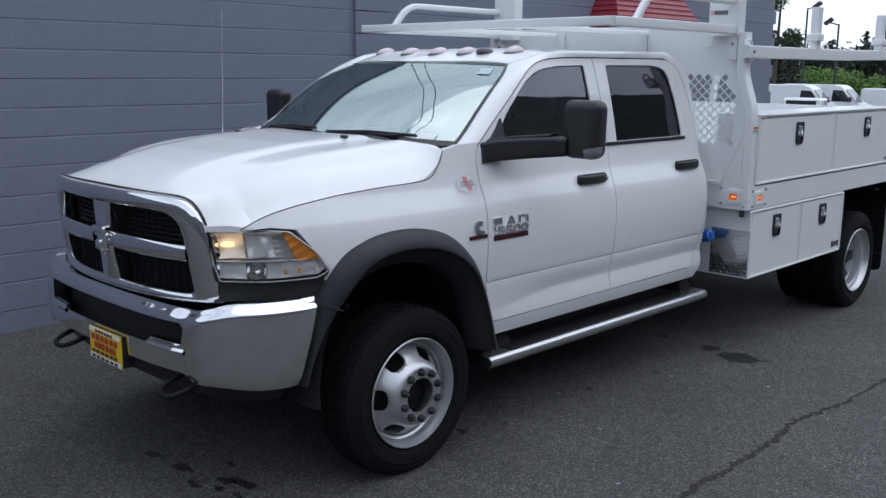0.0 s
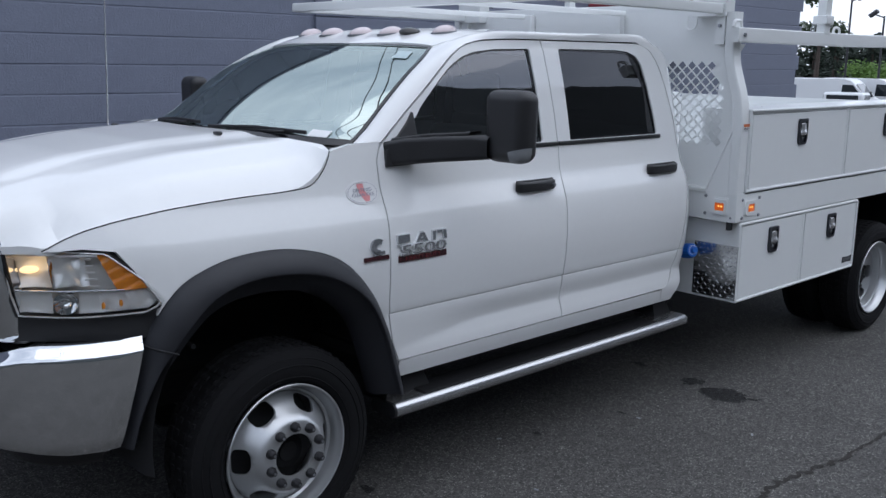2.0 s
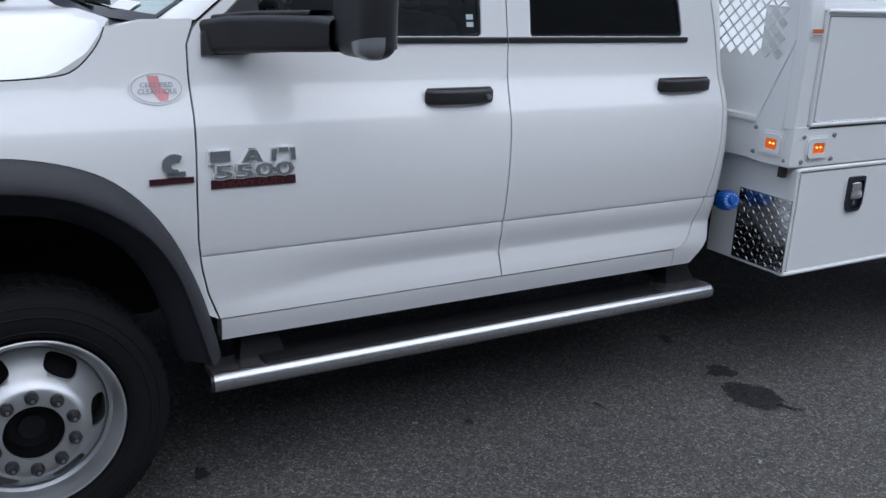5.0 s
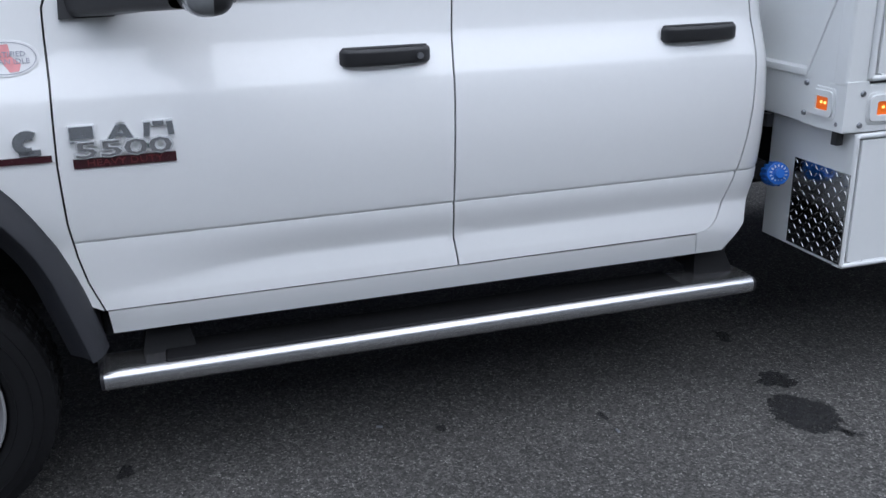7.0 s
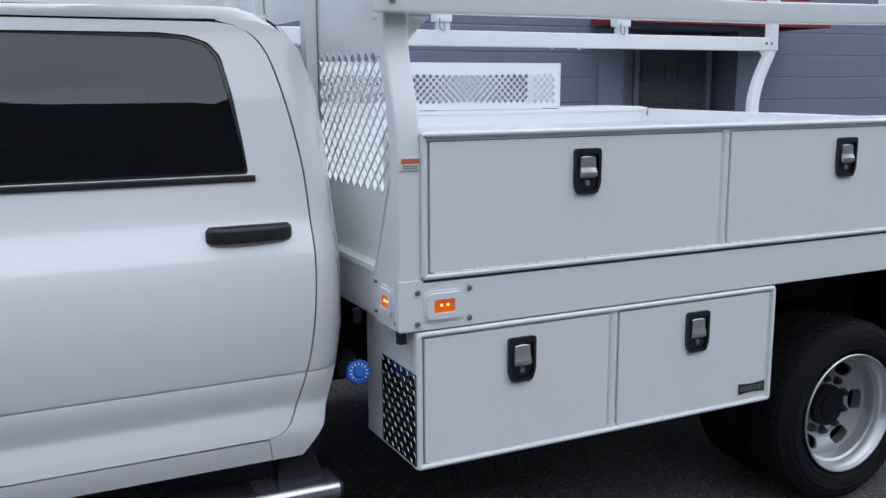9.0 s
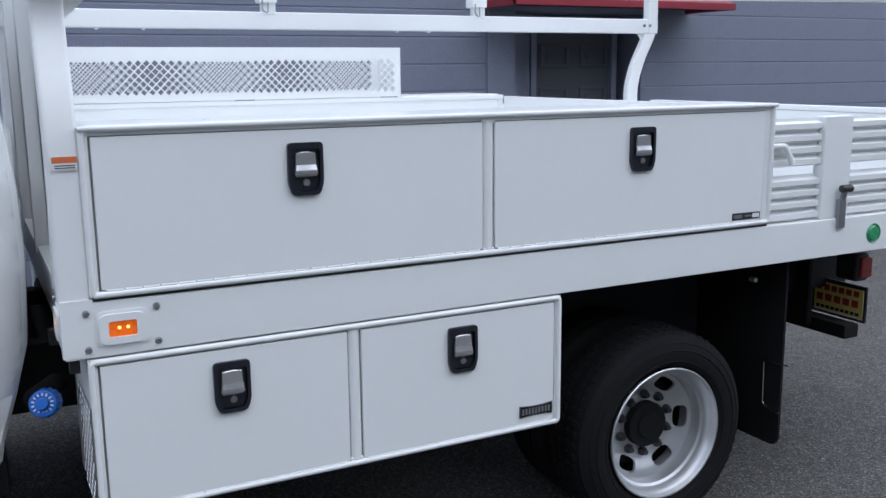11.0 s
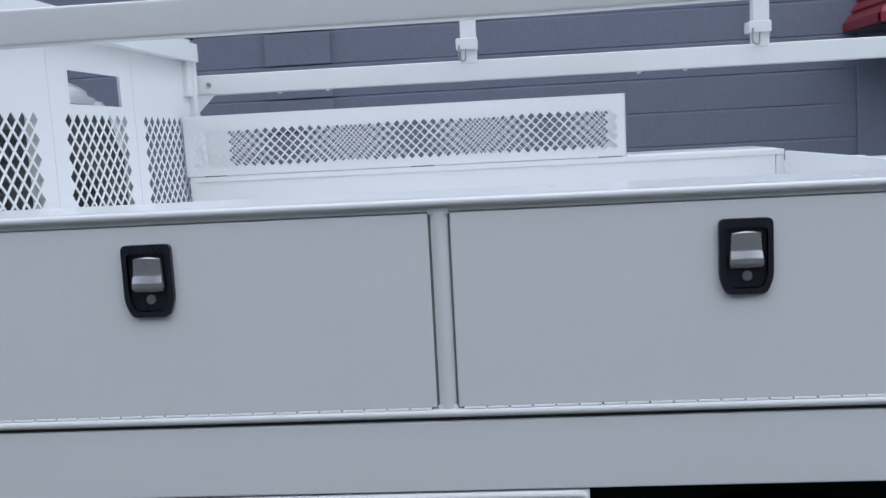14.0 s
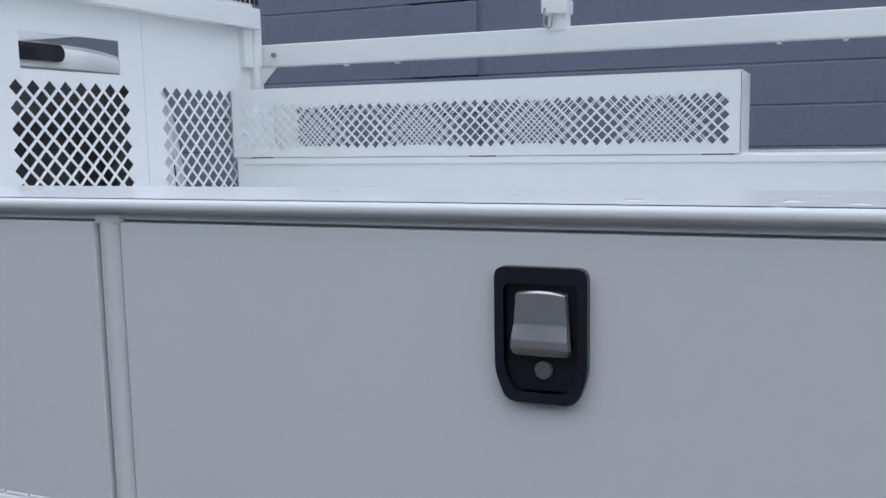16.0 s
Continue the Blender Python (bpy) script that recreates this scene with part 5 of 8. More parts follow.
# badges and stickers on the side
def plate_on_side(y0, y1, z0, z1, off, thick=0.005):
    return sheet([(y0, z0), (y1, z0), (y1, z1), (y0, z1)], skin(off), (), 0.05, depth=(-thick, 0, 0))


bx = side(0.68, 1.09) + 0.006
badge = part("model_badge", plate_on_side(0.552, 0.815, 1.052, 1.078, 0.004), DARKRED, fd[0], "chrome model badge with a dark red bar")
for i, (y0, y1) in enumerate(((0.548, 0.615), (0.640, 0.715), (0.735, 0.818))):
    b = bmesh.new()
    if i == 0:
        polys = [[(y0, 1.13), (y1, 1.13), (y1, 1.165), (y0, 1.165)], [(y0, 1.126), (y1 - 0.02, 1.126), (y1, 1.121), (y0, 1.121)]]
    elif i == 1:
        polys = [[(y0, 1.121), (y0 + 0.02, 1.121), (y0 + 0.05, 1.165), (y0 + 0.03, 1.165)], [(y1 - 0.02, 1.121), (y1, 1.121), (y1 - 0.022, 1.165), (y1 - 0.045, 1.165)], [(y0 + 0.02, 1.130), (y1 - 0.02, 1.130), (y1 - 0.024, 1.142), (y0 + 0.026, 1.142)]]
    else:
        polys = [[(y0, 1.121), (y0 + 0.018, 1.121), (y0 + 0.024, 1.165), (y0 + 0.004, 1.165)], [(y1 - 0.018, 1.121), (y1, 1.121), (y1 - 0.002, 1.165), (y1 - 0.022, 1.165)], [(y0 + 0.024, 1.150), (y1 - 0.022, 1.150), (y1 - 0.022, 1.165), (y0 + 0.024, 1.165)]]
    face = bmesh.new()
    for q in polys:
        merge(b, sheet(q, skin(0.008), (), 0.05, depth=(-0.008, 0, 0)))
        c = Vector(np.mean(q, axis=0))
        merge(face, sheet([tuple(Vector(k) + (c - Vector(k)).normalized() * 0.0042) for k in q], skin(0.0105), (), 0.05, depth=(-0.003, 0, 0)))
    # pale layer under a grey face draws the edge highlight
    part("badge_shape", b, BADGE, fd[0], "plain badge shape, bright chrome edge shine in its colour")
    part("badge_face", face, BADGEFACE, fd[0], "badge face, dark chrome reflection in its grey")
for i, digit in enumerate("5500"):
    lettering(digit, 0.062, 0.004, facing_x(0.683 + (i - 1.5) * 0.0625, 1.099, bx + 0.002) @ Matrix.Diagonal((2.15, 0.95, 1, 1)), BADGE, "number_badge", fd[0], "raised digit, bright chrome edge shine in its colour", 0.0030)
    lettering(digit, 0.062, 0.0052, facing_x(0.683 + (i - 1.5) * 0.0625, 1.099, bx + 0.002) @ Matrix.Diagonal((2.15, 0.95, 1, 1)), BADGEFACE, "digit_face", fd[0], "badge face, dark chrome reflection in its grey", 0.0006)
lettering("HEAVY DUTY", 0.024, 0.001, facing_x(0.683, 1.0645, bx + 0.0005) @ Matrix.Diagonal((1.35, 1, 1, 1)), DIMRED, "badge_words", fd[0])
part("engine_badge_bar", plate_on_side(0.375, 0.502, 1.077, 1.094, 0.006), DARKRED, truck, "dark red badge bar")
eb2 = bmesh.new()
arc = [(0.448 + 0.036 * math.cos(radians(a)), 1.131 + 0.032 * math.sin(radians(a))) for a in range(50, 300, 20)]
arc2 = [(0.452 + 0.014 * math.cos(radians(a)), 1.129 + 0.011 * math.sin(radians(a))) for a in range(290, 40, -20)]
merge(eb2, sheet(arc + arc2, skin(0.010), (), 0.03, depth=(-0.01, 0, 0)))
merge(eb2, sheet([(0.425, 1.098), (0.478, 1.098), (0.478, 1.112), (0.425, 1.112)], skin(0.010), (), 0.03, depth=(-0.01, 0, 0)))
part("engine_badge", eb2, BADGEFACE, truck, "plain chrome curved badge")
ov = [(0.425 + 0.078 * math.cos(a), 1.341 + 0.045 * math.sin(a)) for a in np.linspace(0, 2 * math.pi, 32, endpoint=False)]
sticker = part("oval_sticker", sheet(ov, skin(0.003), (), 0.03, depth=(-0.002, 0, 0)), WHITE, truck, "white oval sticker with red and blue print")
ring = [(0.425 + 0.072 * math.cos(a), 1.341 + 0.040 * math.sin(a)) for a in np.linspace(0, 2 * math.pi, 32, endpoint=False)]
ring2 = [(0.425 + 0.0703 * math.cos(a), 1.341 + 0.0386 * math.sin(a)) for a in np.linspace(0, 2 * math.pi, 32, endpoint=False)]
part("sticker_ring", sheet(ring, skin(0.0045), [ring2], 0.05), PALEINK, sticker)
part("sticker_patch", sheet([(0.40, 1.375), (0.432, 1.375), (0.436, 1.345), (0.458, 1.325), (0.452, 1.308), (0.43, 1.306), (0.408, 1.338)], skin(0.0045), (), 0.05), PINKINK, sticker)
tilt = Matrix.Rotation(radians(-24), 4, "Y")
for words, z in (("CERTIFIED", 1.350), ("CLEAN IDLE", 1.332)):
    lettering(words, 0.0195, 0.0004, Matrix.Translation((side(0.425, z) + 0.006, 0.425, z)) @ tilt @ facing_x(0, 0, 0) @ Matrix.Diagonal((1.05, 1, 1, 1)), PALEINK, "sticker_words", sticker)

# side steps
def step_bar(sgn):
    fix = mirrored if sgn < 0 else (lambda b: b)
    prof = [(a + 0.0, c) for a, c in rounded(0.165, 0.064, 0.030, 5)]
    sb_ = part("side_step", fix(sweep([(0.925, 0.545, 0.420), (0.925, 2.712, 0.420)], prof)), BRUSHED, truck, "polished oval side step with a black tread pad")
    part("tread_pad", fix(block(0.845, 0.986, 0.72, 2.44, 0.436, 0.459, 0.009, 3)), UNDER, sb_, "black tread pad")
    for y0, y1 in ((0.535, 0.552), (2.708, 2.724)):
        part("end_cap", fix(sweep([(0.925, y0, 0.420), (0.925, y1, 0.420)], [(a * 0.97, c * 0.96) for a, c in prof])), BLACK, sb_, "black end cap")
    for y in (0.735, 2.605):
        bb = bmesh.new()
        block(0.70, 0.90, y - 0.05, y + 0.05, 0.445, 0.475, 0.006, 2, bb)
        merge(bb, loft([[(x, y - w, z), (x, y + w, z), (x - 0.07, y + w, z), (x - 0.07, y - w, z)] for x, w, z in ((0.915, 0.078, 0.447), (0.905, 0.074, 0.47), (0.87, 0.052, 0.55), (0.86, 0.05, 0.60))], True))
        part("bracket", fix(bb), UNDER, sb_, "black bracket")


step_bar(1)
step_bar(-1)


# wheels
def tyre_profile(w, out):
    """(radius, outward) from the outer bead over the tread to the inner bead."""
    return [(0.262, out - 0.012), (0.275, out + 0.004), (0.295, out + 0.012), (0.325, out + 0.016), (0.355, out + 0.010), (0.378, out - 0.002), (0.394, out - 0.014), (0.398, out - 0.032), (0.398, out - 0.058), (0.388, out - 0.060), (0.388, out - 0.070), (0.399, out - 0.072), (0.399, out - w / 2 - 0.008), (0.389, out - w / 2 - 0.006), (0.389, out - w / 2 + 0.006), (0.399, out - w / 2 + 0.008), (0.399, out - w + 0.072), (0.388, out - w + 0.070), (0.388, out - w + 0.060), (0.398, out - w + 0.058), (0.394, out - w + 0.014), (0.355, out - w - 0.010), (0.29, out - w - 0.012), (0.262, out - w + 0.012)]


def rim_face(r_in, r_out, axial, holes, hole_r, hole_w, hole_h):
    outer = [(r_out * math.cos(a), r_out * math.sin(a)) for a in np.linspace(0, 2 * math.pi, 100, endpoint=False)]
    cut = [[(r_in * math.cos(a), r_in * math.sin(a)) for a in np.linspace(0, 2 * math.pi, 32, endpoint=False)]]
    for k in range(holes):
        a = 2 * math.pi * k / holes
        c, s = math.cos(a), math.sin(a)
        lobe = lambda v: math.copysign(abs(v) ** 0.62, v)
        cut.append([((hole_r + hole_h * lobe(math.cos(q))) * c - hole_w * lobe(math.sin(q)) * s, (hole_r + hole_h * lobe(math.cos(q))) * s + hole_w * lobe(math.sin(q)) * c) for q in np.linspace(0, 2 * math.pi, 28, endpoint=False)])
    return sheet(outer, lambda u, v: (axial(math.hypot(u, v)), u, v), cut, 0.0075, depth=(-0.012, 0, 0), edge=0.012)


def wheel(name, y, sgn, front):
    """A dual-type steel wheel: convex in front, dished at the rear."""
    fix = mirrored if sgn < 0 else (lambda b: b)
    x, zc = (0.985, AXLE_Z - 0.004) if front else (1.122, 0.354)
    def at(b):
        bmesh.ops.transform(b, matrix=Matrix.Translation((x, y, zc)), verts=b.verts)
        return fix(b)
    wh = part(name, at(lathe([(0.262, 0.002), (0.2635, 0.009), (0.2605, 0.0125), (0.2555, 0.011), (0.252, 0.004), (0.247, -0.012), (0.238, -0.020), (0.234, -0.045), (0.224, -0.052), (0.221, -0.075), (0.216, -0.12 if not front else -0.085), (0.214, -0.16)], 64)), RIMMETAL, truck, "silver painted steel wheel, " + ("convex" if front else "deeply dished"))
    tb = lathe(tyre_profile(0.225, 0.0), 72, True)
    part("tyre", at(tb), RUBBER, wh, "black ribbed truck tyre")
    lug = bmesh.new()
    for k in range(58):
        a = 2 * math.pi * k / 58
        for ax, r, w, h in ((-0.024, 0.393, 0.028, 0.009), (-0.2, 0.393, 0.028, 0.009)):
            b = block(-w / 2, w / 2, -0.0145, 0.0145, -h, h * 0.25, 0.003, 1)
            merge(lug, b, Matrix.Translation((ax, 0, 0)) @ Matrix.Rotation(a, 4, "X") @ Matrix.Translation((0, 0, r)))
        for ax in (-0.047, -0.086, -0.135, -0.176):
            b = block(-0.012, 0.012, -0.012, 0.010, -0.006, 0.0055, 0.002, 1)
            merge(lug, b, Matrix.Translation((ax, 0, 0)) @ Matrix.Rotation(a + 0.03, 4, "X") @ Matrix.Translation((0, 0, 0.398)))
    tagged(part("tread_pattern", at(lug), RUBBER, wh), kind="stuff")
    ridge = bmesh.new()
    for r, o in ((0.290, 0.014), (0.335, 0.0185), (0.362, 0.010)):
        merge(ridge, lathe([(r - 0.003, o - 0.004), (r, o), (r + 0.003, o - 0.004)], 72))
    part("sidewall_rib", at(ridge), RUBBER, wh)
    if front:
        shape = np.array(smooth_line([(0.0, 0.050), (0.07, 0.050), (0.122, 0.049), (0.134, 0.046), (0.144, 0.038), (0.154, 0.026), (0.178, -0.008), (0.205, -0.040), (0.222, -0.060)], 6))
        prof = lambda r: float(np.interp(r, shape[:, 0], shape[:, 1]))
        part("disc", at(rim_face(0.083, 0.221, prof, 6, 0.187, 0.050, 0.026)), RIMMETAL, wh)
        hub_r, hub_a, lug_r = 0.070, 0.0, 0.112
    else:
        shape = np.array(smooth_line([(0.0, -0.135), (0.11, -0.135), (0.128, -0.136), (0.140, -0.133), (0.16, -0.124), (0.19, -0.108), (0.22, -0.098)], 6))
        prof = lambda r: float(np.interp(r, shape[:, 0], shape[:, 1]))
        part("disc", at(rim_face(0.092, 0.217, prof, 6, 0.175, 0.046, 0.027)), RIMMETAL, wh)
        hub_r, hub_a, lug_r = 0.092, -0.100, 0.120
    part("hub", at(cylinder((hub_a - 0.16, 0, 0), (hub_a, 0, 0), hub_r, segs=32, bevel=0.006)), HUBBLACK, wh, "black hub")
    part("hub_cap", at(cylinder((hub_a - 0.005, 0, 0), (hub_a + 0.008, 0, 0), hub_r * 0.55, segs=24, bevel=0.004)), UNDER if front else HUBBLACK, wh)
    part("drum", at(lathe([(0.0, -0.10), (0.17, -0.10), (0.20, -0.12), (0.21, -0.2)] if front else [(0.0, -0.17), (0.18, -0.17), (0.20, -0.2)], 32)), CAVITY, wh)
    for k in range(10):
        a = 2 * math.pi * (k + 0.5) / 10
        cy, cz = lug_r * math.cos(a), lug_r * math.sin(a)
        base = prof(lug_r)
        nb = cylinder((base, cy, cz), (base + 0.012, cy, cz), 0.019, segs=12)
        merge(nb, cylinder((base + 0.010, cy, cz), (base + 0.030, cy, cz), 0.018, 0.0105, segs=10))
        part("lug_nut", at(nb), NUT, wh, "dark lug nut")
    if front:
        for k in range(10):
            a = 2 * math.pi * (k + 0.5) / 10
            part("stud_end", at(cylinder((0.07, lug_r * math.cos(a), lug_r * math.sin(a)), (0.083, lug_r * math.cos(a), lug_r * math.sin(a)), 0.0055, segs=8)), STEELBOLT, wh)
    else:
        ib = lathe(tyre_profile(0.225, -0.29), 60, True)
        part("inner_tyre", at(ib), RUBBER, wh, "inner twin tyre")
    return wh


for s in (1, -1):
    wheel("front_wheel", AXLE_F, s, True)
    wheel("rear_wheel", AXLE_R, s, False)

# chassis
for s in (1, -1):
    part("frame_rail", block(s * 0.43 - 0.04, s * 0.43 + 0.04, -0.85, 6.75, 0.62, 0.86, 0.01), UNDER, truck, "black frame rail")
for y in (-0.8, 0.6, 1.8, 2.9, 4.2, 5.6, 6.7):
    part("frame_cross_member", block(-0.385, 0.385, y - 0.05, y + 0.05, 0.66, 0.80, 0.01), UNDER, truck)
for y, w in ((AXLE_F, 0.9), (AXLE_R, 0.85)):
    ab = cylinder((-w, y, AXLE_Z), (w, y, AXLE_Z), 0.055)
    merge(ab, cylinder((-0.17, y, AXLE_Z), (0.17, y, AXLE_Z), 0.17, segs=24, bevel=0.05))
    part("axle", ab, UNDER, truck, "black axle")
part("underbody", block(-0.86, 0.86, 0.55, 2.70, 0.50, 0.62, 0.02), UNDER, truck, "black underbody")
part("engine_block", block(-0.42, 0.42, -0.82, 0.55, 0.45, 1.05, 0.05), UNDER, truck, "dark engine")
part("fuel_tank", block(-0.85, -0.35, 2.9, 4.3, 0.45, 0.85, 0.05), UNDER, truck, "black fuel tank")
part("rear_inner_shield", block(0.30, 0.72, 4.47, 5.62, 0.88, 0.95, 0.005), UNDER, truck, "black inner fender panel")
both_sides("rear_wheel_well", lambda: block(0.585, 0.60, 4.46, 5.61, 0.40, 0.98, 0.003), CAVITY, label="black wall of the rear wheel well")
both_sides("leaf_spring", lambda: sweep([(0.52, 4.35, 0.60), (0.52, 4.7, 0.50), (0.52, 5.02, 0.47), (0.52, 5.35, 0.50), (0.52, 5.7, 0.60)], rounded(0.08, 0.06, 0.01)), UNDER, label="black leaf spring")
part("fender_bracket", cylinder((-0.1, 0, 0), (0.1, 0, 0), 0.01), UNDER, truck).matrix_basis = pose(0.82, -0.32, 0.86)

# cabin
part("cabin_floor", block(-0.86, 0.86, 0.50, 2.66, 0.62, 0.66, 0), CAVITY, truck, "dark cabin floor")
part("cabin_rear_wall", block(-0.82, 0.82, 2.655, 2.70, 0.64, 1.50, 0.01), TRIM, truck, "grey cabin rear wall")
part("headliner", block(-0.72, 0.72, 1.25, 2.60, 1.90, 1.925, 0.01), TRIM, truck, "grey headliner")
db = block(-0.80, 0.80, 0.40, 0.86, 1.06, 1.42, 0.05, 3)
part("dashboard", db, CAVITY, truck, "dark dashboard")
part("cluster_hood", block(0.20, 0.62, 0.52, 0.80, 1.40, 1.49, 0.04, 3), CAVITY, truck)
stw = bmesh.new()
ringp = [(0.42 + 0.19 * math.cos(a), 0.92 + 0.05 * math.sin(a), 1.38 + 0.18 * math.sin(a)) for a in np.linspace(0, 2 * math.pi, 33)]
merge(stw, sweep(ringp, circle(0.016, 8), False, up=(0, 1, 0.3)))
block(0.34, 0.50, 0.88, 0.93, 1.34, 1.43, 0.02, 2, stw)
block(0.24, 0.60, 0.89, 0.915, 1.365, 1.395, 0.008, 2, stw)
part("steering_wheel", stw, CAVITY, truck, "black steering wheel")
for x, y, w in ((0.42, 1.35, 0.26), (-0.42, 1.35, 0.26), (0.0, 2.25, 0.62)):
    st = bmesh.new()
    block(x - w, x + w, y - 0.42, y + 0.05, 0.92, 1.08, 0.05, 3, st)
    k = bmesh.new()
    block(x - w, x + w, y, y + 0.14, 1.0, 1.56, 0.05, 3, k)
    bmesh.ops.transform(k, matrix=Matrix.Translation((0, y, 1.0)) @ Matrix.Rotation(radians(-12), 4, "X") @ Matrix.Translation((0, -y, -1.0)), verts=k.verts)
    merge(st, k)
    for hx in ((x,) if w < 0.5 else (-0.42, 0.42)):
        block(hx - 0.13, hx + 0.13, y + 0.15, y + 0.26, 1.59, 1.78, 0.04, 3, st)
    part("seat", st, CABINCLOTH, truck, "grey cloth seat")
# black pane widened past the glass: shade on the cab back put into colour
part("rear_pane", loft([[(x, y - 0.014 * abs(x / 0.72) ** 4, z) for x in np.linspace(-w, w, 16)] for w, y, z in ((0.70, 2.814, 1.40), (0.705, 2.793, 1.60), (0.715, 2.759, 1.74), (0.70, 2.712, 1.87), (0.68, 2.690, 1.90))]), GLOSSBLACK, truck, "dark rear window, widened to shade the cab back")
part("roof_header", loft([[(x, 2.695 - 0.075 * (x / 0.66) ** 2, roof_z(x, 2.64) - 0.012), (x, 2.722 - 0.075 * (x / 0.66) ** 2, 1.955), (x, 2.724 - 0.075 * (x / 0.66) ** 2, 1.925)] for x in np.linspace(-0.66, 0.66, 15)]), PAINT, truck, "white rear edge of the cab roof")
part("brake_lamp", sweep([(0, 2.70, 1.972), (0, 2.731, 1.972)], rounded(0.48, 0.055, 0.026, 5), True, up=(0, 0, 1)), GLOSSBLACK, truck, "dark high brake lamp")
REAR_EDGE = [(2.602, 0.552), (2.672, 0.649), (2.682, 0.70), (2.728, 0.832), (2.768, 0.96), (2.782, 1.14), (2.785, 1.22), (2.783, 1.40), (2.762, 1.60), (2.728, 1.74), (2.68, 1.87), (2.625, 1.945)]
back = []
for y, z in REAR_EDGE:
    x = side(y, z)
    half = [(x - 0.001, y - 0.010), (x - 0.03, y + 0.014), (x - 0.10, y + 0.022), (0.3, y + 0.026)]
    back.append([(-a, b, z) for a, b in half] + [(a, b, z) for a, b in reversed(half)])
part("cab_back_lining", loft([[(x * 0.97, y - 0.03, z) for x, y, z in row] for row in back]), CAVITY, truck, "dark lining behind the seats")
part("cab_back", loft(back), PAINT, truck, "white back of the cab")

# louvred slats behind the front window, added to imitate a striped reflection
for s in (1, -1):
    vx = s * 0.835
    stripe_frame = part("reflection_slats", sweep([(vx, 1.00, 1.450), (vx, 1.00, 1.517), (vx, 1.182, 1.517), (vx, 1.182, 1.450)], rounded(0.012, 0.010, 0.003, 2), up=(1, 0, 0.01)), TRIM, truck, "dark grey slats imitating a striped reflection in the window")
    for z in (1.466, 1.482, 1.499):
        part("slat", block(vx - 0.006, vx + 0.006, 1.005, 1.177, z - 0.002, z + 0.002, 0), TRIM, stripe_frame)

# blue fluid filler cap behind the cab
bc, ribs_ = bmesh.new(), bmesh.new()
merge(bc, cylinder((0.88, 2.79, 0.80), (0.955, 2.768, 0.822), 0.040, segs=20, bevel=0.006))
for k in range(14):
    a = 2 * math.pi * k / 14
    b = block(-0.004, 0.004, -0.005, 0.005, -0.024, 0.024, 0.002, 1)
    m = Matrix.Translation((0.918, 2.779, 0.811)) @ Vector((0.94, -0.27, 0.2)).to_track_quat("Z", "Y").to_matrix().to_4x4() @ Matrix.Rotation(a, 4, "Z") @ Matrix.Translation((0.039, 0, 0))
    merge(ribs_, b, m)
cap = part("filler_cap", bc, BLUE, truck, "ribbed blue fluid filler cap")
tagged(part("cap_grip", ribs_, BLUE, cap), kind="stuff")
marks = bmesh.new()
for k in range(14):
    a = 2 * math.pi * (k + 0.5) / 14
    m = Matrix.Translation((0.9555, 2.7678, 0.8222)) @ Vector((0.94, -0.27, 0.2)).to_track_quat("Z", "Y").to_matrix().to_4x4() @ Matrix.Rotation(a, 4, "Z") @ Matrix.Translation((0.027, 0, 0))
    merge(marks, block(-0.0042, 0.0042, -0.0022, 0.0022, -0.001, 0.0012, 0), m)
tagged(part("cap_print", marks, WHITE, cap), kind="stuff")
cap.location = (0.005, 0.036, -0.014)
part("cap_knob", cylinder((0.95, 2.77, 0.82), (0.972, 2.764, 0.827), 0.018, segs=16, bevel=0.004), BLUE, cap)
part("filler_neck", cylinder((0.70, 2.86, 0.78), (0.89, 2.79, 0.803), 0.035, segs=16), UNDER, truck, "black filler neck")


# ---- contractor body behind the cab ----
BX, BY0, BY1, RAIL_Z0, RAIL_Z1 = 1.18, 2.86, 6.78, 0.985, 1.140
BOX_Y0, BOX_Y1, BOX_Z1, BOX_IN = 2.935, 5.418, 1.612, 0.885


def rails():
    for s in (1, -1):
        b = block(min(s * 1.09, s * BX), max(s * 1.09, s * BX), BY0, BY1, RAIL_Z0, RAIL_Z1, 0.006, 2)
        part("side_rail", b, COAT, truck, "white side rail of the bed")
    part("front_rail", block(-1.085, 1.085, 2.876, 2.93, RAIL_Z0, RAIL_Z1, 0.005), COAT, truck, "white front rail of the bed")
    part("rear_rail", block(-1.085, 1.085, BY1 - 0.09, BY1, RAIL_Z0 - 0.02, RAIL_Z1, 0.006), COAT, truck, "white rear rail of the bed")
    part("bed_floor", block(-1.088, 1.088, 2.935, BY1 - 0.092, 1.085, 1.128, 0.002), COAT, truck, "white bed floor")
    for y in np.arange(3.1, 6.7, 0.42):
        part("cross_member", block(-1.08, 1.08, y - 0.03, y + 0.03, 0.985, 1.083, 0.003), UNDER, truck)


rails()


def hinge(bm, y0, y1, z, x):
    """A piano hinge: knuckles along the lower edge."""
    n = max(2, int((y1 - y0) / 0.048))
    for i in range(n):
        a = y0 + (y1 - y0) * i / n
        merge(bm, cylinder((x - 0.002, a + 0.0018, z), (x - 0.002, a + (y1 - y0) / n - 0.0018, z), 0.0042, segs=8))


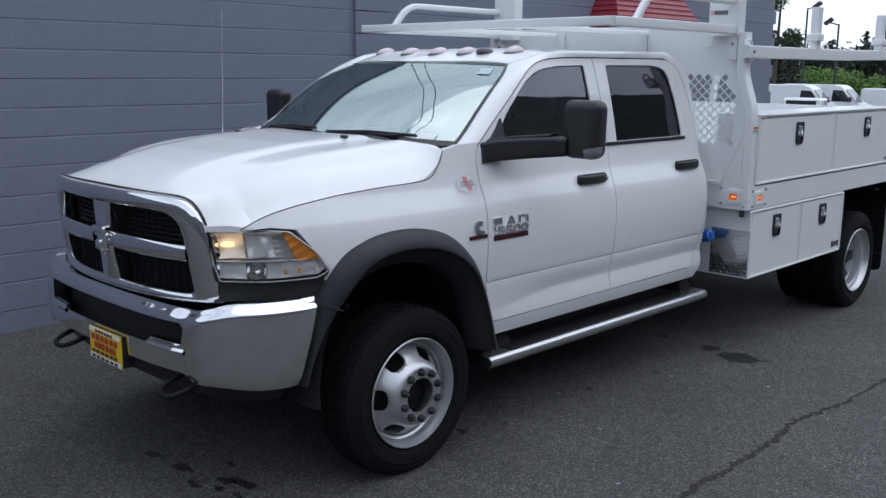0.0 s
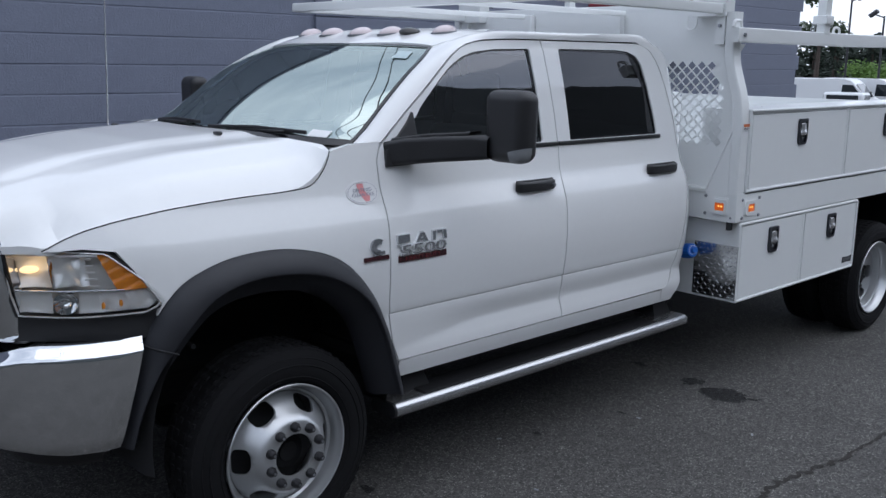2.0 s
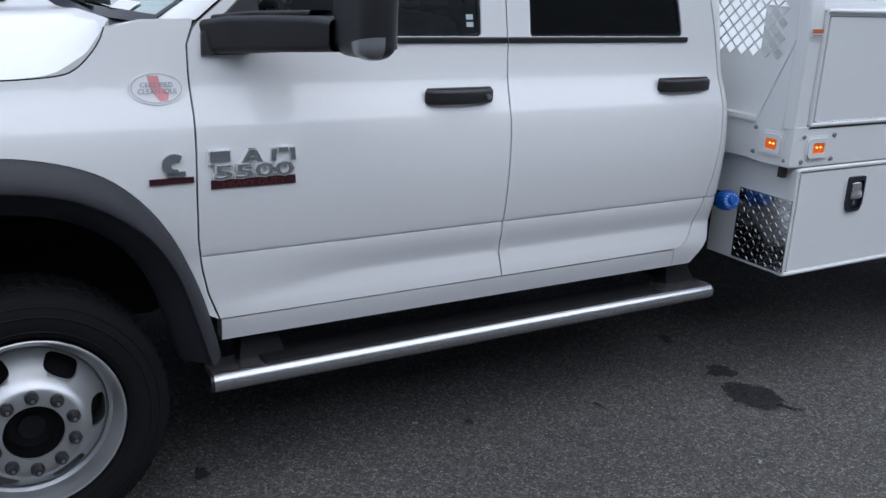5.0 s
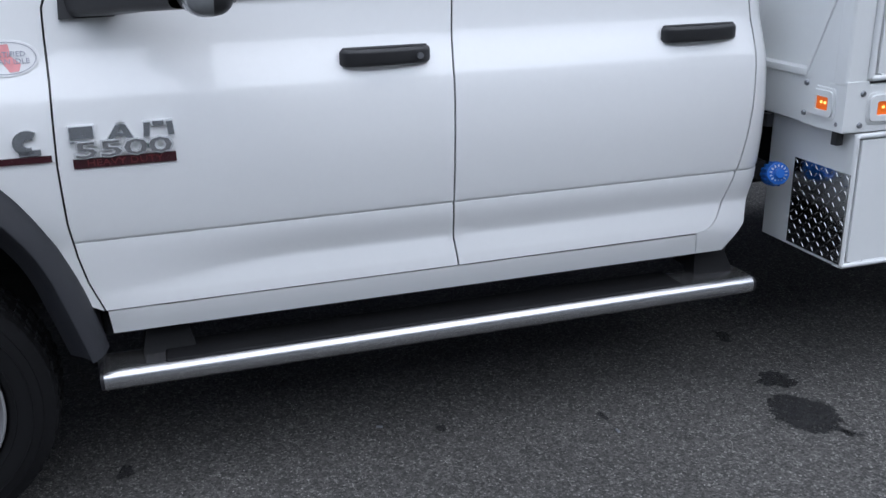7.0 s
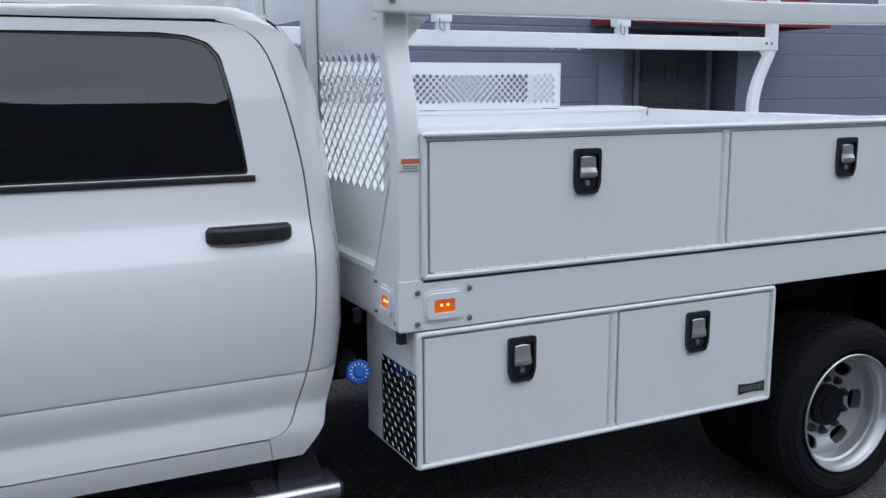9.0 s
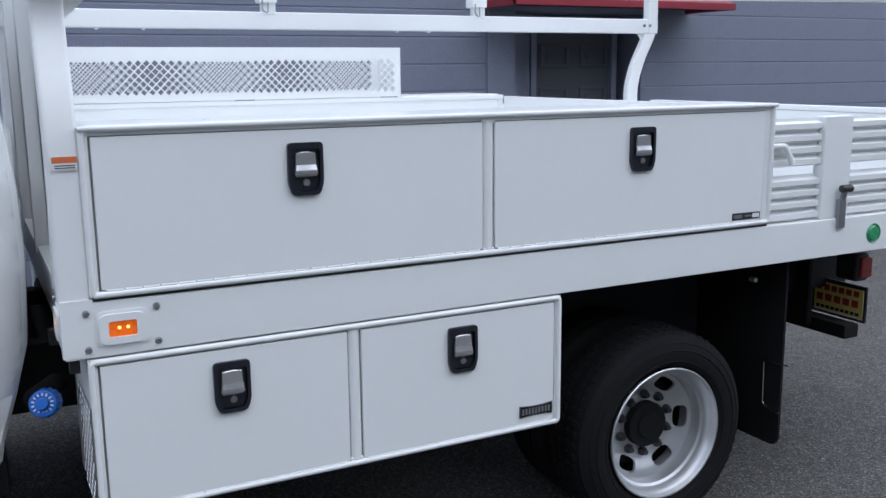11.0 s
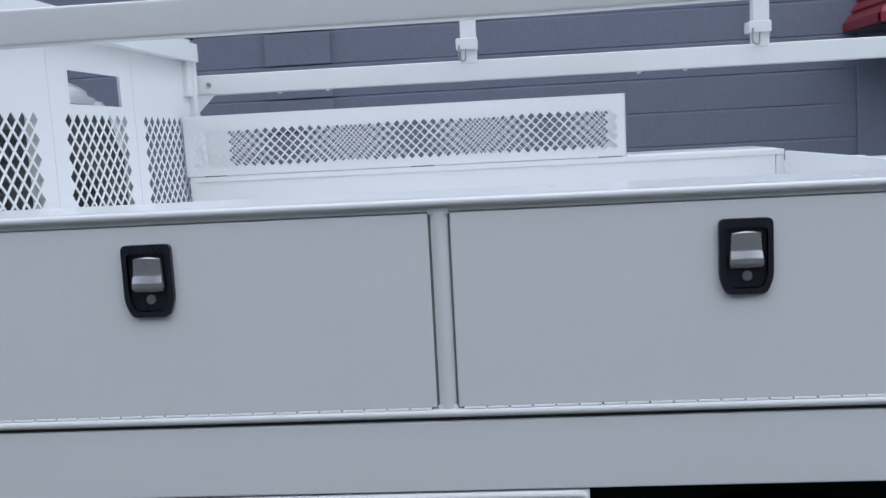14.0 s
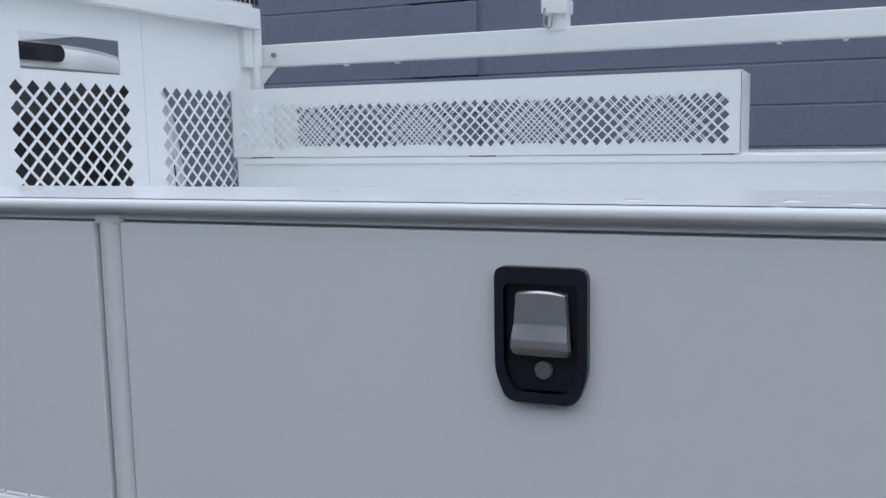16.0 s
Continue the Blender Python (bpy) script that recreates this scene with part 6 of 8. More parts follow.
def latch(door, y, z, x, sgn):
    """Paddle latch: black recessed plate, chrome paddle, key lock."""
    fix = mirrored if sgn < 0 else (lambda b: b)
    w, h = 0.0535, 0.077
    ol = soften([(y - w, z + h), (y + w, z + h), (y + w, z - h + 0.034), (y + w - 0.013, z - h), (y - w + 0.013, z - h), (y - w, z - h + 0.034)], 0.013)
    inner = [(y + (a - y) * 0.80, z + (b - z) * 0.80 - 0.003) for a, b in ol]

    plate = part("latch_plate", fix(sheet(ol, lambda a, b: (x + 0.012, a, b), [dense(inner, 0.02)], 0.02, depth=(-0.012, 0, 0), edge=0.012)), LATCHBLACK, door, "black latch plate")
    b = sheet(dense(inner, 0.02), lambda a, c: (x + 0.0015, a, c), (), 0.03)
    merge(b, loft([[(x + 0.012, *p) for p in inner], [(x + 0.0015, *p) for p in inner]], True))
    part("latch_cup", fix(b), LATCHBLACK, door, "black latch recess")
    rows = []
    for q, out, half in ((0.0, 0.002, 0.0295), (0.0, 0.0115, 0.0300), (0.03, 0.0138, 0.0304), (0.25, 0.0144, 0.0313), (0.48, 0.0152, 0.0322), (0.52, 0.0158, 0.0326), (0.71, 0.0204, 0.0340), (0.74, 0.0209, 0.0343), (0.85, 0.0207, 0.0352), (0.88, 0.0200, 0.0351), (0.985, 0.0150, 0.0322), (1.0, 0.0125, 0.0315), (1.0, -0.002, 0.031)):
        zz = z + 0.047 - 0.070 * q
        rows.append([(x + (out if abs(s) < 0.97 else out - 0.006) - 0.003 * s * s, y + half * s, zz + 0.004 * (1 - s * s) * (1 - q)) for s in (-1, -0.94, -0.8, -0.4, 0, 0.4, 0.8, 0.94, 1)])
    part("latch_paddle", fix(loft(rows)), PADDLE, door, "dull chrome latch paddle", angle=14)
    k = cylinder((x, y + 0.002, z - 0.040), (x + 0.008, y + 0.002, z - 0.040), 0.0105, segs=18, bevel=0.002)
    part("key_lock", fix(k), STEELBOLT, door, "round key lock")


def toolbox(sgn, y0, y1, z0, z1, x_in, doors, upper):
    """One steel locker with framed drop doors."""
    fix = mirrored if sgn < 0 else (lambda b: b)
    X = BX + (0.004 if upper else 0.0)
    t = 0.003
    body = bmesh.new()
    block(x_in, X - 0.03, y0, y1, z0, z1 - 0.004, 0.004, 2, body)
    box = part("upper_toolbox" if upper else "underbody_toolbox", fix(body), COAT, truck, "white steel toolbox with two closed drop doors")
    edge = 0.034 if upper else 0.026
    fr = bmesh.new()
    d0, d1 = doors[0][0], doors[-1][1]
    # raised rounded border of the face
    zb = z0 + (0.007 if upper else 0.0)
    ol = [(y0, zb), (y1, zb), (y1, z1), (y0, z1)]
    holes = [[(a - 0.006, z0 + edge - 0.012), (b + 0.006, z0 + edge - 0.012), (b + 0.006, z1 - edge + 0.008), (a - 0.006, z1 - edge + 0.008)] for a, b in doors]
    merge(fr, sheet(ol, lambda a, b: (X - 0.006, a, b), holes, 0.3, depth=(-0.030, 0, 0), edge=0.2))
    part("face_frame", fix(fr), COAT, box)
    for path in ([(X - 0.004, y0 + 0.008, zb + 0.006), (X - 0.004, y0 + 0.008, z1 - 0.008), (X - 0.004, y1 - 0.008, z1 - 0.008), (X - 0.004, y1 - 0.008, zb + 0.006), (X - 0.004, y0 + 0.008, zb + 0.006)],):
        part("rounded_border", fix(sweep(bend(path, 0.012, 3), circle(0.0095, 10), True, up=(1, 0, 0.01))), COAT, box)
    if upper:
        # black strip stands in for the shade in the gap above the rail
        part("gap_shade_strip", fix(block(X - 0.045, X - 0.010, y0 + 0.004, y1 - 0.004, z0 - 0.0055, zb - 0.0005, 0.001, 1)), BLACK, box, "black strip painting the shade in the gap")
        lid = block(x_in, X + 0.004, y0 - 0.002, y1 + 0.004, z1 - 0.012, z1, 0.005, 3)
        part("top_plate", fix(lid), TOPCOAT, box, "glossy white top plate")
        part("drip_rail", fix(sweep([(X + 0.004, y0, z1 - 0.007), (X + 0.004, y1 + 0.004, z1 - 0.007)], rounded(0.014, 0.015, 0.006, 3))), TOPCOAT, box)
    for a, b in doors:
        zd0, zd1 = z0 + edge - 0.008, z1 - edge + 0.004
        db = block(X - 0.022, X, a, b, zd0, zd1, 0.0025, 2)
        door = part("toolbox_door", fix(db), COAT, truck, "flat white drop door")
        hb = bmesh.new()
        hinge(hb, a + 0.01, b - 0.01, zd0 - 0.003, X - 0.0005)
        tagged(part("piano_hinge", fix(hb), COAT, box), kind="stuff")
        for c in (a - 0.003, b + 0.003):
            part("door_seal", fix(sweep([(X - 0.014, c, zd0), (X - 0.014, c, zd1)], rounded(0.006, 0.006, 0.001, 1), up=(1, 0, 0.01))), SEALDARK, box, "rubber seal, shade of the side gap in its dark grey")
        part("door_seal", fix(sweep([(X - 0.014, a, zd1 + 0.003), (X - 0.014, b, zd1 + 0.003)], rounded(0.006, 0.006, 0.001, 1), up=(1, 0, 0.01))), SEALGREY, box, "rubber seal, lighter shade of the top gap in its grey")
        yl, zl = (a + b) / 2 + (0.0 if upper else 0.0), 0
        yield door, a, b, zd0, zd1, X


for s in (1, -1):
    ups = list(toolbox(s, BOX_Y0, BOX_Y1, 1.146, BOX_Z1, BOX_IN, [(2.965, 4.144), (4.190, 5.370)], True))
    for (door, a, b, z0, z1, X), yl in zip(ups, (3.549, 4.783)):
        latch(door, yl, 1.468, X, s)
    lows = list(toolbox(s, 2.915, 4.457, 0.520, 0.980, 0.755, [(2.945, 3.666), (3.712, 4.428)], False))
    for (door, a, b, z0, z1, X), yl in zip(lows, (3.303, 4.066)):
        latch(door, yl, 0.846, X, s)
    fix = mirrored if s < 0 else (lambda b: b)
    for (y0, y1, z0, z1, xx) in ((4.146, 4.188, 1.165, 1.585, BX - 0.004), (3.668, 3.710, 0.535, 0.965, BX - 0.008)):
        part("door_post", fix(cylinder((xx - 0.012, (y0 + y1) / 2, z0), (xx - 0.012, (y0 + y1) / 2, z1), 0.0205, segs=16)), COAT, truck, "rounded white post between toolbox doors")
        for z in (z0, z1):
            part("post_cap", fix(block(xx - 0.03, xx + 0.006, y0 - 0.001, y1 + 0.001, z - 0.006, z + 0.010, 0.003)), COAT, truck)

# maker's plates as plain shapes
plate_y0, plate_y1, plate_z0, plate_z1 = 4.288, 4.421, 0.562, 0.606


def plate_shape(k):
    """Maker's plate waisted along its top and bottom edges."""
    top = [(y, plate_z1 - k - 0.0045 * math.sin(math.pi * q)) for q, y in zip(np.linspace(0, 1, 9), np.linspace(plate_y0 + k, plate_y1 - k, 9))]
    low = [(y, plate_z0 + k + 0.0045 * math.sin(math.pi * q)) for q, y in zip(np.linspace(0, 1, 9), np.linspace(plate_y1 - k, plate_y0 + k, 9))]
    return top + low


mb = part("maker_plate", sheet(plate_shape(0.0), lambda a, c: (BX + 0.004, a, c), (), 0.05, depth=(-0.003, 0, 0)), STEELBOLT, truck, "small dark maker's plate with pale border")
part("plate_field", sheet(plate_shape(0.0022), lambda a, c: (BX + 0.0052, a, c), (), 0.05, depth=(-0.0012, 0, 0)), GLOSSBLACK, mb)
for i in range(9):
    a = 4.297 + i * 0.0131
    part("print_bar", block(BX + 0.0052, BX + 0.006, a, a + 0.0085, 0.573, 0.595, 0), STEELBOLT, mb)
up_pl = part("maker_label", block(BX + 0.0045, BX + 0.0055, 5.222, 5.362, 1.178, 1.204, 0), INK, truck, "thin black maker's label with pale print")
part("print_bar", block(BX + 0.0055, BX + 0.006, 5.228, 5.272, 1.184, 1.198, 0), STEELBOLT, up_pl)
part("print_bar", block(BX + 0.0055, BX + 0.006, 5.285, 5.318, 1.188, 1.195, 0), STEELBOLT, up_pl)
part("print_bar", block(BX + 0.0055, BX + 0.006, 5.322, 5.358, 1.183, 1.199, 0), WHITE, up_pl)

# inner walls of the open cargo space between the lockers
part("cargo_bulkhead", block(-BOX_IN + 0.007, BOX_IN, 5.452, 5.470, 1.13, 1.598, 0.004), COAT, truck, "white cross wall of the cargo space")
part("cargo_ledge", block(-BOX_IN - 0.003, -BOX_IN + 0.006, 2.97, 5.452, 1.583, 1.606, 0.003), COAT, truck)
part("cargo_wall", block(-BOX_IN - 0.10, -BOX_IN - 0.001, 5.419, 5.452, 1.13, 1.606, 0.003), COAT, truck)

# tread-plate guard on the front of the lower locker
tp = part("tread_plate", block(0.905, 1.182, 2.909, 2.914, 0.534, 0.846, 0.001), TREAD, truck, "bright diamond tread plate")
bars = bmesh.new()
for i in range(11):
    for j in range(12):
        x, z = 0.917 + i * 0.0255, 0.546 + j * 0.0262
        b = bmesh.new()
        bmesh.ops.create_uvsphere(b, u_segments=8, v_segments=5, radius=1)
        m = Matrix.Translation((x, 2.909, z)) @ Matrix.Rotation(radians(48 if (i + j) % 2 else -42), 4, "Y") @ Matrix.Diagonal((0.0118, 0.0018, 0.0026, 1))
        merge(bars, b, m)
tagged(part("tread_pattern", bars, TREAD, tp), kind="stuff")

# clearance lamps at the front corner of the bed
def marker(y, z, on_side, sgn):
    fix = mirrored if sgn < 0 else (lambda b: b)
    w, h = 0.062, 0.042
    frame_ = [(a, b) for a, b in rounded(2 * w, 2 * h, 0.020, 4)]
    hole = [(a, b) for a, b in rounded(2 * w - 0.050, 2 * h - 0.040, 0.006, 3)]
    k = 1.0 if on_side else 0.80

    def m3(d):
        if on_side:
            return lambda a, b: (BX + d, y + a, z + b)
        return lambda a, b: (y + a * k, 2.859 - d, z + b)
    back = (-0.01, 0, 0) if on_side else (0, 0.01, 0)
    mk = part("marker_lamp", fix(sheet(frame_, m3(0.010), [hole], 0.05, depth=back, edge=0.02)), COAT, truck, "lit amber marker lamp in a white bezel")
    ring_ = [(a * 1.16, b * 1.22) for a, b in frame_]
    part("bezel", fix(sheet(ring_, m3(0.0025), [[(a * 0.98, b * 0.98) for a, b in frame_]], 0.05, depth=back, edge=0.02)), COAT, mk)
    part("lens", fix(sheet([(a * 1.02, b * 1.02) for a, b in hole], m3(0.004), (), 0.02, edge=0.02)), AMBERLIT, mk, "amber lens")
    for a in (-0.009, 0.014):
        p = m3(0.004)(a, 0.002)
        b = bmesh.new()
        bmesh.ops.create_uvsphere(b, u_segments=8, v_segments=6, radius=0.0048, matrix=Matrix.Translation(p))
        part("diode", fix(b), DIODE, mk, "glowing diode")


for s in (1, -1):
    marker(3.012, 1.062, True, s)
    marker(1.078, 1.070, False, s)
    fix = mirrored if s < 0 else (lambda b: b)
    for y, z in ((2.920, 1.010), (2.920, 1.112), (3.105, 1.012), (3.105, 1.112)):
        part("rivet", fix(cylinder((BX, y, z), (BX + 0.008, y, z), 0.0105, 0.007, segs=12)), STEELBOLT, truck, "zinc rivet")
    for x, z in ((0.985, 1.022), (0.985, 1.122), (1.150, 1.012)):
        part("rivet", fix(cylinder((x, 2.861, z), (x, 2.854, z), 0.010, 0.007, segs=12)), STEELBOLT, truck, "zinc rivet")
    for x, y in ((0.80, 2.86), (1.13, 2.885)):
        part("rubber_stop", fix(block(x - 0.014, x + 0.014, y - 0.014, y + 0.014, 0.938, 0.986, 0.003)), BLACK, truck, "black rubber stop")

# ---- headboard ----
HB_Y = 2.91


def diamonds(x0, x1, z0, z1, pw, ph):
    """Diamond holes on a staggered grid."""
    out = []
    rows_ = int((z1 - z0) / (ph / 2))
    for j in range(rows_):
        z = z0 + ph / 2 + j * ph / 2
        n = int((x1 - x0) / pw)
        for i in range(n + (0 if j % 2 else 1)):
            x = x0 + (i if j % 2 == 0 else i + 0.5) * pw
            out.append((x, z))
    return out


def headboard_panel(outline, hx0, hx1, slot=()):
    """A plate with a perforated field hx0..hx1, narrowing upwards at its outer side."""
    pw, ph = 0.0635, 0.0600
    reach = lambda z: 1.015 - 0.45 * max(0.0, z - 1.70)
    holes = [[(x - pw * 0.40, z), (x, z - ph * 0.41), (x + pw * 0.40, z), (x, z + ph * 0.41)] for x, z in diamonds(hx0 + 0.03, hx1 - 0.03, 1.395, 1.862, pw, ph) if abs(x) < reach(z)]
    return sheet(outline, lambda x, z: (x, HB_Y, z), holes + list(slot), 0.5, depth=(0, -0.003, 0), edge=0.4)


wing = [(0.257, 1.14), (1.125, 1.14), (1.125, 1.56), (1.10, 1.70), (1.06, 1.82), (1.035, 1.95), (1.03, 2.16), (0.257, 2.16)]
slot = [(-0.292, 1.899), (0.120, 1.899), (0.120, 2.008), (-0.292, 2.008)]
for ol, h0, h1, cut in ((wing, 0.335, 1.05, ()), ([(-0.403, 1.14), (0.255, 1.14), (0.255, 2.16), (-0.403, 2.16)], -0.335, 0.180, (slot,)), ([(-x, z) if x > 0.3 else (-0.405, z) for x, z in reversed(wing)], -1.05, -0.465, ())):
    part("headboard_mesh", headboard_panel(ol, h0, h1, cut), COAT, truck, "white steel headboard sheet with diamond holes")
for x in (0.30, -0.41):
    part("headboard_rib", block(x - 0.03, x + 0.03, HB_Y - 0.05, HB_Y - 0.004, 1.14, 2.15, 0.006), COAT, truck, "white upright rib")
part("headboard_foot", block(-1.06, 1.06, HB_Y - 0.045, HB_Y + 0.004, 1.14, 1.165, 0.004), COAT, truck)

# curved corner posts: straight below, bending in towards the rack
def corner_post():
    cen = smooth_line([(1.148, 1.141), (1.148, 1.45), (1.146, 1.58), (1.128, 1.69), (1.092, 1.80), (1.070, 1.88), (1.066, 1.975), (1.066, 2.134)], 5)
    b = loft([[(x + a, 2.895 + c, z) for a, c in rounded(0.060, 0.085, 0.012, 3)] for x, z in cen], True)
    return b


both_sides("corner_post", corner_post, COAT, label="curved white corner post of the headboard")
both_sides("post_plate", lambda: sheet([(2.855, 0.992), (2.940, 0.992), (2.940, 1.15), (2.855, 1.15)], lambda y, z: (BX + 0.001, y, z), (), 0.1, depth=(-0.03, 0, 0)), COAT, label="white post cover plate")
both_sides("post_gusset", lambda: sheet([(0.972, 0.986), (1.176, 0.986), (1.176, 1.50), (1.130, 1.52), (0.978, 1.155)], lambda x, z: (x, 2.862, z), (), 0.1, depth=(0, 0.014, 0)), COAT, label="white folded corner plate with a sloping edge")
both_sides("plate_edge", lambda: sweep([(0.976, 2.862, 1.152), (1.128, 2.860, 1.517)], rounded(0.010, 0.012, 0.003, 2)), COAT, label="raised sloping edge of the corner plate")
for s in (1, -1):
    fix = mirrored if s < 0 else (lambda b: b)
    wl_ = part("warning_label", fix(block(BX + 0.0022, BX + 0.0032, 2.868, 2.930, 1.500, 1.535, 0)), WHITE, truck, "orange and white warning label")
    part("label_band", fix(block(BX + 0.0032, BX + 0.0040, 2.868, 2.930, 1.519, 1.535, 0)), ORANGE, wl_)
    for z in (1.512, 1.506):
        part("print_bar", fix(block(BX + 0.0032, BX + 0.0038, 2.874, 2.924, z - 0.0014, z + 0.0014, 0)), INK, wl_)

# ---- ladder rack ----
RX = 1.125


def tube(path, w=0.05, h=0.09, r=0.008, up=(0, 0, 1)):
    return sweep(path, rounded(w, h, r, 2), True, up)


for s in (1, -1):
    rail = part("rack_rail", tube([(s * RX, 2.80, 2.010), (s * RX, 4.40, 2.010 if s < 0 else 2.013), (s * RX, 6.74, 2.010 if s < 0 else 2.048)], 0.05, 0.09 if s < 0 else 0.078), COAT, truck, "white square-tube rack rail")
    for y in ((4.16, 5.42) if s < 0 else (3.83, 5.045)):
        part("stake", block(s * RX - 0.0285, s * RX + 0.0285, y - 0.035, y + 0.035, 2.040, 2.335, 0.005), COAT, rail, "white upright stake on the rack rail")
        lb = block(s * RX - 0.045, s * RX + 0.045, y - 0.055, y + 0.040, 2.100, 2.150, 0.006)
        part("tie_bracket", lb, COAT, rail, "white tie-down bracket")
        hk = bend([(s * RX - s * 0.045, y - 0.04, 2.12), (s * RX - s * 0.055, y - 0.045, 2.06), (s * RX - s * 0.055, y - 0.015, 2.045), (s * RX - s * 0.045, y - 0.01, 2.10)], 0.015, 3)
        part("hook", sweep(hk, circle(0.004, 8)), STEELBOLT, rail, "thin wire hook")
    for y in ((2.825, 4.01, 5.20) if s > 0 else ()):
        loop = bend([(s * RX, y - 0.045, 2.05), (s * RX, y - 0.035, 2.085), (s * RX, y + 0.035, 2.085), (s * RX, y + 0.045, 2.05)], 0.02, 3)
        part("tie_loop", sweep(loop, circle(0.008, 8), up=(1, 0, 0.01)), COAT, rail, "white tie-down loop")
    for y in (() if s > 0 else (3.30, 3.52, 4.9, 5.1)):
        part("drip", block(s * RX - 0.012, s * RX + 0.012, y - 0.008, y + 0.008, 1.957, 1.966, 0.003), COAT, rail)
    part("rail_bolt", cylinder((s * (RX + 0.025), 2.86, 2.01), (s * (RX + 0.034), 2.86, 2.01), 0.011, segs=8), STEELBOLT, rail)
    part("rail_bolt", cylinder((s * (RX - 0.025), 2.985, 2.012), (s * (RX - 0.034), 2.985, 2.012), 0.010, segs=8), STEELBOLT, rail)
    gus = sheet([(2.936, 1.966), (3.02, 1.966), (2.936, 1.885)], lambda y, z: (s * 1.072, y, z), (), 0.1, depth=(-0.006 * s, 0, 0))
    part("rail_gusset", gus, COAT, rail, "white corner gusset")
    # S-bent rear post
    cen = smooth_line([(s * 1.12, y, z) for y, z in ((6.55, 1.14), (6.55, 1.57), (6.557, 1.65), (6.580, 1.74), (6.618, 1.83), (6.665, 1.92), (6.682, 1.966))], 4)
    part("rear_post", loft([[(x + a, y + c, z) for a, c in rounded(0.055, 0.082, 0.012, 3)] for x, y, z in cen], True), COAT, truck, "S-bent white rear rack post")
    part("post_gusset", sheet([(6.59, 1.965), (6.66, 1.965), (6.65, 1.89)], lambda y, z: (s * 1.12, y, z), (), 0.1, depth=(0.004 * s, 0, 0)), COAT, truck, "small white gusset")
    up2 = block(s * RX - 0.028, s * RX + 0.028, 6.662, 6.738, 1.966, 2.36, 0.006)
    part("rear_upright", up2, COAT, truck, "white rear rack upright")
    for y in (6.63, 6.675):
        part("post_bolt", cylinder((s * (RX - 0.025), y, 2.015), (s * (RX - 0.033), y, 2.015), 0.009, segs=8), STEELBOLT, rail)

# cab-over part of the rack
part("rack_front_bar", tube([(-1.02, 1.465, 2.150), (1.02, 1.465, 2.150)], 0.05, 0.05), COAT, truck, "white front bar of the cab-over rack")
for s in (1, -1):
    part("cab_rail", tube([(s * 1.0, 1.485, 2.150), (s * 1.0, 2.87, 2.150)], 0.05, 0.055), COAT, truck, "white cab-over rack rail")
    hp = bend([(s * 1.0, 1.72, 2.165), (s * 1.0, 1.86, 2.325), (s * 1.0, 2.86, 2.325)], 0.10, 6)
    part("rack_hoop", sweep(hp, rounded(0.042, 0.042, 0.014, 3), up=(1, 0, 0.01)), COAT, truck, "white bent hoop on the cab-over rack")
    part("headboard_cheek", block(min(s * 0.83, s * 1.04), max(s * 0.83, s * 1.04), 2.84, 2.935, 2.11, 2.44, 0.006), COAT, truck, "white cheek plate at the headboard top")
    part("cheek_bracket", block(s * 1.0 - 0.03, s * 1.0 + 0.03, 2.86, 2.935, 1.96, 2.112, 0.005), COAT, truck)
    part("cheek_bolt", cylinder((s * 1.0, 2.86, 2.06), (s * 1.0, 2.85, 2.06), 0.010, segs=8), STEELBOLT, truck)
    part("mesh_tab", block(s * 0.90 - 0.035, s * 0.90 + 0.035, 2.842, 2.8435, 2.27, 2.275, 0), INK, truck)
for i in range(9):
    a = 0.845 + i * 0.0135
    part("print_bar", block(a, a + 0.0085, 2.8375, 2.8395, 2.245, 2.272, 0), PINKINK if i < 2 else INK, truck)
part("header_beam", block(-1.052, 1.02, 2.912, 2.962, 2.110, 2.190, 0.005), COAT, truck, "white header beam of the headboard")
for x in (-0.45, 0.35):
    part("cab_stay", tube([(x, 1.49, 2.14), (x, 2.86, 2.14)], 0.04, 0.03), COAT, truck, "white stay of the cab-over rack")
for i in range(9):
    a = -1.075 + i * 0.032
    part("print_bar", block(a, a + 0.021, 2.9355, 2.938, 2.208, 2.268, 0), INK, truck)
wire = bend([(0.80, 2.85, 2.115), (0.80, 2.84, 2.04), (0.86, 2.84, 2.04), (0.86, 2.85, 2.115)], 0.03, 4)
part("hook", sweep(wire, circle(0.006, 8), up=(0, 1, 0.01)), COAT, truck, "white wire hook")

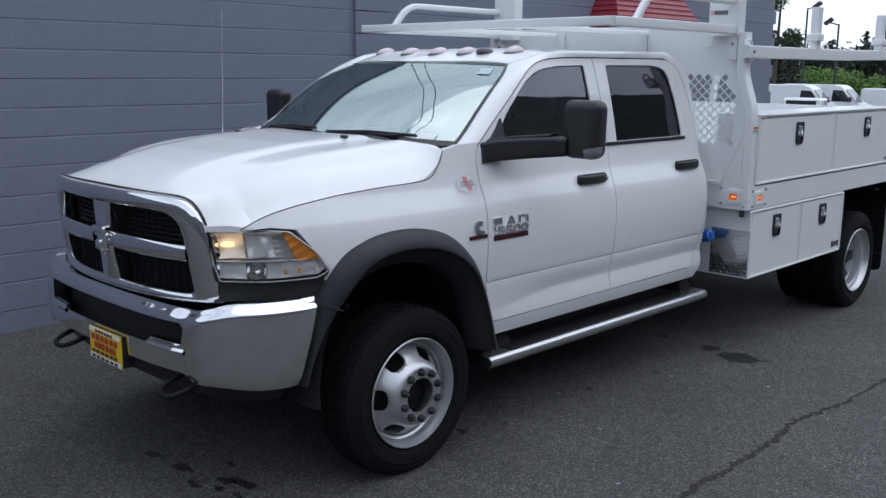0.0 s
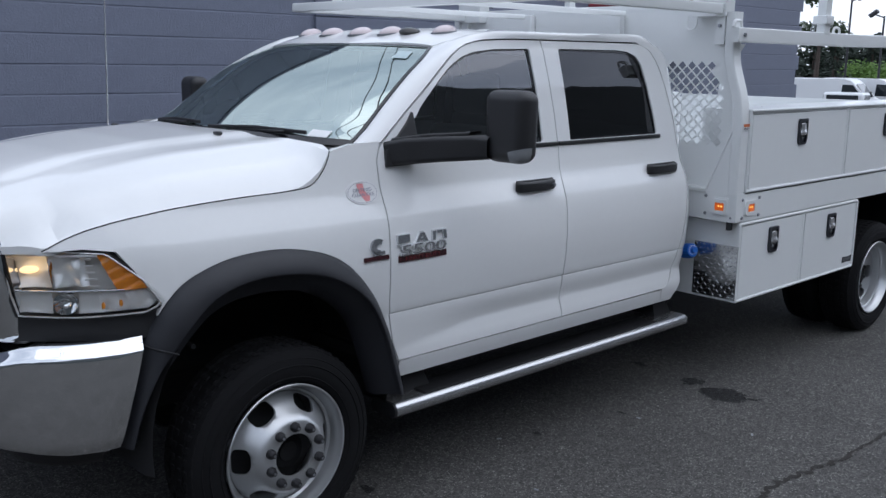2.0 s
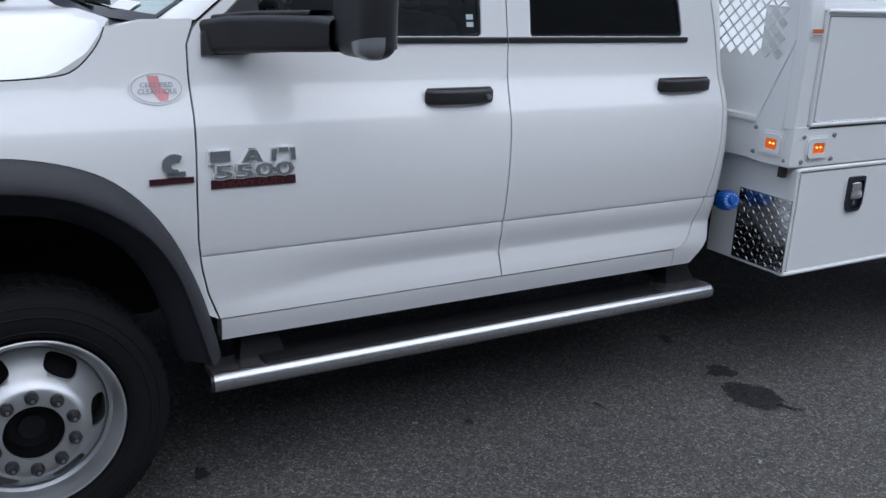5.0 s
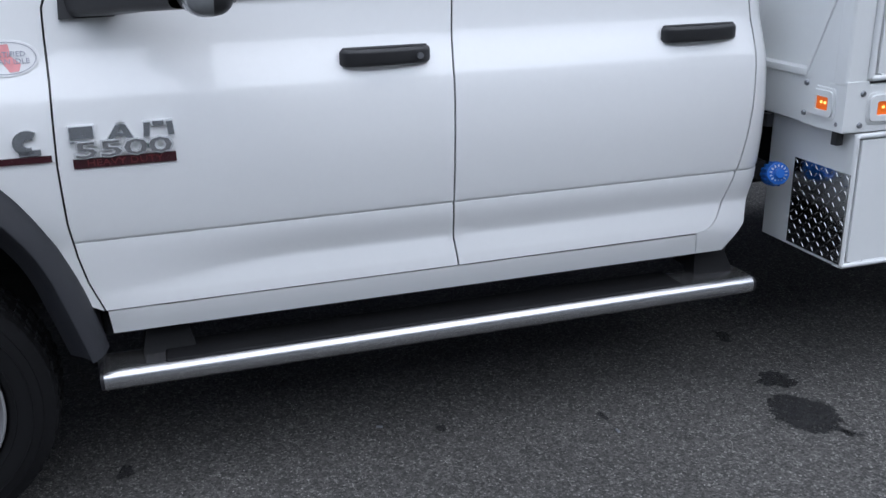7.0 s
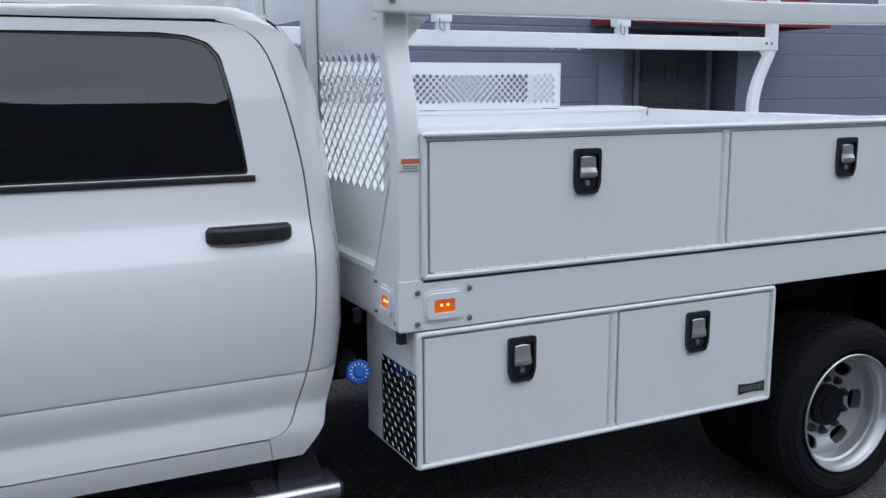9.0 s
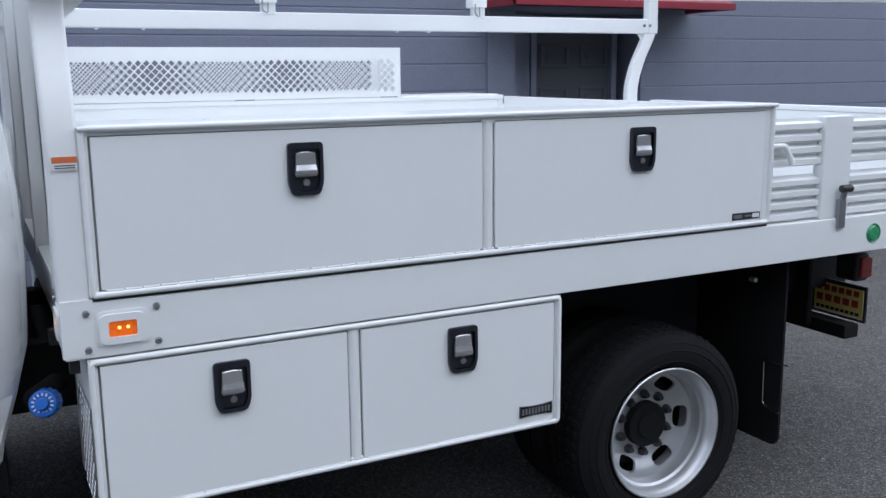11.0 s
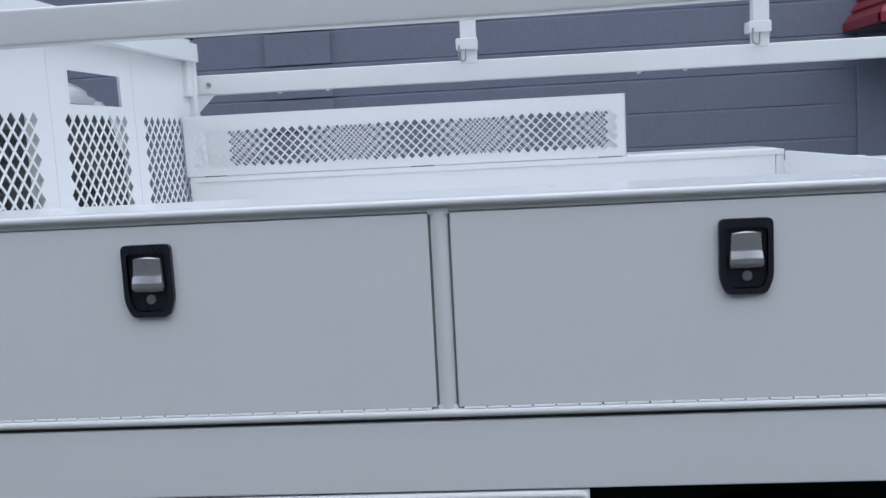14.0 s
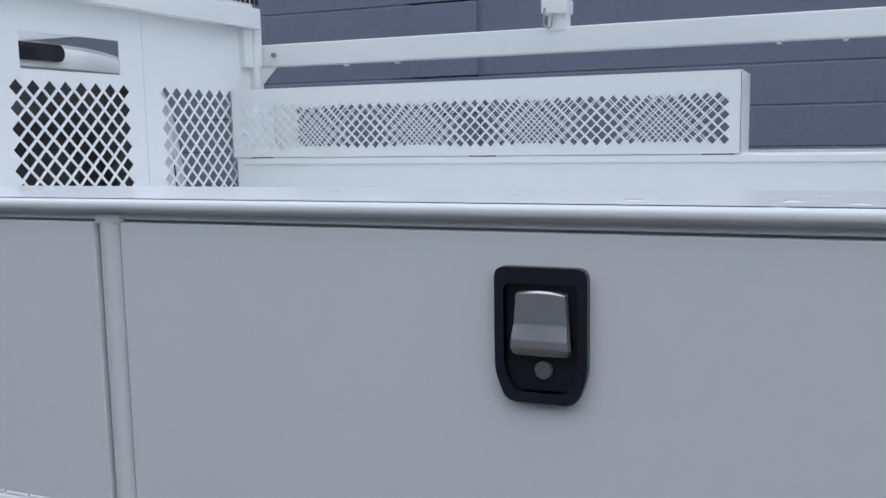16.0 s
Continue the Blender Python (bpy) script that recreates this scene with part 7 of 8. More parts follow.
# perforated tray along the far locker
def tray():
    p = 0.0405
    y0, y1, z0, z1 = 2.922, 4.808, 1.610, 1.868
    ctr = diamonds(2.975, 4.772, 1.632, 1.812, p, p)

    def cut(y, z):
        return [(y - p * 0.435, z), (y, z - p * 0.435), (y + p * 0.435, z), (y, z + p * 0.435)]
    holes = [cut(y, z) for y, z in ctr]
    front_ = sheet([(y0, z0), (y1, z0), (y1, z1), (y0, z1)], lambda y, z: (-0.880, y, z), holes, 0.5, depth=(-0.003, 0, 0), edge=0.4)
    t = part("mesh_tray", front_, COAT, truck, "white perforated lumber tray on the far toolbox")
    back_holes = [cut(y + 0.012, z) for y, z in ctr if 3.02 < y < 4.745]
    back = sheet([(y0, z0), (y1, z0), (y1, z1), (y0, z1)], lambda y, z: (-1.17, y, z), back_holes, 0.5, depth=(-0.003, 0, 0), edge=0.4)
    part("back_sheet", back, COAT, t)
    part("end_plate", block(-1.173, -0.880, y1 - 0.004, y1, z0, z1, 0.001), COAT, t)
    part("end_plate", block(-1.173, -0.880, y0, y0 + 0.004, z0, z1, 0.001), COAT, t)
    for y in (3.05, 3.95, 4.74):
        part("foot", block(-1.05, -0.885, y - 0.05, y + 0.05, 1.604, 1.6125, 0), BLACK, t, "dark rubber foot")
    part("bottom_plate", block(-1.171, -0.882, y0 + 0.005, y1 - 0.005, z0 + 0.001, z0 + 0.005, 0), COAT, t)


tray()

# ribbed fold-down boards and posts behind the lockers
def ribbed(name, x0, x1, y, z0, z1, n, along="x", label="white ribbed steel board"):
    b = bmesh.new()
    h = (z1 - z0) / n
    prof = []
    for i in range(n):
        z = z0 + i * h
        prof += [(0.0, z), (0.022, z + 0.18 * h), (0.022, z + 0.62 * h), (0.0, z + 0.80 * h)]
    prof.append((0.0, z1))
    if along == "x":
        rows_ = [[(x, y + d, z) for d, z in prof] for x in (x0, x1)]
        rows_ += [[(x, y - 0.02, z) for d, z in prof] for x in (x1, x0)]
    else:
        rows_ = [[(y + d, x, z) for d, z in prof] for x in (x0, x1)]
        rows_ += [[(y - 0.02, x, z) for d, z in prof] for x in (x1, x0)]
    merge(b, loft(rows_ + rows_[:1]))
    return part(name, b, COAT, truck, label, smooth=False)


ribbed("tailgate", -1.08, 1.08, 6.70, 1.145, 1.515, 7)
part("tailgate_cap", block(-1.08, 1.08, 6.675, 6.735, 1.516, 1.545, 0.008), COAT, truck, "white top edge of the tailgate")
for s in (1, -1):
    for y0, y1 in ((5.44, 5.708), (5.870, 6.62)):
        ribbed("side_board", y0, y1, s * 1.135, 1.145, 1.322, 4, "y")
        ribbed("side_board", y0, y1, s * 1.135, 1.358, 1.545, 4, "y")
    part("board_post", block(s * 1.14 - 0.025, s * 1.14 + 0.03, 5.71, 5.868, 1.140, 1.552, 0.006), COAT, truck, "white post of the side boards")
ribbed("cargo_divider", -0.78, 0.78, 5.492, 1.145, 1.56, 7)
lt = bmesh.new()
block(1.17, 1.195, 5.79, 5.83, 1.10, 1.22, 0.006, 2, lt)
merge(lt, cylinder((1.18, 5.81, 1.20), (1.20, 5.815, 1.265), 0.012))
board_latch = part("board_latch", lt, STEELBOLT, truck, "zinc spring latch with a black knob")
part("knob", cylinder((1.195, 5.79, 1.262), (1.20, 5.845, 1.262), 0.016, segs=14, bevel=0.005), BLACK, board_latch, "black knob")
dl = sweep(bend([(1.165, 5.43, 1.445), (1.175, 5.485, 1.447), (1.180, 5.510, 1.405), (1.185, 5.520, 1.375)], 0.012, 4), circle(0.011, 10))
part("drop_handle", dl, COAT, truck, "white bent drop handle")
# green marker on the rail, tail lamp, plate, hitch, mud flaps
part("rail_marker", lathe([(0.0, 0.006), (0.028, 0.006), (0.034, 0.0), (0.040, 0.004), (0.043, 0.0)], 24), GREEN, truck, "round green rail marker").matrix_basis = pose(BX, 6.02, 1.06)
for s in (1, -1):
    tl = part("tail_lamp", block(s * 0.745 - 0.065, s * 0.745 + 0.065, 6.40, 6.49, 0.73, 0.87, 0.02, 3), BLACK, truck, "red tail lamp in a black housing")
    part("lens", block(s * 0.745 - 0.055, s * 0.745 + 0.055, 6.485, 6.505, 0.745, 0.855, 0.012, 3), RED, tl, "red lens")
    part("side_lens", block(s * 0.81 - 0.014, s * 0.81 + 0.014, 6.42, 6.495, 0.75, 0.85, 0.010, 3), RED, tl, "red side lens")
    ol_ = soften([(0.50, 0.98), (0.50, 0.165), (1.105, 0.165), (1.105, 0.98)], 0.05, 5)
    fb = sheet(ol_, lambda a, c: (s * a, 5.615, c), (), 0.2, depth=(0, 0.012, 0), edge=0.1)
    fl = part("mud_flap", fb, RUBBER, truck, "black rubber mud flap with a wire frame")
    wr = bend([(s * 1.150, 5.607, 0.533), (s * 1.020, 5.604, 0.533), (s * 1.022, 5.604, 0.335), (s * 1.110, 5.607, 0.318)], 0.015, 3)
    part("wire_frame", sweep(wr, circle(0.0035, 8)), CHROME, fl, "thin bright wire")
rp = part("rear_plate", block(0.40, 0.70, 6.60, 6.606, 0.495, 0.645, 0.002), PALEYELLOW, truck, "pale yellow dealer plate with red print in a black frame")
part("plate_frame", sheet([(0.385, 0.480), (0.718, 0.480), (0.718, 0.665), (0.385, 0.665)], lambda x, z: (x, 6.598, z), [[(0.400, 0.493), (0.706, 0.493), (0.706, 0.645), (0.400, 0.645)]], 0.2, depth=(0, 0.012, 0)), BLACK, rp)
for z, h, n, ink in ((0.618, 0.030, 6, PLATERED), (0.566, 0.036, 5, PLATERED), (0.515, 0.016, 9, NUT)):
    pitch = 0.272 / n
    for i in range(n):
        part("print_bar", block(0.417 + i * pitch, 0.417 + (i + 0.72) * pitch, 6.5980, 6.5995, z - h / 2, z + h / 2, 0), ink, rp)
part("hitch_bar", block(0.10, 0.75, 6.42, 6.52, 0.43, 0.50, 0.008), UNDER, truck, "black hitch bar")
part("rear_frame_plate", block(-0.50, 0.55, 6.38, 6.42, 0.46, 0.98, 0.01), UNDER, truck, "black rear plate")
for k, y in enumerate((4.48, 4.75)):
    part("under_light", cylinder((1.05, 4.47 + k, 0.90), (1.08, 4.47 + k, 0.90), 0.01), STEELBOLT, truck)


# rain drops on the locker's top and dust specks on its doors
rng = random.Random(41)
for x, y, r in ((1.084, 4.863, 0.010), (1.077, 5.039, 0.011), (1.165, 5.029, 0.007), (1.106, 5.106, 0.008), (0.983, 5.070, 0.006), (0.980, 4.411, 0.006), (1.03, 4.70, 0.005), (1.10, 5.20, 0.009), (1.02, 5.29, 0.008), (1.12, 3.62, 0.007), (1.05, 3.30, 0.008)):
    db = bmesh.new()
    bmesh.ops.create_uvsphere(db, u_segments=14, v_segments=6, radius=r, matrix=Matrix.Translation((x, y, BOX_Z1)) @ Matrix.Diagonal((1.0, rng.uniform(1.0, 1.5), 0.16, 1)))
    tagged(part("rain_drop", db, DROP), "small clear rain drop on the white locker top", "drop", "rain drops on the locker")
specks = bmesh.new()
for k in range(26):
    y, z, r = rng.uniform(3.0, 5.35), rng.uniform(1.2, 1.58), rng.uniform(0.0008, 0.0016)
    if min(abs(y - 3.549), abs(y - 4.783)) > 0.09 and abs(y - 4.167) > 0.04:
        block(BX + 0.0035, BX + 0.0046, y - r, y + r, z - r * rng.uniform(1, 2.5), z + r, 0, bm=specks)
tagged(part("dust_specks", specks, WHITE, truck), kind="stuff")


# ---- stains and cracks on the asphalt ----
def blot(name, cx, cy, rx, ry, seed, label, spikes=0.25, n=40, mat=None):
    rng = random.Random(seed)
    ph = [rng.uniform(0, 6.28) for _ in range(6)]
    pts = []
    for i in range(n):
        a = 2 * math.pi * i / n
        r = 1 + spikes * sum(math.sin((k + 2) * a + ph[k]) / (k + 1.5) for k in range(6)) + rng.uniform(-0.10, 0.10)
        pts.append((cx + rx * r * math.cos(a), cy + ry * r * math.sin(a)))
    b = sheet(pts, lambda x, y: (x, y, 0.0022), (), 0.05, edge=0.03)
    return tagged(part(name, b, mat or STAIN), label, "stain", "stains on the asphalt")


blot("oil_stain", 1.212, 2.82, 0.125, 0.118, 3, "dark round oil stain on the asphalt", 0.10, 90)
rng = random.Random(9)
for path in ([(1.318, 2.838), (1.345, 2.862), (1.372, 2.880), (1.405, 2.912)], [(1.352, 2.868), (1.382, 2.872), (1.392, 2.880)]):
    run = smooth_line(path, 5)
    w = [0.013 * (1 - 0.75 * i / len(run)) * rng.uniform(0.7, 1.3) for i in range(len(run))]
    tail = loft([[(x + d, y - d, 0.0024) for (x, y), d in zip(run, w)], [(x - d, y + d, 0.0024) for (x, y), d in zip(run, w)]])
    tagged(part("oil_stain", tail, STAIN, smooth=False), "thin dark oil streak on the asphalt", "stain", "stains on the asphalt")
blot("oil_stain", 0.965, 2.885, 0.05, 0.085, 8, "dark irregular oil stain on the asphalt", 0.35)
blot("oil_stain", 0.57, 2.92, 0.05, 0.03, 9, "small dark oil stain on the asphalt", 0.3)
for k, (x, y, r) in enumerate(((0.45, -0.67, 0.045), (0.53, -0.63, 0.06), (0.18, -0.74, 0.05), (-0.06, -0.76, 0.045), (0.50, -0.74, 0.03), (0.38, -0.80, 0.035), (0.88, 1.59, 0.022), (0.80, 0.55, 0.035), (0.99, 2.15, 0.022), (0.30, -0.55, 0.028), (0.62, -0.72, 0.025))):
    blot("oil_spot", x, y, r * 1.3, r * 0.6, 20 + k, "small dark oil spot on the asphalt", 0.3, 20)
for k, (x, y) in enumerate(((1.10, 2.15), (0.80, 1.39), (1.62, 2.4), (1.3, 1.1), (1.75, 0.6))):
    b = block(x - 0.012, x + 0.012, y - 0.005, y + 0.006, 0.0005, 0.006, 0.002, 1)
    bmesh.ops.rotate(b, cent=(x, y, 0), matrix=Matrix.Rotation(1.1 * k, 3, "Z"), verts=b.verts)
    tagged(part("pebble", b, STEELBOLT), "small pale pebble on the asphalt", "pebble", "pebbles")
rng = random.Random(12)
line = smooth_line([(2.16, 4.4), (2.09, 3.6), (2.07, 3.07), (2.05, 2.43), (1.98, 1.98), (2.01, 1.72), (2.03, 1.42), (2.03, 1.08), (2.02, 0.83), (2.06, 0.3), (2.02, -0.2)], 14)
left_, right_ = [], []
for x, y in line:
    w = rng.uniform(0.004, 0.024)
    j = rng.uniform(-0.016, 0.016)
    left_.append((x + j - w, y, ground_z(x, y) + 0.003))
    right_.append((x + j + w, y, ground_z(x, y) + 0.003))
tagged(part("asphalt_crack", loft([left_, right_]), CRACK, smooth=False), "long dark crack in the asphalt", "crack", kind="structure")

# ---- the lower lot far behind: vans, pickup, lamps, trees ----
LOT = -1.35


def van(at, turn, label):
    """A tall white delivery van with a sloping nose."""
    v = thing("van", label, "van", "vans in the far lot", at=at)
    v.rotation_euler = (0, 0, radians(turn))
    prof = [(-2.75, 0.45), (2.35, 0.45), (2.72, 0.55), (2.80, 0.95), (2.55, 1.20), (1.95, 1.36), (1.30, 2.20), (1.05, 2.40), (0.7, 2.46), (-2.6, 2.48), (-2.76, 2.40)]
    b = loft([[(x, y * 1.0, z) for x, z in prof] for y in (-0.98, 0.98)], True)
    for s in (-1, 1):
        f = [vv for vv in b.verts if abs(vv.co.y - 0.98 * s) < 1e-4]
        b.faces.new(f)
    bmesh.ops.bevel(b, geom=b.edges[:], offset=0.07, segments=2, affect="EDGES", profile=0.5)
    part("body", b, VANPAINT, v)
    part("windshield", loft([[(1.97, y, 1.40), (1.33, y, 2.19)] for y in (-0.80, 0.80)]), VANGLASS, v).location = (0.02, 0, 0.012)
    for s in (-1, 1):
        part("side_window", sheet([(0.55, 1.42), (1.78, 1.42), (1.22, 2.12), (0.62, 2.14)], lambda x, z: (x, s * 0.986, z), (), 0.5, depth=(0, -0.01 * s, 0)), VANGLASS, v, "dark cab window")
        part("door_mirror", block(1.62, 1.78, s * 1.05 - 0.09, s * 1.05 + 0.09, 1.42, 1.72, 0.03), BLACK, v)
        part("headlight", block(2.45, 2.72, s * 0.78 - 0.14, s * 0.78 + 0.14, 0.92, 1.14, 0.04), CHROME, v)
        for x in (-1.75, 1.85):
            w = cylinder((x, s * 0.80, 0.34), (x, s * 0.99, 0.34), 0.34, segs=24, bevel=0.04)
            part("wheel", w, RUBBER, v)
    part("bumper", block(2.40, 2.86, -0.92, 0.92, 0.35, 0.62, 0.06), BLACK, v)
    return v


def far_pickup(at, turn):
    p = thing("pickup", "white pickup truck parked in the far lot", "truck", at=at)
    p.rotation_euler = (0, 0, radians(turn))
    b = block(-2.7, 2.7, -0.95, 0.95, 0.45, 1.15, 0.10, 3)
    part("body", b, VANPAINT, p)
    c = block(-0.8, 1.3, -0.86, 0.86, 1.10, 1.75, 0.16, 3)
    part("cab", c, VANPAINT, p)
    for s in (-1, 1):
        part("side_window", block(-0.6, 1.05, s * 0.865 - 0.01, s * 0.865 + 0.01, 1.25, 1.62, 0.01), VANGLASS, p)
        for x in (-1.7, 1.75):
            part("wheel", cylinder((x, s * 0.78, 0.36), (x, s * 0.97, 0.36), 0.36, segs=24, bevel=0.04), RUBBER, p)
    part("windshield", block(1.22, 1.30, -0.7, 0.7, 1.22, 1.62, 0.01), VANGLASS, p)
    part("rear_pane", block(-0.82, -0.76, -0.7, 0.7, 1.25, 1.62, 0.01), VANGLASS, p)
    return p


van((-21.8, 55.0, LOT), 8, "white delivery van parked in the far lot")
van((-21.2, 58.5, LOT), 6, "white delivery van parked behind another van")
van((-17.3, 62.0, LOT - 0.25), 5, "white delivery van at the edge of the far lot")
far_pickup((-19.2, 50.0, LOT + 0.05), 10)


def lamp_post(x, y, h, arm):
    p = thing("street_lamp", "dark lot lamp post with a box head", "street lamp", "lot lamps", at=(x, y, ground_z(x, y)))
    part("pole", cylinder((0, 0, 0), (0, 0, h), 0.10, 0.07, 10), POLE, p)
    part("arm", cylinder((0, 0, h - 0.1), (arm, 0, h + 0.15), 0.05, segs=8), POLE, p)
    b = block(-0.35, 0.35, -0.2, 0.2, -0.14, 0.14, 0.04)
    bmesh.ops.transform(b, matrix=Matrix.Translation((arm, 0, h + 0.2)) @ Matrix.Rotation(radians(-35), 4, "Y"), verts=b.verts)
    part("lamp_head", b, POLE, p)


lamp_post(-28.0, 70.0, 8.1, 0.75)
lamp_post(-25.9, 71.0, 6.9, -0.8)


def leaf_cloud(rng, centre, radius, count, size, flat=1.0):
    """Many small leaf blades scattered in an uneven clump."""
    vs, fs = [], []
    ph = [rng.uniform(0, 6.28) for _ in range(4)]
    for _ in range(count):
        while True:
            d = Vector((rng.uniform(-1, 1), rng.uniform(-1, 1), rng.uniform(-1, 1)))
            if 0.15 < d.length < 1:
                break
        a = math.atan2(d.y, d.x)
        r = radius * (0.78 + 0.22 * math.sin(3 * a + ph[0]) + 0.16 * math.sin(5 * d.z + ph[1]))
        c = Vector(centre) + Vector((d.x * r, d.y * r, d.z * r * flat))
        u = Vector((rng.gauss(0, 1), rng.gauss(0, 1), rng.gauss(0, 0.7))).normalized() * size * rng.uniform(0.6, 1.3)
        w = u.orthogonal().normalized() * size * rng.uniform(0.35, 0.6)
        k = len(vs)
        vs += [c - u, c + w, c + u, c - w]
        fs.append((k, k + 1, k + 2, k + 3))
    return vs, fs


def from_lists(name, vs, fs, mat, parent=None):
    me = bpy.data.meshes.new(name)
    me.from_pydata(vs, [], fs)
    me.materials.append(mat)
    ob = new(name, me)
    ob.parent = parent
    return ob


def broad_tree(x, y, h, spread, seed):
    rng = random.Random(seed)
    z0 = ground_z(x, y)
    t = thing("tree", "tall green broadleaf tree with gaps in its crown", "tree", "far trees", at=(x, y, z0))
    b = cylinder((0, 0, 0), (0.2, 0, h * 0.75), 0.28, 0.08, 8)
    limbs = []
    for k in range(10):
        zz = h * rng.uniform(0.3, 0.85)
        a = rng.uniform(0, 6.28)
        r = spread * rng.uniform(0.4, 1.0) * (1.15 - zz / h * 0.8)
        e = (r * math.cos(a), r * math.sin(a), zz + r * 0.5)
        merge(b, cylinder((0, 0, zz), e, 0.07, 0.02, 6))
        limbs.append(e)
    part("trunk", b, BARK, t)
    vs, fs = [], []
    for e in limbs + [(0.2, 0, h * 0.92), (0.1, 0.1, h * 0.8)]:
        v, f = leaf_cloud(rng, e, spread * rng.uniform(0.32, 0.55), 420, 0.17, 0.8)
        fs += [tuple(i + len(vs) for i in q) for q in f]
        vs += v
    from_lists("crown", vs, fs, LEAF, t)


def conifer(x, y, h, seed):
    rng = random.Random(seed)
    t = thing("conifer", "dark green conifer with drooping layered branches", "tree", "far trees", at=(x, y, ground_z(x, y)))
    part("trunk", cylinder((0, 0, 0), (0, 0, h * 0.96), 0.25, 0.03, 8), BARK, t)
    vs, fs = [], []
    n = int(h * 9)
    for k in range(n):
        q = (k + rng.random()) / n
        z = h * (0.10 + 0.9 * q)
        reach = h * 0.20 * (1 - q) ** 0.85 * rng.uniform(0.65, 1.1) + 0.15
        a = rng.uniform(0, 6.28)
        m = 16
        for i in range(m):
            s = (i + rng.random()) / m
            c = Vector((reach * s * math.cos(a), reach * s * math.sin(a), z - 0.35 * reach * s * s + rng.uniform(-0.08, 0.08)))
            u = Vector((math.cos(a + rng.uniform(-1.2, 1.2)), math.sin(a + rng.uniform(-1.2, 1.2)), rng.uniform(-0.5, 0.1))).normalized() * 0.34 * rng.uniform(0.6, 1.2)
            w = u.orthogonal().normalized() * 0.10
            k0 = len(vs)
            vs += [c - u * 0.4, c + w, c + u, c - w]
            fs.append((k0, k0 + 1, k0 + 2, k0 + 3))
    from_lists("crown", vs, fs, NEEDLE, t)


def bush(x, y, h, seed):
    rng = random.Random(seed)
    t = thing("bush", "bright green leafy bush behind the far lot", "bush", "far bushes", at=(x, y, ground_z(x, y)))
    part("trunk", cylinder((0, 0, 0), (0, 0, h * 0.6), 0.08, 0.04, 6), BARK, t)
    vs, fs = [], []
    for k in range(7):
        v, f = leaf_cloud(rng, (rng.uniform(-1.3, 1.3), rng.uniform(-0.6, 0.6), h * rng.uniform(0.45, 0.85)), h * 0.33, 300, 0.13, 0.7)
        fs += [tuple(i + len(vs) for i in q) for q in f]
        vs += v
    from_lists("crown", vs, fs, BUSHLEAF, t)


broad_tree(-36.0, 82.0, 13.5, 2.6, 4)
for k, (x, y, h) in enumerate(((-31.3, 96.0, 8.6), (-29.6, 95.0, 8.9), (-33.5, 97, 7.4), (-36.5, 96, 6.6), (-39.5, 94, 7.2), (-27.2, 96, 7.2), (-24.6, 95, 7.0), (-22.0, 96, 7.4), (-19.0, 95, 7.8), (-42.5, 95, 7.6), (-30.3, 92, 6.4), (-34.8, 91, 6.2), (-38.0, 90, 6.4), (-26.0, 91, 6.2), (-22.8, 90, 6.0), (-18.0, 91, 6.5), (-15.5, 95, 7.2), (-45.5, 92, 7.0))):
    conifer(x, y, h, 40 + k)
for k, (x, y, h) in enumerate(((-29.5, 78.0, 3.6), (-27.4, 78.5, 3.3), (-24.5, 79, 3.0), (-21.5, 79, 3.1))):
    bush(x, y, h, 70 + k)
rng = random.Random(99)
vs, fs = [], []
for k in range(150):
    v, f = leaf_cloud(rng, (-52 + k * 0.30, 98 + rng.uniform(-6, 6), LOT + rng.uniform(0.8, 4.9) + 0.8 * math.sin(k * 0.4)), 1.7, 150, 0.30, 0.9)
    fs += [tuple(i + len(vs) for i in q) for q in f]
    vs += v
tagged(from_lists("far_woods", vs, fs, NEEDLE), "dark undergrowth below the far trees", "woods", kind="stuff")
fb = bmesh.new()
block(-60, -5, 84.5, 84.62, LOT, LOT + 1.6, 0, bm=fb)
tagged(part("far_hedge_wall", fb, POLE, smooth=False), "dark low fence behind the far lot", "fence", kind="structure")

# ---- two overhead cables from the building's roof across the lot ----
for dx in (-0.08, 0.10):
    path = smooth_line([(-11.6 + dx, 10.9, 3.52), (-8.0 + dx, 7.05 + dx, 6.6), (-4.8 + dx, 3.85 + dx, 7.0), (-1.6 + dx, 0.45 + dx, 7.0), (4.0 + dx, -5.4 + dx, 6.9), (20.0, -21.9 + dx, 7.0)], 6)
    tagged(part("overhead_cable", sweep(path, circle(0.011, 6)), INK), "thin black overhead cable above the lot", "cable", "overhead cables")

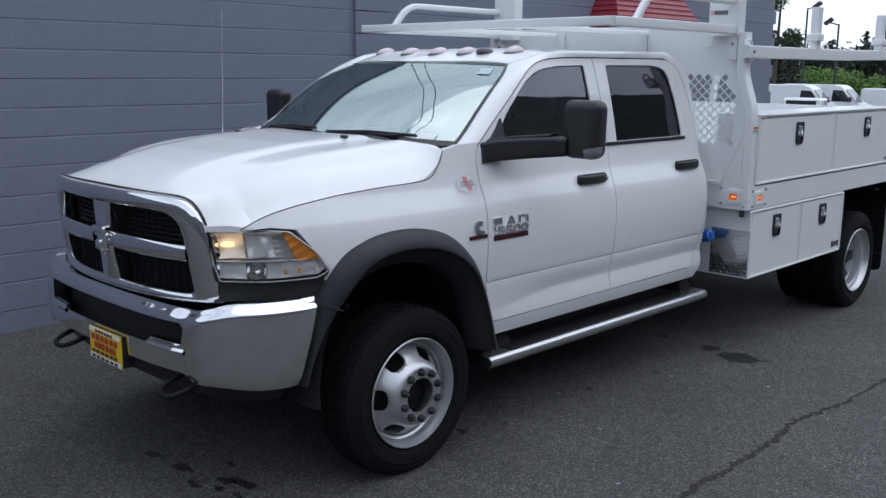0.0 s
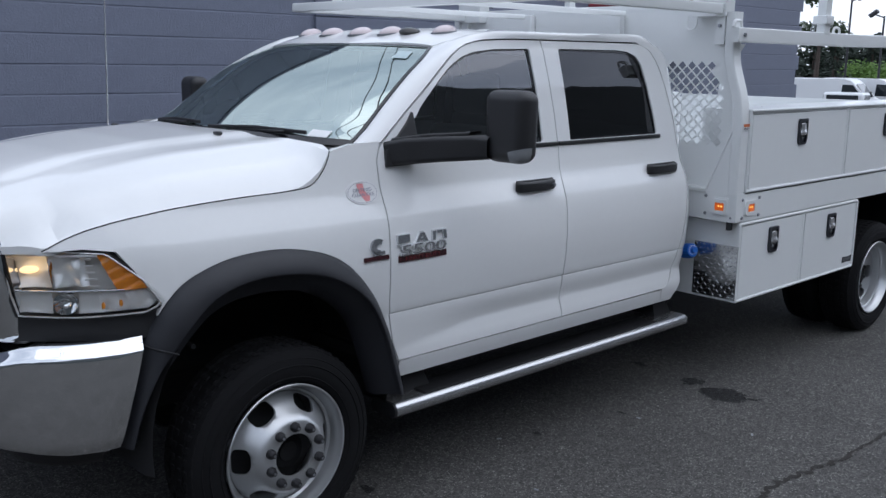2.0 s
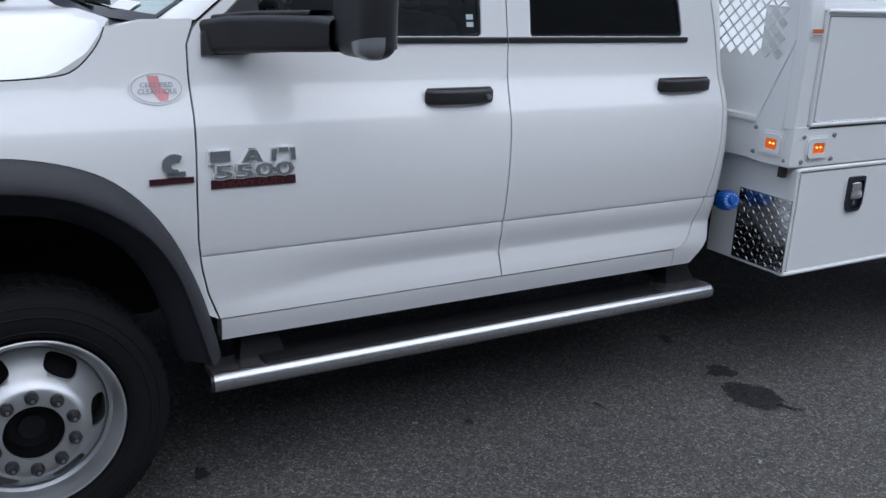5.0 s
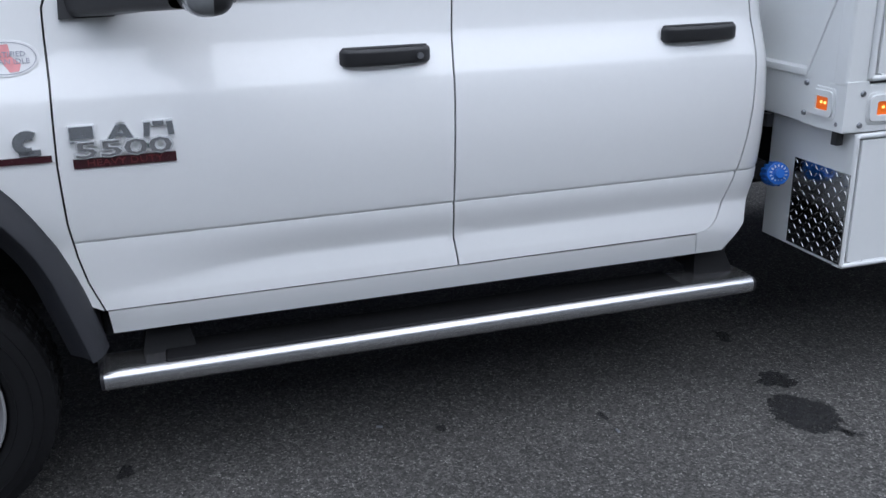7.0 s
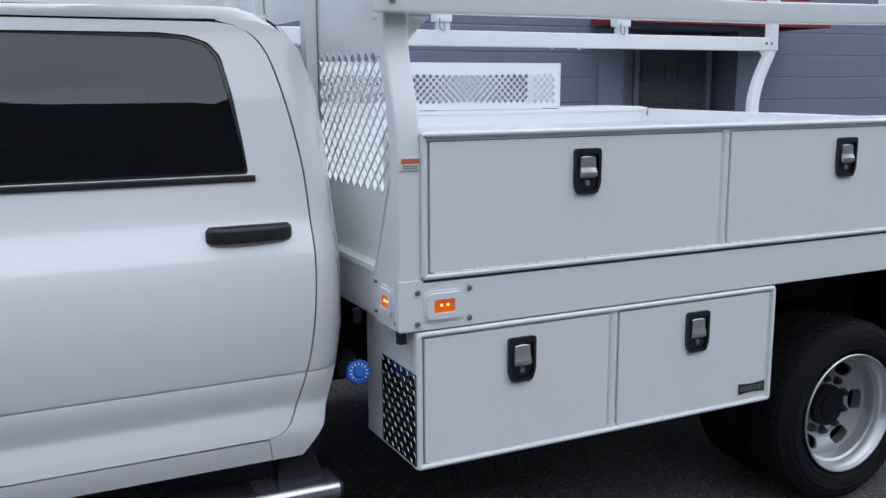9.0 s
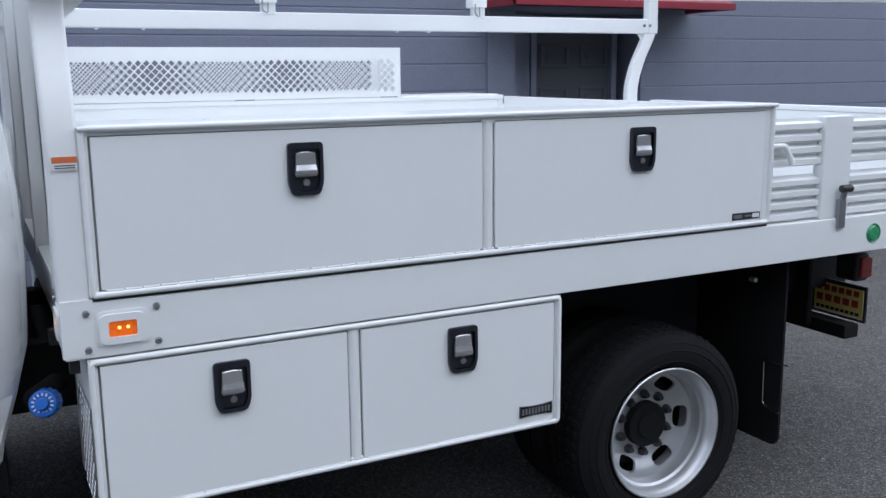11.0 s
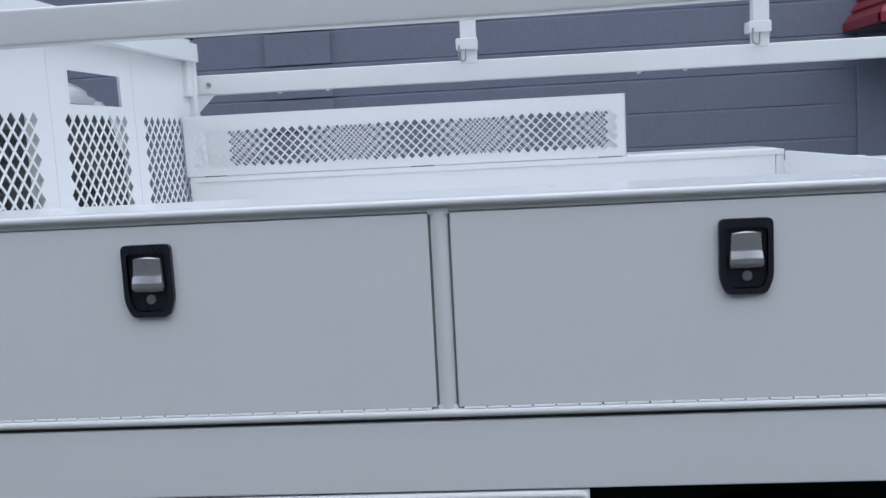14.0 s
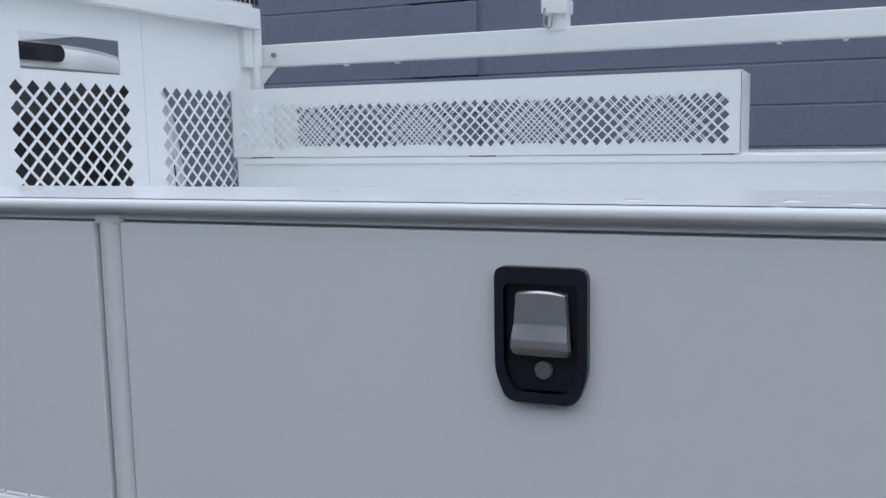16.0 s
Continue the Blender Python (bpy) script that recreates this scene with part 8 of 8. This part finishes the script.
# ---- blocks of the wall, laid in running courses ----
def block_mesh(length, name):
    """One painted block: proud face with soft horizontal arrises."""
    d, h = 0.012, COURSE - 0.006
    b = bmesh.new()
    prof = [(-0.012, 0.0), (0.0 - 0.003, 0.0015), (0.0, 0.005), (0.0, h - 0.004), (-0.003, h - 0.001), (-0.012, h)]
    rows_ = [[(x, y, z) for x, z in prof] for y in (0.0006, length - 0.0006)]
    merge(b, loft(rows_))
    me = bpy.data.meshes.new(name)
    bmesh.ops.recalc_face_normals(b, faces=b.faces)
    for f in b.faces:
        if f.normal.x < 0 and abs(f.normal.x) > 0.5:
            f.normal_flip()
    b.to_mesh(me)
    b.free()
    me.materials.append(BLOCKPAINT)
    return me


FULL = block_mesh(BLOCK, "concrete_block")
rng = random.Random(7)
rest_v, rest_f = [], []
for k in range(17):
    z = k * COURSE - 0.047
    y = -14 + (BLOCK / 2 if k % 2 else 0)
    j = 0
    while y < WALL_END:
        length = min(BLOCK, (WALL_END + (0.05 if k % 2 else -0.03)) - y)
        in_door = z < DOOR_TOP - 0.05 and y + length > DOOR_Y0 + 0.01 and y < DOOR_Y1 - 0.01
        if in_door:
            if y < DOOR_Y0 - 0.02:
                length = DOOR_Y0 - y
            elif y + length > DOOR_Y1 + 0.02:
                y, length = DOOR_Y1, y + length - DOOR_Y1
            else:
                y += BLOCK
                continue
        dx = rng.uniform(-0.0015, 0.0015)
        near = 3 <= k <= 11 and -2.2 < y < 11.5
        if near and abs(length - BLOCK) < 0.002:
            o = new("block", FULL)
            o.location = (WALL_X + dx, y, z)
            o.parent = wall
        elif length > 0.02:
            h = COURSE - 0.006
            n = len(rest_v)
            for yy in (y + 0.0006, y + length - 0.0006):
                rest_v += [(WALL_X + dx - 0.012, yy, z), (WALL_X + dx - 0.003, yy, z + 0.0015), (WALL_X + dx, yy, z + 0.005), (WALL_X + dx, yy, z + h - 0.004), (WALL_X + dx - 0.003, yy, z + h - 0.001), (WALL_X + dx - 0.012, yy, z + h)]
            rest_f += [(n + i, n + i + 6, n + i + 7, n + i + 1) for i in range(5)]
        y += length if in_door else BLOCK
tagged(from_lists("far_blocks", rest_v, rest_f, BLOCKPAINT, wall), "further painted wall blocks", kind="stuff")
eb = bmesh.new()
for k in range(17):
    if k % 2:
        block(WALL_X - 0.29, WALL_X - 0.002, WALL_END - 0.03, WALL_END + 0.05, k * COURSE - 0.046, (k + 1) * COURSE - 0.053, 0.004, 1, eb)
tagged(part("end_blocks", eb, BLOCKPAINT, wall), "toothed block ends at the building's corner", kind="stuff")
